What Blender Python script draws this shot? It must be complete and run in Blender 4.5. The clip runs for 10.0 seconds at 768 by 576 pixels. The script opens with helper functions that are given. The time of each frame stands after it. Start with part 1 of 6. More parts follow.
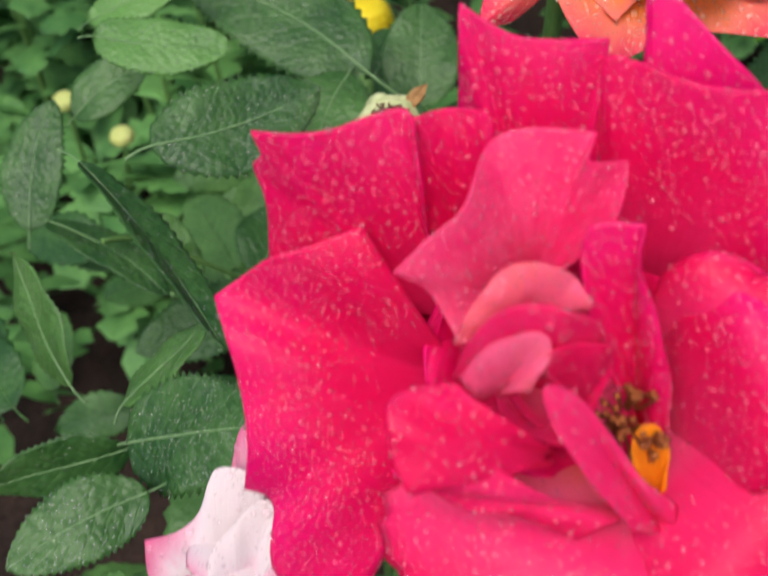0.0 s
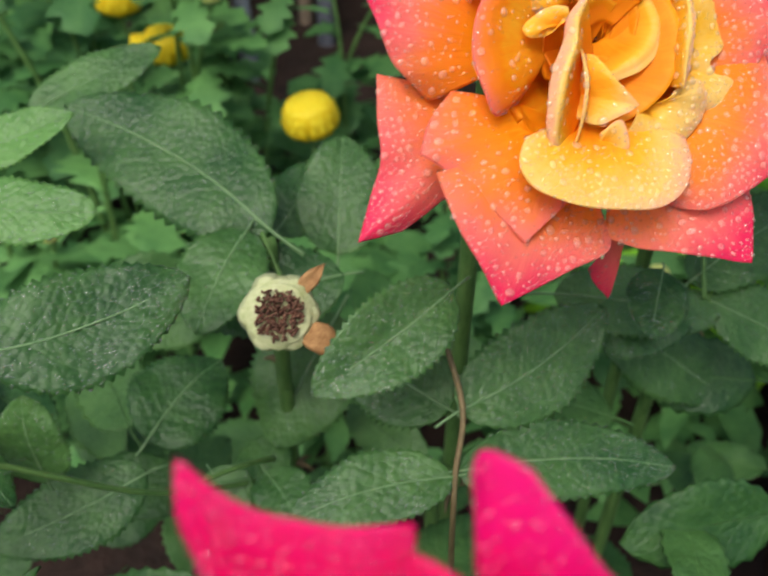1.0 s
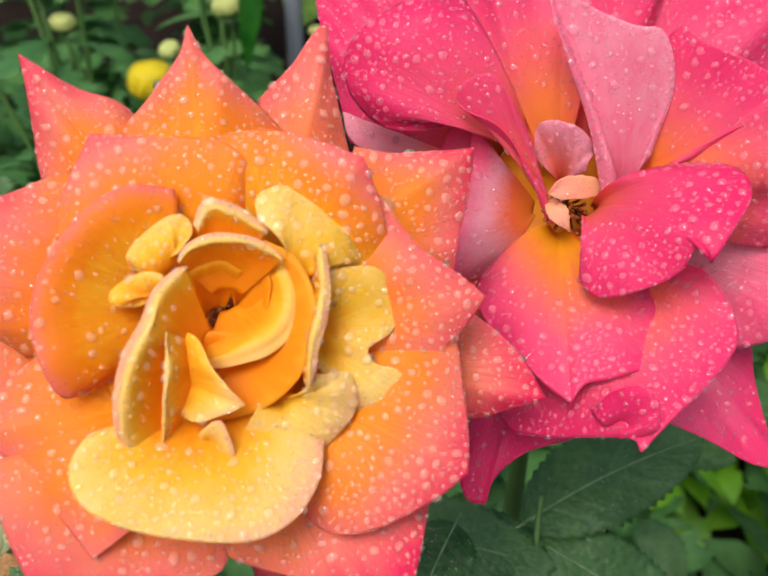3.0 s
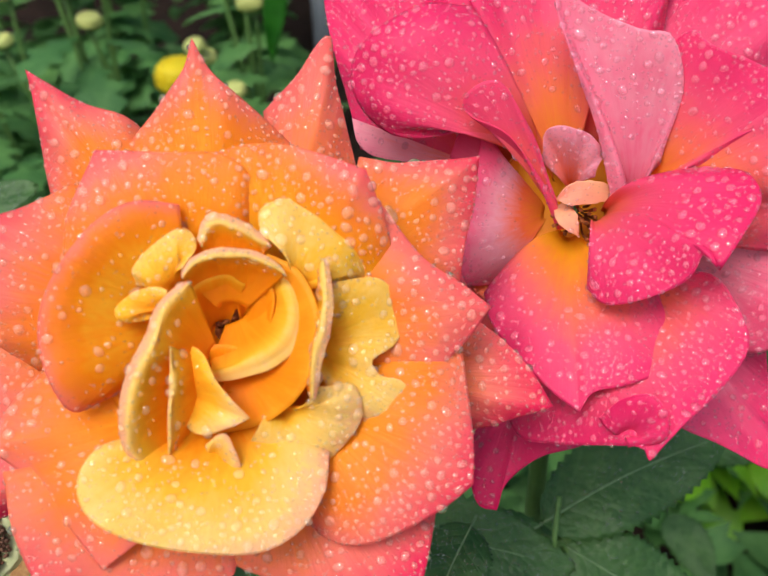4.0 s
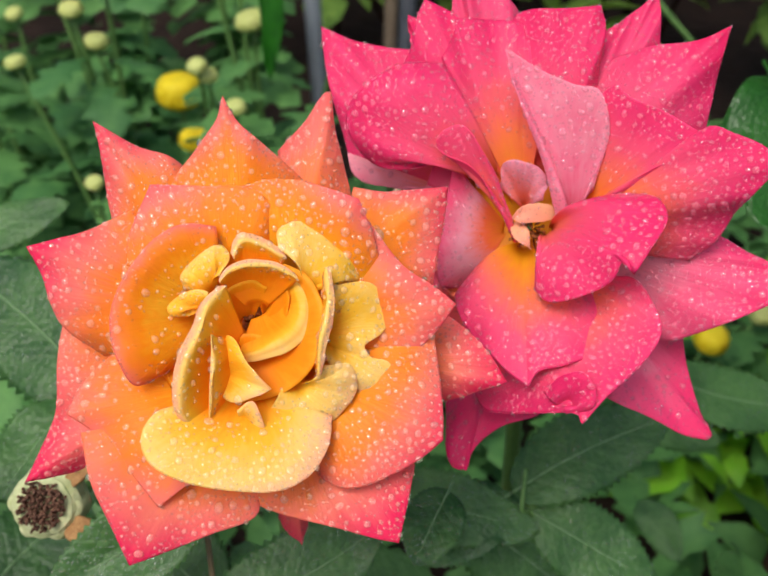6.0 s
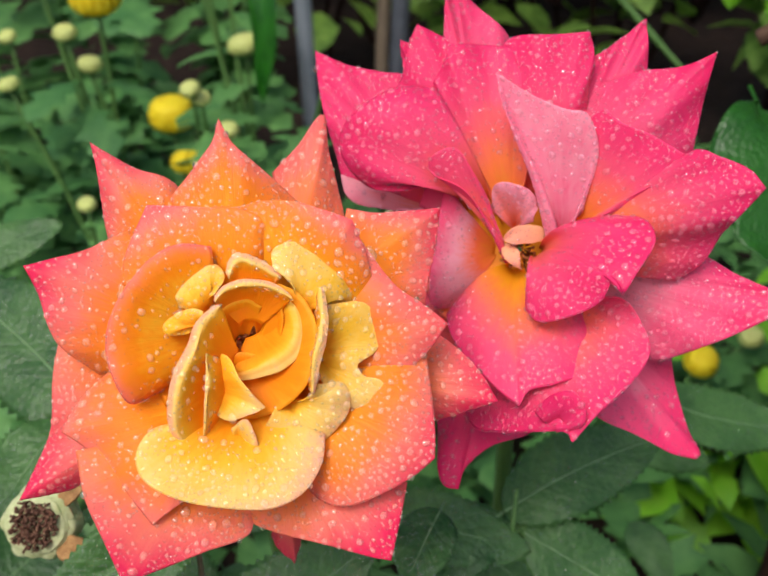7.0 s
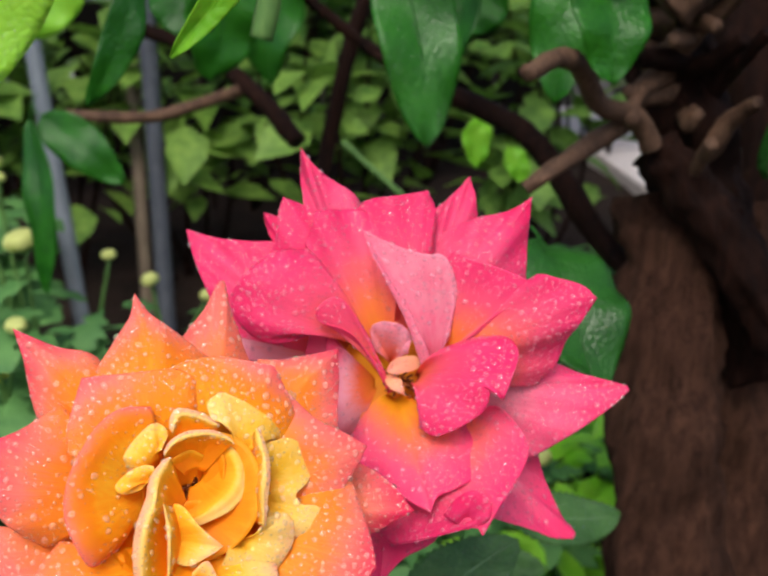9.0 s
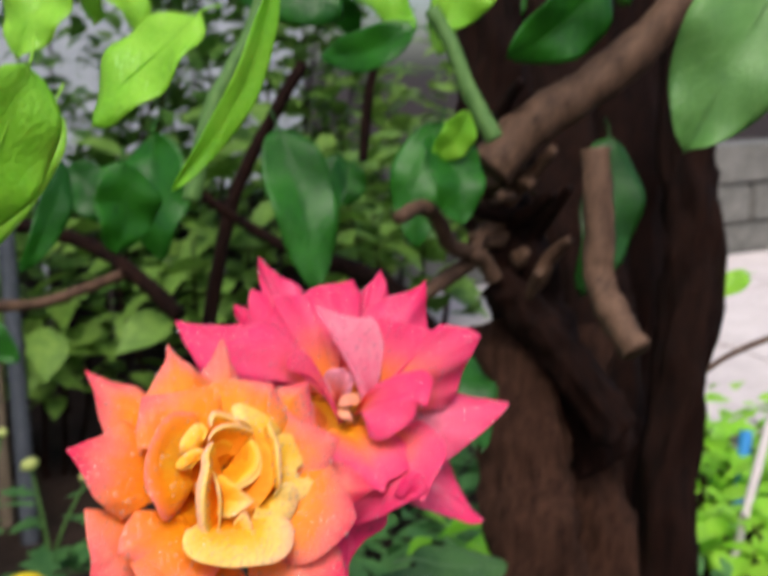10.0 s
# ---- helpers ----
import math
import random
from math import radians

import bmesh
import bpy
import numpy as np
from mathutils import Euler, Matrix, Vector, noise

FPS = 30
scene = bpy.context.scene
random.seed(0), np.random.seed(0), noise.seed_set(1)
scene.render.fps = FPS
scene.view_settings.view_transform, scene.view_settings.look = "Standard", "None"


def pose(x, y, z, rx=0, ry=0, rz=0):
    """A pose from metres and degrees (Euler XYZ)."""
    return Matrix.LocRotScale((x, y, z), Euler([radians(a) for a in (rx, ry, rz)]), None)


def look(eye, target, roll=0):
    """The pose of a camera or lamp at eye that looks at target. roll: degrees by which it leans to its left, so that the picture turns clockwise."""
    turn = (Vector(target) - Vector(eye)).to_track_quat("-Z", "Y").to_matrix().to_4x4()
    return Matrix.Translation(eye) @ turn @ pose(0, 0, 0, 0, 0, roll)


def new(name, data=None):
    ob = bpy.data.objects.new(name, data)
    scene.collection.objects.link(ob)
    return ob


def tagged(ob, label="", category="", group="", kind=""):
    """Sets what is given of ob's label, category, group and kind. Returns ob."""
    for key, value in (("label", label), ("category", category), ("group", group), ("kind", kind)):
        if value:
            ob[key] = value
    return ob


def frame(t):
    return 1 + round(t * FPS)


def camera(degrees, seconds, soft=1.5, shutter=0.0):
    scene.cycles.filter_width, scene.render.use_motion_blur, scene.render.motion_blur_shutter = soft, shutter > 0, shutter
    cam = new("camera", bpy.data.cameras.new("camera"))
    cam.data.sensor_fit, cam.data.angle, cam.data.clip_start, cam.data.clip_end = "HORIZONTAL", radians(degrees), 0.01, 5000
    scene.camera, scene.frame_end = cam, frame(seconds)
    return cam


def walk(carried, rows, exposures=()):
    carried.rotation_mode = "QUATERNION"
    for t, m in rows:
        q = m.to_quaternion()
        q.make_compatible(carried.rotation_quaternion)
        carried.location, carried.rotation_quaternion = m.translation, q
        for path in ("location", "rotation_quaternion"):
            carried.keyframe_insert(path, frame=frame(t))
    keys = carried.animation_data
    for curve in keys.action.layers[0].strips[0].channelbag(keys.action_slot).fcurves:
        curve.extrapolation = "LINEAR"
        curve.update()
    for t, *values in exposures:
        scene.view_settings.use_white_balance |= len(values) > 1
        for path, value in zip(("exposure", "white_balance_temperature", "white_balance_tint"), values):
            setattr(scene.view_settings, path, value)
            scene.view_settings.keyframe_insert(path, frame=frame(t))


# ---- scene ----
cam = camera(44, 10.0, 1.5, 0.22)
cam.data.dof.use_dof = True
cam.data.dof.focus_distance = 0.176
cam.data.dof.aperture_fstop = 31.0
PATH = [
    (0.0, look((-0.0853, -0.2153, 0.6877), (-0.0864, -0.0689, 0.5515), -4.29)),
    (0.5, look((-0.0863, -0.1782, 0.6911), (-0.0828, -0.0284, 0.5586), -3.10)),
    (1.0, look((-0.0600, -0.1558, 0.6894), (-0.0557, -0.0031, 0.5602), -2.04)),
    (1.5, look((-0.0357, -0.1344, 0.6880), (-0.0351, 0.0208, 0.5619), -1.10)),
    (2.0, look((-0.0099, -0.1240, 0.6878), (-0.0140, 0.0333, 0.5643), -0.36)),
    (2.5, look((0.0078, -0.1097, 0.6920), (-0.0029, 0.0516, 0.5743), -0.27)),
    (3.0, look((0.0199, -0.1033, 0.6947), (0.0066, 0.0586, 0.5780), 0.12)),
    (3.2, look((0.0237, -0.1006, 0.6934), (0.0095, 0.0620, 0.5778), -0.42)),
    (4.5, look((0.0240, -0.1015, 0.6997), (0.0023, 0.0572, 0.5798), -2.14)),
    (5.0, look((0.0227, -0.1011, 0.6982), (0.0013, 0.0577, 0.5786), -2.39)),
    (5.2, look((0.0213, -0.1141, 0.7121), (0.0024, 0.0427, 0.5893), -1.92)),
    (6.3, look((0.0309, -0.1366, 0.7226), (0.0125, 0.0254, 0.6069), -1.71)),
    (6.5, look((0.0307, -0.1368, 0.7223), (0.0129, 0.0255, 0.6068), -1.53)),
    (7.0, look((0.0290, -0.1386, 0.7235), (0.0122, 0.0251, 0.6099), -1.28)),
    (7.5, look((0.0226, -0.1411, 0.7261), (0.0079, 0.0253, 0.6160), -1.20)),
    (8.0, look((0.0197, -0.1405, 0.7291), (0.0146, 0.0308, 0.6261), -0.84)),
    (8.5, look((0.0155, -0.1439, 0.7313), (0.0282, 0.0317, 0.6365), -0.49)),
    (9.0, look((-0.0038, -0.1651, 0.7320), (0.0300, 0.0135, 0.6487), -0.79)),
    (9.2, look((-0.0258, -0.1764, 0.7265), (0.0167, 0.0025, 0.6479), -0.84)),
    (9.5, look((-0.0543, -0.2030, 0.7016), (-0.0035, -0.0245, 0.6270), -1.46)),
    (9.8, look((-0.0559, -0.2363, 0.7119), (0.0015, -0.0551, 0.6498), -2.65)),
    (10.0, look((-0.0647, -0.2624, 0.7235), (0.0058, -0.0805, 0.6798), -1.86)),
]
EXPOSURE = [(0.0, 0.20), (1.5, 0.16), (4.5, 0.13), (10.0, 0.26)]
walk(cam, PATH, EXPOSURE)

# ---- world and light ----
world = bpy.data.worlds.new("overcast_sky")
scene.world = world
world.use_nodes = True
wn = world.node_tree
sky = wn.nodes.new("ShaderNodeTexSky")
sky.sky_type = "NISHITA"
sky.sun_disc = False
sky.sun_elevation = radians(58)
sky.sun_rotation = radians(200)
sky.air_density = 1.0
sky.dust_density = 4.0
wn.links.new(sky.outputs["Color"], wn.nodes["Background"].inputs["Color"])
wn.nodes["Background"].inputs["Strength"].default_value = 0.145

sun_data = bpy.data.lights.new("sun", "SUN")
sun_data.energy = 1.7
sun_data.angle = radians(28)
sun_data.color = (1.0, 0.97, 0.92)
sun = new("sun", sun_data)
sun.matrix_world = look((-0.5, -1.2, 2.6), (0, 0, 0.5))


# ---- materials ----
def mat_new(name):
    m = bpy.data.materials.new(name)
    m.use_nodes = True
    return m, m.node_tree.nodes, m.node_tree.links, m.node_tree.nodes["Principled BSDF"]


def add_noise(nodes, links, vector, scale, detail=4.0, rough=0.55):
    n = nodes.new("ShaderNodeTexNoise")
    n.inputs["Scale"].default_value = scale
    n.inputs["Detail"].default_value = detail
    n.inputs["Roughness"].default_value = rough
    if vector is not None:
        links.new(vector, n.inputs["Vector"])
    return n


def add_map(nodes, links, vector, scale):
    mp = nodes.new("ShaderNodeMapping")
    mp.inputs["Scale"].default_value = scale
    links.new(vector, mp.inputs["Vector"])
    return mp.outputs["Vector"]


def add_math(nodes, links, op, a, b):
    n = nodes.new("ShaderNodeMath")
    n.operation = op
    for i, s in enumerate((a, b)):
        if isinstance(s, (int, float)):
            n.inputs[i].default_value = s
        else:
            links.new(s, n.inputs[i])
    return n.outputs[0]


def add_ramp(nodes, links, fac, stops):
    r = nodes.new("ShaderNodeValToRGB")
    while len(r.color_ramp.elements) < len(stops):
        r.color_ramp.elements.new(0.5)
    for e, (p, c) in zip(r.color_ramp.elements, stops):
        e.position, e.color = p, (*c, 1)
    links.new(fac, r.inputs["Fac"])
    return r.outputs["Color"]


def add_bump(nodes, links, height, strength, distance, target):
    b = nodes.new("ShaderNodeBump")
    b.inputs["Strength"].default_value = strength
    b.inputs["Distance"].default_value = distance
    links.new(height, b.inputs["Height"])
    links.new(b.outputs["Normal"], target.inputs["Normal"])
    return b


def add_translucent(nodes, links, bsdf, colour, amount):
    tr = nodes.new("ShaderNodeBsdfTranslucent")
    mx = nodes.new("ShaderNodeMixShader")
    mx.inputs["Fac"].default_value = amount
    links.new(colour, tr.inputs["Color"])
    links.new(bsdf.outputs[0], mx.inputs[1])
    links.new(tr.outputs[0], mx.inputs[2])
    links.new(mx.outputs[0], nodes["Material Output"].inputs["Surface"])


def petal_material(name, stops, translucent=0.3):
    m, nodes, links, b = mat_new(name)
    tone = nodes.new("ShaderNodeAttribute")
    tone.attribute_name = "tone"
    uv = nodes.new("ShaderNodeUVMap")
    obj = nodes.new("ShaderNodeTexCoord")
    veins = add_noise(nodes, links, add_map(nodes, links, uv.outputs[0], (30, 2.0, 1)), 1.0, 3)
    blotch = add_noise(nodes, links, obj.outputs["Object"], 130, 3)
    a = add_math(nodes, links, "MULTIPLY_ADD", veins.outputs["Fac"], 0.10)
    links.new(tone.outputs["Fac"], a.node.inputs[2])
    c = add_math(nodes, links, "MULTIPLY_ADD", blotch.outputs["Fac"], 0.16)
    links.new(a, c.node.inputs[2])
    fac = add_math(nodes, links, "SUBTRACT", c, 0.13)
    colour = add_ramp(nodes, links, fac, stops)
    links.new(colour, b.inputs["Base Color"])
    b.inputs["Roughness"].default_value = 0.5
    b.inputs["Specular IOR Level"].default_value = 0.25
    skin = add_noise(nodes, links, obj.outputs["Object"], 1500, 2)
    add_bump(nodes, links, add_math(nodes, links, "ADD", veins.outputs["Fac"], add_math(nodes, links, "MULTIPLY", skin.outputs["Fac"], 0.25)), 0.3, 0.0004, b)
    add_translucent(nodes, links, b, colour, translucent)
    return m


def leaf_material(name, dark, light, rib, rough=0.42, translucent=0.18, rows=8.0):
    m, nodes, links, b = mat_new(name)
    uv = nodes.new("ShaderNodeUVMap")
    obj = nodes.new("ShaderNodeTexCoord")
    info = nodes.new("ShaderNodeObjectInfo")
    sep = nodes.new("ShaderNodeSeparateXYZ")
    links.new(uv.outputs[0], sep.inputs[0])
    across = add_math(nodes, links, "ABSOLUTE", add_math(nodes, links, "SUBTRACT", sep.outputs[0], 0.5), 0)
    wob = add_noise(nodes, links, add_map(nodes, links, uv.outputs[0], (3.0, 5.0, 1.0)), 1.0, 2)
    slant = add_math(nodes, links, "ADD", add_math(nodes, links, "SUBTRACT", sep.outputs[1], add_math(nodes, links, "MULTIPLY", across, 0.55)), add_math(nodes, links, "MULTIPLY", wob.outputs["Fac"], 0.12))
    wave = add_math(nodes, links, "SINE", add_math(nodes, links, "MULTIPLY", slant, rows * 6.283), 0)
    vein = add_math(nodes, links, "POWER", add_math(nodes, links, "MULTIPLY_ADD", wave, 0.5), 10)
    vein.node.inputs[0].links[0].from_node.inputs[2].default_value = 0.5
    big = add_noise(nodes, links, obj.outputs["Object"], 45, 4)
    fine = add_noise(nodes, links, obj.outputs["Object"], 420, 3)
    f = add_math(nodes, links, "ADD", add_math(nodes, links, "MULTIPLY", big.outputs["Fac"], 0.75),
                 add_math(nodes, links, "MULTIPLY", fine.outputs["Fac"], 0.25))
    f2 = add_math(nodes, links, "ADD", f, add_math(nodes, links, "MULTIPLY", add_math(nodes, links, "SUBTRACT", info.outputs["Random"], 0.5), 0.3))
    base = add_ramp(nodes, links, f2, [(0.3, dark), (0.72, light)])
    mix = nodes.new("ShaderNodeMixRGB")
    links.new(base, mix.inputs[1])
    mix.inputs[2].default_value = (*rib, 1)
    links.new(add_math(nodes, links, "MULTIPLY", vein, 0.07), mix.inputs[0])
    links.new(mix.outputs[0], b.inputs["Base Color"])
    b.inputs["Roughness"].default_value = rough
    b.inputs["Specular IOR Level"].default_value = 0.4
    cells = nodes.new("ShaderNodeTexVoronoi")
    cells.feature = "F1"
    cells.inputs["Scale"].default_value = 480
    links.new(obj.outputs["Object"], cells.inputs["Vector"])
    h = add_math(nodes, links, "SUBTRACT", add_math(nodes, links, "MULTIPLY", fine.outputs["Fac"], 0.5), add_math(nodes, links, "MULTIPLY", cells.outputs["Distance"], 0.8))
    h2 = add_math(nodes, links, "SUBTRACT", h, add_math(nodes, links, "MULTIPLY", vein, 0.16))
    h3 = add_math(nodes, links, "ADD", h2, add_math(nodes, links, "MULTIPLY", big.outputs["Fac"], 0.8))
    add_bump(nodes, links, h3, 0.7, 0.0007, b)
    add_translucent(nodes, links, b, mix.outputs[0], translucent)
    return m


def rough_material(name, dark, light, scale=(60, 60, 12), bump=0.003, rough=0.8, gloss=0.25):
    m, nodes, links, b = mat_new(name)
    obj = nodes.new("ShaderNodeTexCoord")
    v = add_map(nodes, links, obj.outputs["Object"], scale)
    n1 = add_noise(nodes, links, v, 1.0, 6, 0.65)
    n2 = add_noise(nodes, links, v, 5.0, 4, 0.6)
    f = add_math(nodes, links, "ADD", add_math(nodes, links, "MULTIPLY", n1.outputs["Fac"], 0.65),
                 add_math(nodes, links, "MULTIPLY", n2.outputs["Fac"], 0.35))
    links.new(add_ramp(nodes, links, f, [(0.32, dark), (0.68, light)]), b.inputs["Base Color"])
    b.inputs["Roughness"].default_value = rough
    b.inputs["Specular IOR Level"].default_value = gloss
    add_bump(nodes, links, f, 0.8, bump, b)
    return m


def water_material(name, cloud, focus_tint):
    """Beads of water: clear refraction, a sharp sky reflection and a tint in place of focused light."""
    m, nodes, links, b = mat_new(name)
    nodes.remove(b)
    clear = nodes.new("ShaderNodeBsdfRefraction")
    clear.inputs["IOR"].default_value = 1.33
    clear.inputs["Roughness"].default_value = 0.0
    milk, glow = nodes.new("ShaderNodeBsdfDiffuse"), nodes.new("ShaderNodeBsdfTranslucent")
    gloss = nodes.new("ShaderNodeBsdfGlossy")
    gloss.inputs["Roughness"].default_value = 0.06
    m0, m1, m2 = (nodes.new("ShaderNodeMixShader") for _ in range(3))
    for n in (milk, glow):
        n.inputs["Color"].default_value = (*focus_tint, 1)
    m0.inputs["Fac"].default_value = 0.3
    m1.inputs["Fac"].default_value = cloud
    facing = nodes.new("ShaderNodeFresnel")
    facing.inputs["IOR"].default_value = 1.5
    links.new(facing.outputs[0], m2.inputs["Fac"])
    links.new(milk.outputs[0], m0.inputs[1])
    links.new(glow.outputs[0], m0.inputs[2])
    links.new(clear.outputs[0], m1.inputs[1])
    links.new(m0.outputs[0], m1.inputs[2])
    links.new(m1.outputs[0], m2.inputs[1])
    links.new(gloss.outputs[0], m2.inputs[2])
    links.new(m2.outputs[0], nodes["Material Output"].inputs["Surface"])
    return m


M_ORANGE = petal_material("orange_petal", [(0.0, (0.96, 0.42, 0.27)), (0.06, (0.98, 0.57, 0.29)), (0.13, (0.99, 0.70, 0.20)), (0.25, (0.98, 0.57, 0.030)), (0.40, (0.98, 0.33, 0.004)),
                                           (0.54, (0.97, 0.265, 0.026)), (0.70, (0.95, 0.22, 0.155)), (0.86, (0.92, 0.11, 0.14)), (1.0, (0.88, 0.022, 0.11))], 0.30)
M_PINK = petal_material("pink_petal", [(0.0, (0.96, 0.42, 0.012)), (0.18, (0.95, 0.24, 0.06)), (0.36, (0.92, 0.15, 0.14)),
                                       (0.52, (0.89, 0.090, 0.19)), (0.72, (0.85, 0.040, 0.165)), (1.0, (0.80, 0.008, 0.125))], 0.24)
M_PALE = petal_material("pale_pink_petal", [(0.0, (0.95, 0.31, 0.006)), (0.18, (0.93, 0.17, 0.06)), (0.34, (0.91, 0.37, 0.47)),
                                            (0.52, (0.88, 0.11, 0.24)), (0.72, (0.85, 0.040, 0.17)), (1.0, (0.80, 0.006, 0.105))], 0.24)
M_RED = petal_material("red_petal", [(0.0, (0.95, 0.30, 0.012)), (0.16, (0.92, 0.15, 0.08)), (0.36, (0.90, 0.12, 0.27)), (0.52, (0.88, 0.025, 0.17)),
                                     (0.74, (0.80, 0.001, 0.090)), (1.0, (0.86, 0.003, 0.19))], 0.26)
M_WHITE = petal_material("white_petal", [(0.0, (0.85, 0.78, 0.74)), (0.5, (0.84, 0.72, 0.76)), (0.72, (0.80, 0.36, 0.50)), (1.0, (0.72, 0.06, 0.24))])
M_YELLOW = petal_material("yellow_petal", [(0.0, (0.80, 0.50, 0.01)), (0.5, (0.88, 0.66, 0.01)), (1.0, (0.92, 0.80, 0.05))])
M_BUD = petal_material("bud_petal", [(0.0, (0.30, 0.45, 0.10)), (0.5, (0.58, 0.66, 0.18)), (1.0, (0.75, 0.78, 0.32))])
# Each tint paints in the petal-coloured light that a bead would focus.
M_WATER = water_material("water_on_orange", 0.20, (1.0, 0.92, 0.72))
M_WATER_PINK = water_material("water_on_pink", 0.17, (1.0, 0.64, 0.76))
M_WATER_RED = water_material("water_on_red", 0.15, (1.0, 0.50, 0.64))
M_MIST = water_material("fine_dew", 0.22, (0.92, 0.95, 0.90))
M_ROSE_LEAF = leaf_material("rose_leaf", (0.018, 0.077, 0.015), (0.092, 0.216, 0.051), (0.17, 0.30, 0.11), 0.45)
M_YOUNG_LEAF = leaf_material("young_leaf", (0.07, 0.20, 0.04), (0.15, 0.34, 0.08), (0.30, 0.46, 0.18), 0.4, 0.25)
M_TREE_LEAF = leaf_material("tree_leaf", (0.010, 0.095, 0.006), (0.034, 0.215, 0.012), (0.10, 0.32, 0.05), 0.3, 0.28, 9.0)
# Darker copy of tree_leaf, with one leaf's weaker light put into the colour.
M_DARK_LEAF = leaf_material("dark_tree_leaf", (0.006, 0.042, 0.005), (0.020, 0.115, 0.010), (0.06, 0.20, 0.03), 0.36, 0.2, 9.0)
# Lime green, raised so the colour carries backlight on the hanging leaves.
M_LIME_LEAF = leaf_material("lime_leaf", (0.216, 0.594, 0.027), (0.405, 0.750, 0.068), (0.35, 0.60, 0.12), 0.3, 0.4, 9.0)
M_MUM_LEAF = leaf_material("mum_leaf", (0.042, 0.150, 0.038), (0.140, 0.330, 0.085), (0.15, 0.30, 0.12), 0.6, 0.2)
M_HEDGE = leaf_material("hedge_leaf", (0.05, 0.15, 0.02), (0.26, 0.44, 0.075), (0.2, 0.3, 0.1), 0.55, 0.25)
M_RIB = rough_material("leaf_rib", (0.09, 0.19, 0.07), (0.20, 0.32, 0.15), (200, 200, 40), 0.0004, 0.5)
M_STEM = rough_material("green_stem", (0.05, 0.13, 0.03), (0.14, 0.26, 0.07), (200, 200, 40), 0.0006, 0.5)
M_BROWN_STEM = rough_material("brown_stem", (0.10, 0.07, 0.03), (0.22, 0.17, 0.08), (200, 200, 40), 0.0006, 0.55)
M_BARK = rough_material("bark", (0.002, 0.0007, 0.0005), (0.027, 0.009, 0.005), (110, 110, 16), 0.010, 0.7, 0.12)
M_PLANK = rough_material("ridged_bark", (0.011, 0.0045, 0.003), (0.095, 0.043, 0.026), (150, 150, 7), 0.010, 0.8, 0.1)
M_TWIG = rough_material("twig_bark", (0.035, 0.017, 0.010), (0.17, 0.095, 0.058), (120, 120, 40), 0.002, 0.7)
M_STAMEN = rough_material("stamen", (0.13, 0.02, 0.010), (0.42, 0.13, 0.03), (600, 600, 600), 0.0004, 0.8)
M_DRIED = rough_material("dried_stamen", (0.035, 0.014, 0.010), (0.26, 0.13, 0.08), (600, 600, 600), 0.0004, 0.85)
M_DRY = rough_material("dry_petal", (0.16, 0.065, 0.02), (0.50, 0.29, 0.12), (300, 300, 300), 0.0004, 0.8)
M_HIP = rough_material("hip_green", (0.34, 0.40, 0.16), (0.62, 0.64, 0.38), (180, 180, 180), 0.0004, 0.5)
M_SOIL = rough_material("soil", (0.006, 0.004, 0.003), (0.040, 0.022, 0.016), (14, 14, 14), 0.02, 0.9)
M_PIPE = rough_material("grey_pipe", (0.13, 0.15, 0.17), (0.22, 0.25, 0.28), (30, 30, 6), 0.0005, 0.45)
M_RIBBED = rough_material("ribbed_plastic", (0.045, 0.05, 0.065), (0.10, 0.11, 0.13), (30, 30, 6), 0.0005, 0.5)
M_STAKE = rough_material("wood_stake", (0.10, 0.075, 0.055), (0.26, 0.20, 0.14), (60, 60, 6), 0.002, 0.75)
M_BACKDROP = rough_material("backdrop_board", (0.004, 0.003, 0.003), (0.018, 0.014, 0.012), (12, 12, 2), 0.004, 0.8)
M_PAVING = rough_material("paving", (0.52, 0.46, 0.45), (0.70, 0.63, 0.62), (9, 9, 9), 0.003, 0.85)
M_WALL = rough_material("stone_wall", (0.10, 0.10, 0.09), (0.24, 0.23, 0.21), (12, 12, 12), 0.01, 0.85)
M_SKY_GAP = rough_material("sky_gap_pale", (0.36, 0.39, 0.43), (0.50, 0.53, 0.57), (4, 4, 4), 0.004, 0.9)
M_BLUE = rough_material("blue_pole", (0.03, 0.20, 0.55), (0.06, 0.30, 0.70), (30, 30, 6), 0.0005, 0.4)


# ---- mesh helpers ----
def link_mesh(name, verts, faces, material, parent=None, label="", uvs=None, tone=None, smooth=True):
    me = bpy.data.meshes.new(name)
    me.from_pydata([tuple(v) for v in verts], [], [tuple(f) for f in faces])
    if material is not None:
        me.materials.append(material)
    if smooth:
        me.polygons.foreach_set("use_smooth", [True] * len(me.polygons))
    if uvs is not None:
        layer = me.uv_layers.new(name="UVMap")
        idx = np.zeros(len(me.loops), dtype=np.int32)
        me.loops.foreach_get("vertex_index", idx)
        layer.data.foreach_set("uv", np.asarray(uvs, dtype=np.float32)[idx].ravel())
    if tone is not None:
        at = me.attributes.new("tone", "FLOAT", "POINT")
        at.data.foreach_set("value", np.asarray(tone, dtype=np.float32))
    me.update()
    ob = new(name, me)
    if parent is not None:
        ob.parent = parent
    if label:
        ob["label"] = label
    return ob


def empty(name, label, category, group="", kind="", at=(0, 0, 0)):
    ob = new(name)
    ob.location = at
    ob.empty_display_size = 0.01
    return tagged(ob, label, category, group, kind)


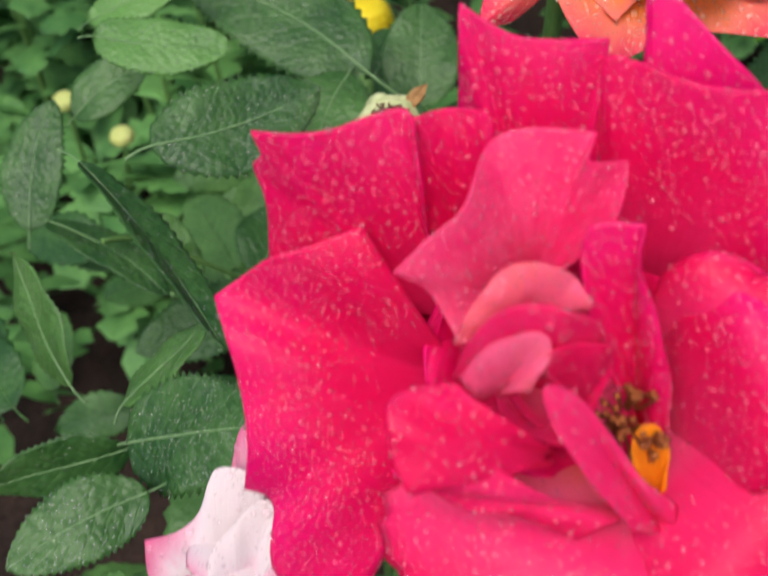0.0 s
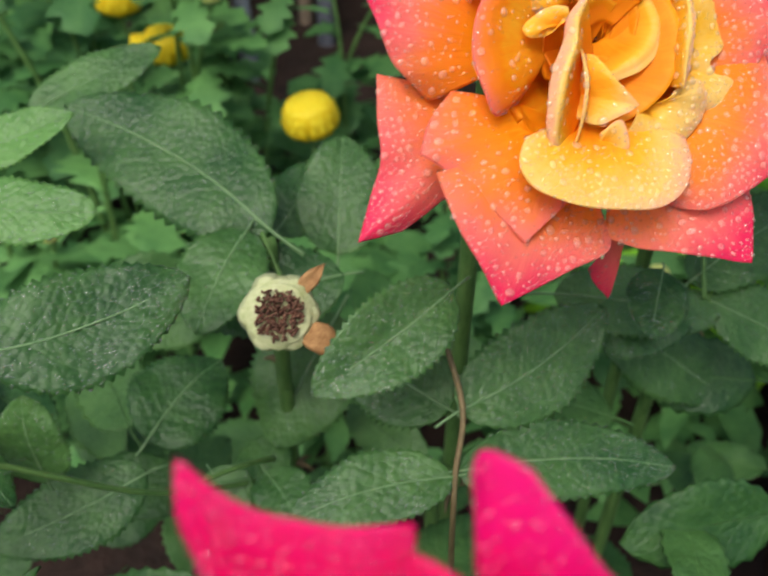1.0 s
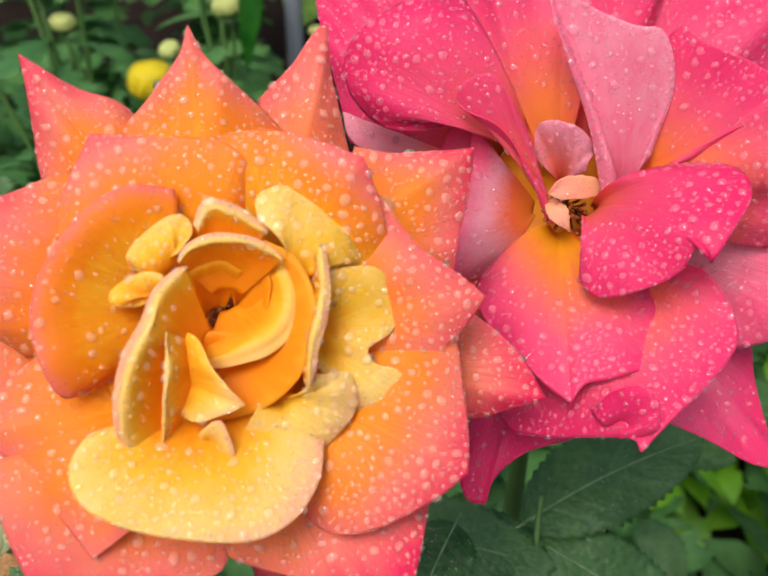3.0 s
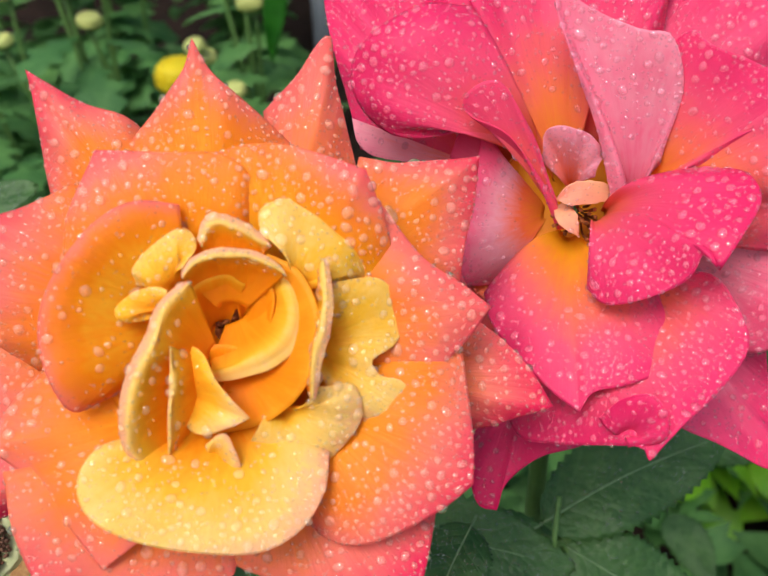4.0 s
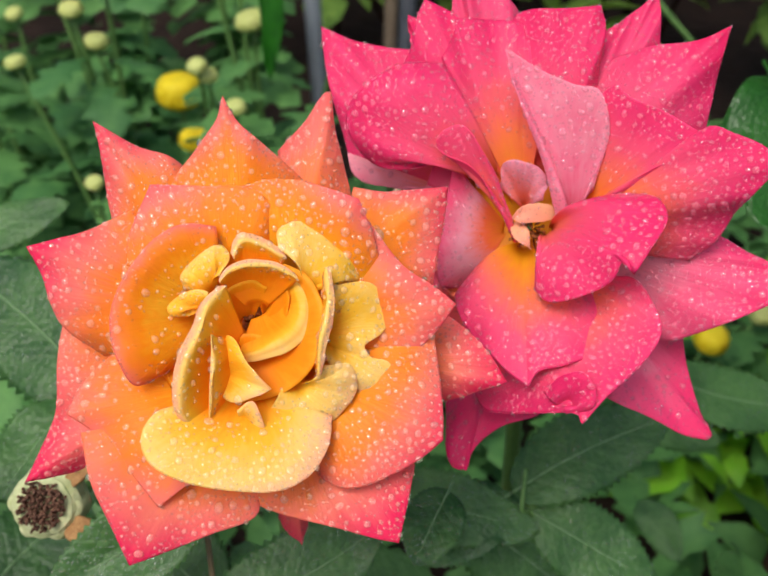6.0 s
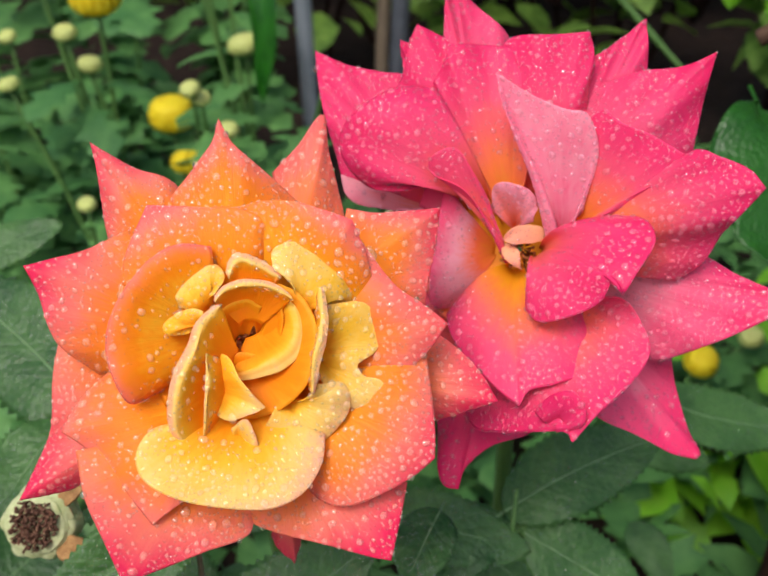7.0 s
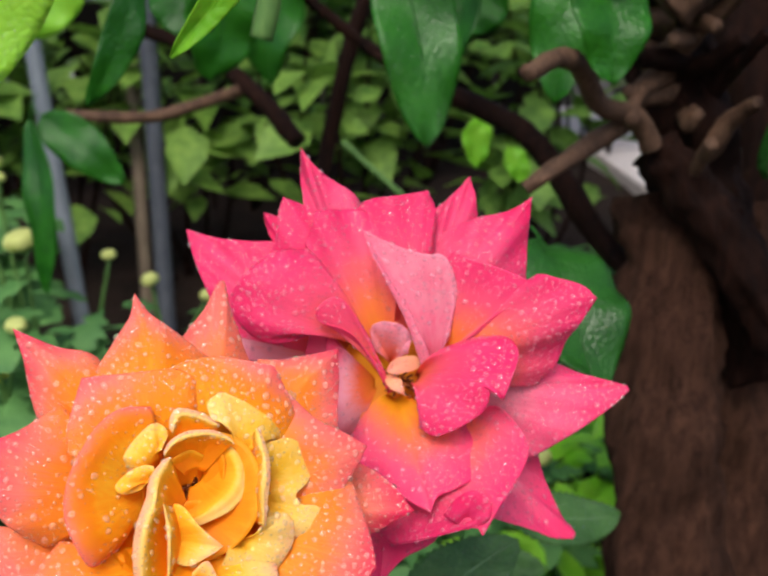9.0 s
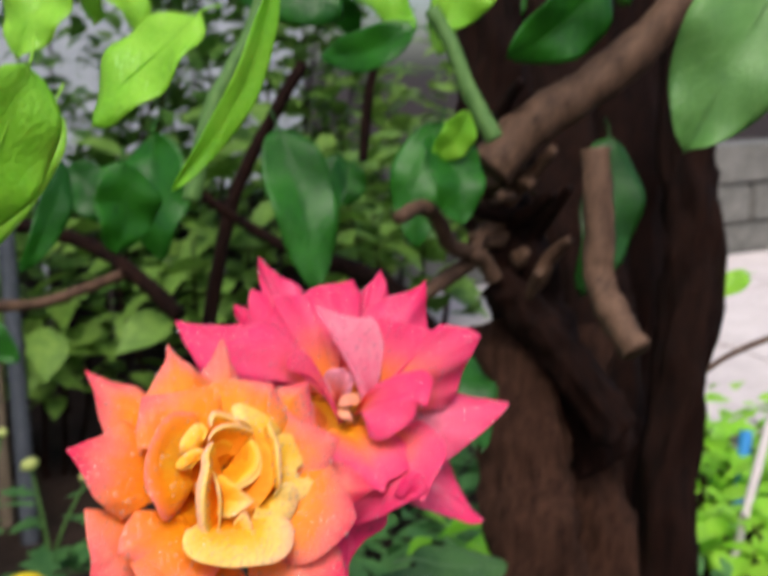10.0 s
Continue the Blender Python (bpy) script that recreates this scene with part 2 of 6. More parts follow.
def grid_normals(g):
    du = np.gradient(g, axis=1)
    dv = np.gradient(g, axis=0)
    n = np.cross(du, dv)
    length = np.linalg.norm(n, axis=2, keepdims=True)
    return n / np.maximum(length, 1e-12)


def shell(front, thick):
    """Front and back sheets of a curved grid, joined round the rim: vertices and faces."""
    r, c = front.shape[:2]
    n = grid_normals(front)
    back = front - n * thick
    verts = np.concatenate([front.reshape(-1, 3), back.reshape(-1, 3)])
    o = r * c
    faces = []
    for i in range(r - 1):
        for j in range(c - 1):
            a = i * c + j
            faces.append((a, a + 1, a + c + 1, a + c))
            faces.append((o + a, o + a + c, o + a + c + 1, o + a + 1))
    rim = [j for j in range(c)] + [i * c + c - 1 for i in range(1, r)] + [(r - 1) * c + j for j in range(c - 2, -1, -1)] + [i * c for i in range(r - 2, 0, -1)]
    for k in range(len(rim)):
        a, b = rim[k], rim[(k + 1) % len(rim)]
        faces.append((b, a, o + a, o + b))
    return verts, faces, n


def unit(v):
    v = np.asarray(v, dtype=float)
    return v / max(np.linalg.norm(v), 1e-12)


def tube(points, radii, sides=8, wobble=0.0, rng=None):
    """A tapered tube along a smooth line through the points: vertices and faces."""
    p = np.asarray(points, dtype=float)
    k = len(p)
    steps = max(2, (k - 1) * (14 if wobble else 6))
    ts = np.linspace(0, k - 1, steps + 1)
    path, rad = [], []
    for t in ts:
        i = min(int(t), k - 2)
        u = t - i
        p0, p1, p2, p3 = p[max(i - 1, 0)], p[i], p[i + 1], p[min(i + 2, k - 1)]
        path.append(0.5 * ((2 * p1) + (p2 - p0) * u + (2 * p0 - 5 * p1 + 4 * p2 - p3) * u * u + (3 * p1 - p0 - 3 * p2 + p3) * u ** 3))
        rad.append(np.interp(t, np.arange(k), radii))
    path = np.array(path)
    tang = np.gradient(path, axis=0)
    side = unit(np.cross(tang[0], (0.31, 0.87, 0.39)))
    verts, faces = [], []
    for i, c in enumerate(path):
        tg = unit(tang[i])
        side = unit(side - tg * np.dot(side, tg))
        up = np.cross(tg, side)
        for s in range(sides):
            a = 2 * math.pi * s / sides
            r = rad[i]
            if wobble and rng is not None:
                q = (math.cos(a) * 2.2, math.sin(a) * 2.2, i * 0.16 + 7.7 * wobble + radii[0] * 900)
                r *= 1 + wobble * (1.5 * noise.noise(q) + 0.5 * noise.noise((q[0] * 3, q[1] * 3, i * 0.5)) + 0.12 * rng.uniform(-1, 1))
            verts.append(c + (side * math.cos(a) + up * math.sin(a)) * r)
    n = len(path)
    for i in range(n - 1):
        for s in range(sides):
            a, b = i * sides + s, i * sides + (s + 1) % sides
            faces.append((a, b, b + sides, a + sides))
    verts.append(path[0])
    verts.append(path[-1])
    for s in range(sides):
        faces.append((len(verts) - 2, (s + 1) % sides, s))
        faces.append((len(verts) - 1, (n - 1) * sides + s, (n - 1) * sides + (s + 1) % sides))
    return verts, faces


def stem_part(name, points, radii, material, parent, label="", sides=8, wobble=0.0, rng=None):
    v, f = tube(points, radii, sides, wobble, rng)
    return link_mesh(name, v, f, material, parent, label)


# one round droplet in triangles, flattened where it sits
def dome(rings, sides):
    v = [(0, 0, 1.0)]
    for i in range(1, rings + 1):
        a = (math.pi * 0.62) * i / rings
        for s in range(sides):
            b = 2 * math.pi * (s + 0.5 * (i % 2)) / sides
            v.append((math.sin(a) * math.cos(b), math.sin(a) * math.sin(b), math.cos(a)))
    f = [(0, 1 + s, 1 + (s + 1) % sides) for s in range(sides)]
    for i in range(rings - 1):
        for s in range(sides):
            a, b = 1 + i * sides + s, 1 + i * sides + (s + 1) % sides
            f.append((a, a + sides, b + sides))
            f.append((a, b + sides, b))
    return np.array(v), np.array(f)


DOME_FINE = dome(5, 12)
DOME_TINY = dome(3, 6)


class Drops:
    """Collects the droplets of one flower or leaf spray into one mesh; no two of them overlap."""

    def __init__(self, seed):
        self.v, self.f, self.count, self.rng = [], [], 0, np.random.RandomState(seed)
        self.taken = {}

    def free(self, p, r, cell=0.0016):
        key = tuple(int(math.floor(x / cell)) for x in p)
        for a in (-1, 0, 1):
            for b in (-1, 0, 1):
                for d in (-1, 0, 1):
                    for q, s in self.taken.get((key[0] + a, key[1] + b, key[2] + d), ()):
                        if (p[0] - q[0]) ** 2 + (p[1] - q[1]) ** 2 + (p[2] - q[2]) ** 2 < (1.12 * (r + s)) ** 2:
                            return False
        self.taken.setdefault(key, []).append((p, r))
        return True

    def add(self, place, normal, radius, kind):
        dv, df = kind
        n = unit(normal)
        s = unit(np.cross(n, (0.3, 0.5, 0.81)))
        t = np.cross(n, s)
        a = self.rng.uniform(0, 6.28)
        s, t = s * math.cos(a) + t * math.sin(a), t * math.cos(a) - s * math.sin(a)
        k = self.rng.uniform(0.86, 1.16)
        tall = self.rng.uniform(0.34, 0.50)
        pts = np.outer(dv[:, 0], s * radius * k) + np.outer(dv[:, 1], t * radius / k) + np.outer(dv[:, 2] * tall + 0.10, n * radius) + place
        self.v.append(pts)
        self.f.append(df + self.count)
        self.count += len(dv)

    def scatter(self, grid, normals, per_cm2, r_lo, r_hi, kind, edge=False, flip=1.0, power=1.8):
        r, c = grid.shape[:2]
        a = np.linalg.norm(np.cross(grid[1:, :-1] - grid[:-1, :-1], grid[:-1, 1:] - grid[:-1, :-1]), axis=2)
        if edge:
            col = np.abs(np.linspace(-1, 1, c - 1))[None, :]
            row = np.linspace(0, 1, r - 1)[:, None]
            w = a * (0.08 + np.maximum(col ** 6, row ** 8))
        else:
            w = a * (0.25 + np.linspace(0, 1, r - 1)[:, None])
        n = self.rng.poisson(max(per_cm2 * a.sum() * 1e4, 0))
        if n == 0:
            return
        cells = self.rng.choice(w.size, size=n, p=(w / w.sum()).ravel())
        for q in cells:
            i, j = divmod(int(q), c - 1)
            u, t = self.rng.rand(), self.rng.rand()
            p = grid[i, j] * (1 - u) * (1 - t) + grid[i, j + 1] * u * (1 - t) + grid[i + 1, j] * (1 - u) * t + grid[i + 1, j + 1] * u * t
            patch = noise.noise((p[0] * 130, p[1] * 130, p[2] * 130))
            rad = (r_lo + (r_hi - r_lo) * self.rng.rand() ** power) * (1 + 0.35 * patch)
            if patch > self.rng.uniform(-1.1, 0.0) and self.free(tuple(p), rad):
                self.add(p, normals[i, j] * flip, rad, kind)

    def finish(self, parent, label="water droplets tinted for the light they gather", material=None, shade=False):
        if not self.v:
            return None
        v, f = np.concatenate(self.v).astype(np.float32), np.concatenate(self.f).astype(np.int32)
        me = bpy.data.meshes.new("dew")
        me.vertices.add(len(v))
        me.vertices.foreach_set("co", v.ravel())
        me.loops.add(f.size)
        me.loops.foreach_set("vertex_index", f.ravel())
        me.polygons.add(len(f))
        me.polygons.foreach_set("loop_start", np.arange(0, f.size, 3, dtype=np.int32))
        me.polygons.foreach_set("use_smooth", np.ones(len(f), dtype=bool))
        me.update(calc_edges=True)
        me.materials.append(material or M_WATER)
        ob = new("dew", me)
        ob.parent = parent
        ob["label"] = label
        ob.visible_shadow = shade
        return tagged(ob, kind="stuff")


# ---- roses ----
class Rose:
    def __init__(self, name, label, material, origin, x_axis, z_axis, seed, thing=None, ruffle=1.0, grade=1.3, bead=1.0):
        self.ruffle, self.grade, self.bead = ruffle, grade, bead
        z = unit(z_axis)
        x = unit(np.asarray(x_axis) - z * np.dot(x_axis, z))
        self.o, self.m = np.array(origin), np.stack([x, np.cross(z, x), z])
        self.ob = thing or empty(name, label, "rose", "rose blooms")
        self.material, self.rng, self.drops = material, np.random.RandomState(seed), Drops(seed)

    def world(self, mm):
        return self.o + (np.asarray(mm) * 0.001) @ self.m


def rose_frame(o, x, z):
    return o, x, z


def bead(rose, grid, face, wet, big=1.0):
    """Rain on a petal: large beads, many small ones between them, a fine row along the rim."""
    if wet > 0:
        k = rose.bead * big
        rose.drops.scatter(grid, face, wet * 3.0 / k ** 1.5, 0.00040 * k, 0.00095 * k, DOME_FINE)
        rose.drops.scatter(grid, face, wet * 8.0 / k ** 1.2, 0.00020 * k, 0.00042 * k, DOME_FINE)
        rose.drops.scatter(grid, face, (8 + wet * 5.0) / k ** 1.5, 0.00009 * k, 0.00020 * k, DOME_TINY)
        rose.drops.scatter(grid[-5:], face[-5:], 20 + wet * 6.0, 0.00015 * k, 0.00034 * k, DOME_TINY, True)


def blade(rose, rim, root, bow, c0, c1, tip, wet, side=0.0, sides=0.0, lip=0.0, grade=None, ruf=1.0, big=1.0, mat=None):
    """A petal spread from its root to a rim curve (mm, rose axes; a fourth value marks a pointed tip), bowed along the way:
    tones at the root, the rim and the tips, a tint towards one side, a rim that may roll under, and its wetness."""
    rng = rose.rng
    cols, rows = 49, 22
    p = np.array([q[:3] for q in rim], dtype=float)
    tips = [i for i, q in enumerate(rim) if len(q) > 3]
    root = np.array(root, dtype=float)
    k = len(p)
    span = np.concatenate([[0], np.cumsum(np.linalg.norm(np.diff(p, axis=0), axis=1) ** 0.8)])
    at = np.interp(np.linspace(0, span[-1], cols), span, np.arange(k))
    for i in tips:
        at[np.argmin(np.abs(at - i))] = i
    crest = []
    for t in at:
        i = min(int(t), k - 2)
        q = t - i
        p1, p2 = p[i], p[i + 1]
        p0 = 2 * p1 - p2 if i == 0 or i in tips else p[i - 1]
        p3 = 2 * p2 - p1 if i + 2 >= k or i + 1 in tips else p[i + 2]
        crest.append(0.5 * ((2 * p1) + (p2 - p0) * q + (2 * p0 - 5 * p1 + 4 * p2 - p3) * q * q + (3 * p1 - p0 - 3 * p2 + p3) * q ** 3))
    crest = np.array(crest)
    calm = crest.copy()
    for _ in range(30):
        calm[1:-1] = 0.25 * calm[:-2] + 0.5 * calm[1:-1] + 0.25 * calm[2:]
    s = np.linspace(0, 1, cols)
    reach = np.linalg.norm(crest - root, axis=1)
    along = np.gradient(calm, axis=0)
    out = calm - root
    up = np.cross(along, out)
    up /= np.maximum(np.linalg.norm(up, axis=1, keepdims=True), 1e-6)
    up *= np.sign(up[:, 2].mean() or 1.0)
    up = 0.5 * up + np.array([0, 0, 0.5])
    near = np.zeros(cols)
    for i in tips:
        gap = np.linalg.norm(crest - p[i], axis=1)
        near = np.maximum(near, np.exp(-(gap / (0.40 * reach.max())) ** 2))
    ph = rng.uniform(0, 6.28, 5)
    size = 0.017 * reach.max() * ruf * rose.ruffle ** 0.5
    power = grade or rose.grade
    foot = root + (calm - root) * np.array([0.09, 0.09, 0.03])
    g, tones = np.zeros((rows, cols, 3)), np.zeros((rows, cols))
    for r in range(rows):
        v = 1 - (1 - r / (rows - 1)) ** 1.35
        edge = calm + (crest - calm) * v ** 2.2
        row = foot * (1 - v) + edge * v
        ripple = size * v * (np.sin(7 * s + ph[0] + 2.2 * v) + 0.55 * np.sin(15 * s + ph[1] - 3 * v) * v + 0.5 * np.sin(5 * v + ph[2] + 4 * s))
        ripple += 0.35 * size * v ** 3 * np.sin(31 * s + ph[3])
        under = -(0.35 + lip) * max(0.0, (v - 0.82) / 0.18) ** 2
        row = row + up * (bow * 4 * v * (1 - v) * (1 - 0.3 * v) + ripple + under)[:, None]
        wave = rng.normal(0, 0.012, cols)
        g[r] = row
        tones[r] = c0 + (c1 - c0) * v ** power + (tip - c1) * near * v ** 2.5 + wave + 0.05 * v * np.sin(3 * s + ph[4])
        tones[r] += sides * v * np.clip((s - 0.35) * 2, 0, 1)
    if np.einsum("ijk,k->ij", grid_normals(g), (0, 0, 1.0)).mean() < 0:
        g, tones = g[:, ::-1], np.asarray(tones)[:, ::-1]
    front = rose.o + (g * 0.001) @ rose.m
    verts, faces, n = shell(front, 0.00022)
    uv = np.stack(np.meshgrid(s, np.linspace(0, 1, rows)), axis=2).reshape(-1, 2)
    ob = link_mesh("petal", verts, faces, mat or rose.material, rose.ob, "", np.concatenate([uv, uv]), np.concatenate([tones.ravel()] * 2))
    face = n if np.einsum("ijk,k->ij", n, rose.m[2]).mean() > 0 else -n
    if side:
        half = slice(0, cols // 2) if side < 0 else slice(cols // 2, cols)
        bead(rose, front[6:, half], face[6:, half], wet, big)
        bead(rose, front[6:], face[6:], wet * 0.3, big)
    else:
        bead(rose, front[6:], face[6:], wet, big)
    return ob


def inner_petal(rose, rim, heart, belly, lip, drop, c0, c1, c2, wet, ends=0.5, ruf=1.0, ts=0.0):
    """A petal of the bud: a wall that rises from the heart to a curved rim and may roll out over it into a lip."""
    rng = rose.rng
    cols, up, over = 33, 14, (12 if lip > 0 else 0)
    k = len(rim)
    p = np.array(rim, dtype=float)
    heart = np.array(heart, dtype=float)
    crest = []
    for t in np.linspace(0, k - 1, cols):
        i = min(int(t), k - 2)
        q = t - i
        p0, p1, p2, p3 = p[max(i - 1, 0)], p[i], p[i + 1], p[min(i + 2, k - 1)]
        crest.append(0.5 * ((2 * p1) + (p2 - p0) * q + (2 * p0 - 5 * p1 + 4 * p2 - p3) * q * q + (3 * p1 - p0 - 3 * p2 + p3) * q ** 3))
    crest = np.array(crest)
    along = np.gradient(crest, axis=0)
    out = crest - heart
    out[:, 2] = 0
    flat = along.copy()
    flat[:, 2] = 0
    side = np.stack([flat[:, 1], -flat[:, 0], 0 * flat[:, 0]], axis=1)
    side *= np.sign((side * out).sum(axis=1).mean())
    out = 0.5 * out / np.maximum(np.linalg.norm(out, axis=1, keepdims=True), 1e-6) + 0.5 * side / np.maximum(np.linalg.norm(side, axis=1, keepdims=True), 1e-6)
    out /= np.maximum(np.linalg.norm(out, axis=1, keepdims=True), 1e-6)
    s = np.linspace(0, 1, cols)
    taper = np.maximum(np.sin(math.pi * s), 0) ** ends
    seed_at = rng.uniform(0, 50)
    foot = heart + (crest - heart) * (0.28, 0.28, 0.0)
    g, tones = [], []
    for i in range(up):
        v = i / (up - 1)
        m = foot + (crest - foot) * (belly, belly, 0.45)
        row = foot * (1 - v) ** 2 + m * 2 * v * (1 - v) + crest * v * v
        row = row + out * np.array([0.35 * ruf * v * noise.noise((q * 5, v * 3, seed_at)) for q in s])[:, None]
        g.append(row)
        # Deep petal tone up to the crest, with the under-lip shade painted in.
        tones.append(np.full(cols, c0 + (c1 - c0) * v ** 4))
    for i in range(1, over + 1):
        v = i / over
        nz = np.array([noise.noise((q * 6, v * 2, seed_at + 9)) for q in s])
        ln = lip * taper * (1 + 0.10 * np.array([noise.noise((q * 9, 1.7, seed_at)) for q in s]))
        rise = 0.10 * lip * math.sin(math.pi * min(v * 1.6, 1.0))
        row = crest + out * (ln * v)[:, None]
        row[:, 2] += rise * taper - drop * ln * v * v + 0.25 * ruf * nz * v + 0.035 * (ruf - 1) * lip * v * (np.abs(np.sin(7.0 * s + seed_at + v)) - 0.6)
        g.append(row)
        tones.append(c1 + (c2 - c1) * min(1.0, v * 1.5) + 0.04 * nz + ts * (s - 0.5))
    g, tones = np.array(g), np.array(tones)
    if np.einsum("ijk,k->ij", grid_normals(g)[-max(over, 2):], (0, 0, 1.0)).mean() < 0:
        g, tones = g[:, ::-1], np.asarray(tones)[:, ::-1]
    front = rose.o + (g * 0.001) @ rose.m
    verts, faces, n = shell(front, 0.00022)
    uv = np.stack(np.meshgrid(s, np.linspace(0, 1, up + over)), axis=2).reshape(-1, 2)
    ob = link_mesh("petal", verts, faces, rose.material, rose.ob, "", np.concatenate([uv, uv]), np.concatenate([np.array(tones).ravel()] * 2))
    face = n if np.einsum("ijk,k->ij", n[-max(over, 2):], rose.m[2]).mean() > 0 else -n
    if over:
        bead(rose, front[up - 5:], face[up - 5:], wet)
    elif wet > 0:
        bead(rose, front[up - 8:], face[up - 8:], wet)
    return ob


def petal(rose, base, mid, tip, wl, wr, pt, curl, cup, c0, c1, wet, foot=None, ruf=1.0, tl=0.0, tr=0.0, sq=0.0, hl=0.0, hr=0.0, crs=0.0, mat=None):
    """One petal: a bowed centre line (mm, rose axes), widths to either side, tip sharpness, rolled rim, cupping, tones and wetness."""
    rng = rose.rng
    base, mid, tip = (np.array(q) for q in (base, mid, tip))
    rows, cols = 34, 25
    v = 1 - (1 - np.linspace(0, 1, rows)) ** 1.7
    line = np.outer((1 - v) ** 2, base) + np.outer(2 * v * (1 - v), mid) + np.outer(v * v, tip)
    tang = np.gradient(line, axis=0)
    inward = -np.array([tip[0], tip[1], 0.0])
    view = np.array([0, 0, 1.0]) + 0.55 * unit(inward) * min(1.0, np.linalg.norm(inward) / 10)
    u = np.linspace(-1, 1, cols)
    vm = 0.60 - 0.20 * pt
    s = np.clip((v - vm) / (1 - vm), 0, 1)
    foot = 0.62 - 0.22 * pt if foot is None else foot
    ea, eb = 3.2 - 2.0 * pt + 5.0 * sq, 0.46 + 0.89 * pt - 0.16 * sq
    prof = np.where(v < vm, foot + (1 - foot) * np.sin(np.clip(v / vm, 0, 1) * math.pi / 2), (1 - s ** ea) ** eb)
    prof = np.maximum(prof, 0.012)
    ph = rng.uniform(0, 6.28, 3)
    amp = rng.uniform(0.02, 0.05) * rose.ruffle * ruf
    seed_at = rng.uniform(0, 50)
    g = np.zeros((rows, cols, 3))
    tones = np.zeros((rows, cols))
    for i in range(rows):
        t = unit(tang[i])
        n = unit(view - t * np.dot(view, t))
        side = np.cross(t, n)
        for j in range(cols):
            w = (wr if u[j] > 0 else wl) * prof[i]
            big = max(wl, wr)
            a = abs(u[j])
            lift = (w * w / big) * (cup * a ** 2 - curl * (0.35 + 1.5 * pt) * a ** 4 * (0.3 + 0.9 * v[i]))
            lift += amp * big * v[i] ** 2 * (math.sin(2.6 * u[j] + ph[0] + 2 * v[i]) + 0.6 * math.sin(6.0 * u[j] + ph[1]) * a)
            lift += 0.02 * rose.ruffle * big * math.sin(9 * v[i] + 3 * u[j] + ph[2]) * v[i]
            if crs:
                lift += crs * big * v[i] ** 1.5 * (abs(math.sin(3.3 * u[j] + ph[0] + 0.8 * v[i])) - 0.55 + 0.5 * noise.noise((u[j] * 4, v[i] * 3, seed_at)))
            pull = 1 - 0.15 * curl * a ** 3
            wav = 1 + 0.03 * math.sin(13 * v[i] + ph[1] + (2 if u[j] > 0 else 0)) + (0.045 + 0.05 * (rose.ruffle - 1)) * noise.noise((v[i] * 12, math.copysign(3, u[j]), seed_at)) * a
            lift += big * 0.022 * rose.ruffle ** 0.5 * v[i] * noise.noise((u[j] * 2.6, v[i] * 3.2, seed_at))
            lift -= 0.05 * big * max(0.0, (a - 0.82) / 0.18) ** 2 * v[i]
            horn = (hr if u[j] > 0 else hl) * big * v[i] ** 4 * a ** 3
            g[i, j] = line[i] + side * (u[j] * w * pull * wav) + n * lift + t * horn
            tones[i, j] = c0 + (c1 - c0) * v[i] ** rose.grade + (0.20 if c1 > c0 + 0.1 else 0.03) * a ** 3 * v[i] + (tr if u[j] > 0 else tl) * a ** 1.5
    if np.einsum("ijk,k->ij", grid_normals(g), (0, 0, 1.0)).mean() < 0:
        g, tones = g[:, ::-1], np.asarray(tones)[:, ::-1]
    front = rose.o + (g * 0.001) @ rose.m
    verts, faces, n = shell(front, 0.00024)
    uv = np.stack(np.meshgrid((u + 1) / 2, v), axis=2).reshape(-1, 2)
    ob = link_mesh("petal", verts, faces, mat or rose.material, rose.ob, "", np.concatenate([uv, uv]), np.concatenate([tones.ravel()] * 2))
    face = n if np.einsum("ijk,k->ij", n, rose.m[2]).mean() > 0 else -n
    bead(rose, front, face, wet)
    return ob


def stamens(rose, centre, count, spread, height, label):
    rng = rose.rng
    for k in range(count):
        a, r = rng.uniform(0, 6.28), spread * math.sqrt(rng.rand())
        b = np.array(centre) + (r * 0.4 * math.cos(a), r * 0.4 * math.sin(a), 0)
        e = np.array(centre) + (r * math.cos(a), r * math.sin(a), height * rng.uniform(0.6, 1.1))
        m = (b + e) / 2 + rng.uniform(-0.5, 0.5, 3)
        stem_part("stamen", [rose.world(q) for q in (b, m, e)], [0.00022, 0.0002, 0.00045], M_STAMEN, rose.ob, label, 5)


def rose_calyx(rose, centre, foot):
    """Green cup under the petals and the stem that carries the bloom, back and then down to the ground."""
    c = rose.world(centre)
    z = rose.m[2]
    stem_part("calyx", [c - z * 0.001, c - z * 0.006, c - z * 0.012], [0.0065, 0.0065, 0.003], M_STEM, rose.ob)
    far = c - z * 0.045 + np.array([0, 0, -0.004])
    foot = np.array(foot)
    stem_part("stem", [c - z * 0.010, c - z * 0.026, far, far * 0.4 + foot * 0.6 + np.array([0, 0.015, 0.04]), foot],
              [0.0026, 0.0026, 0.0028, 0.0032, 0.0036], M_STEM, rose.ob, "smooth green flower stem")


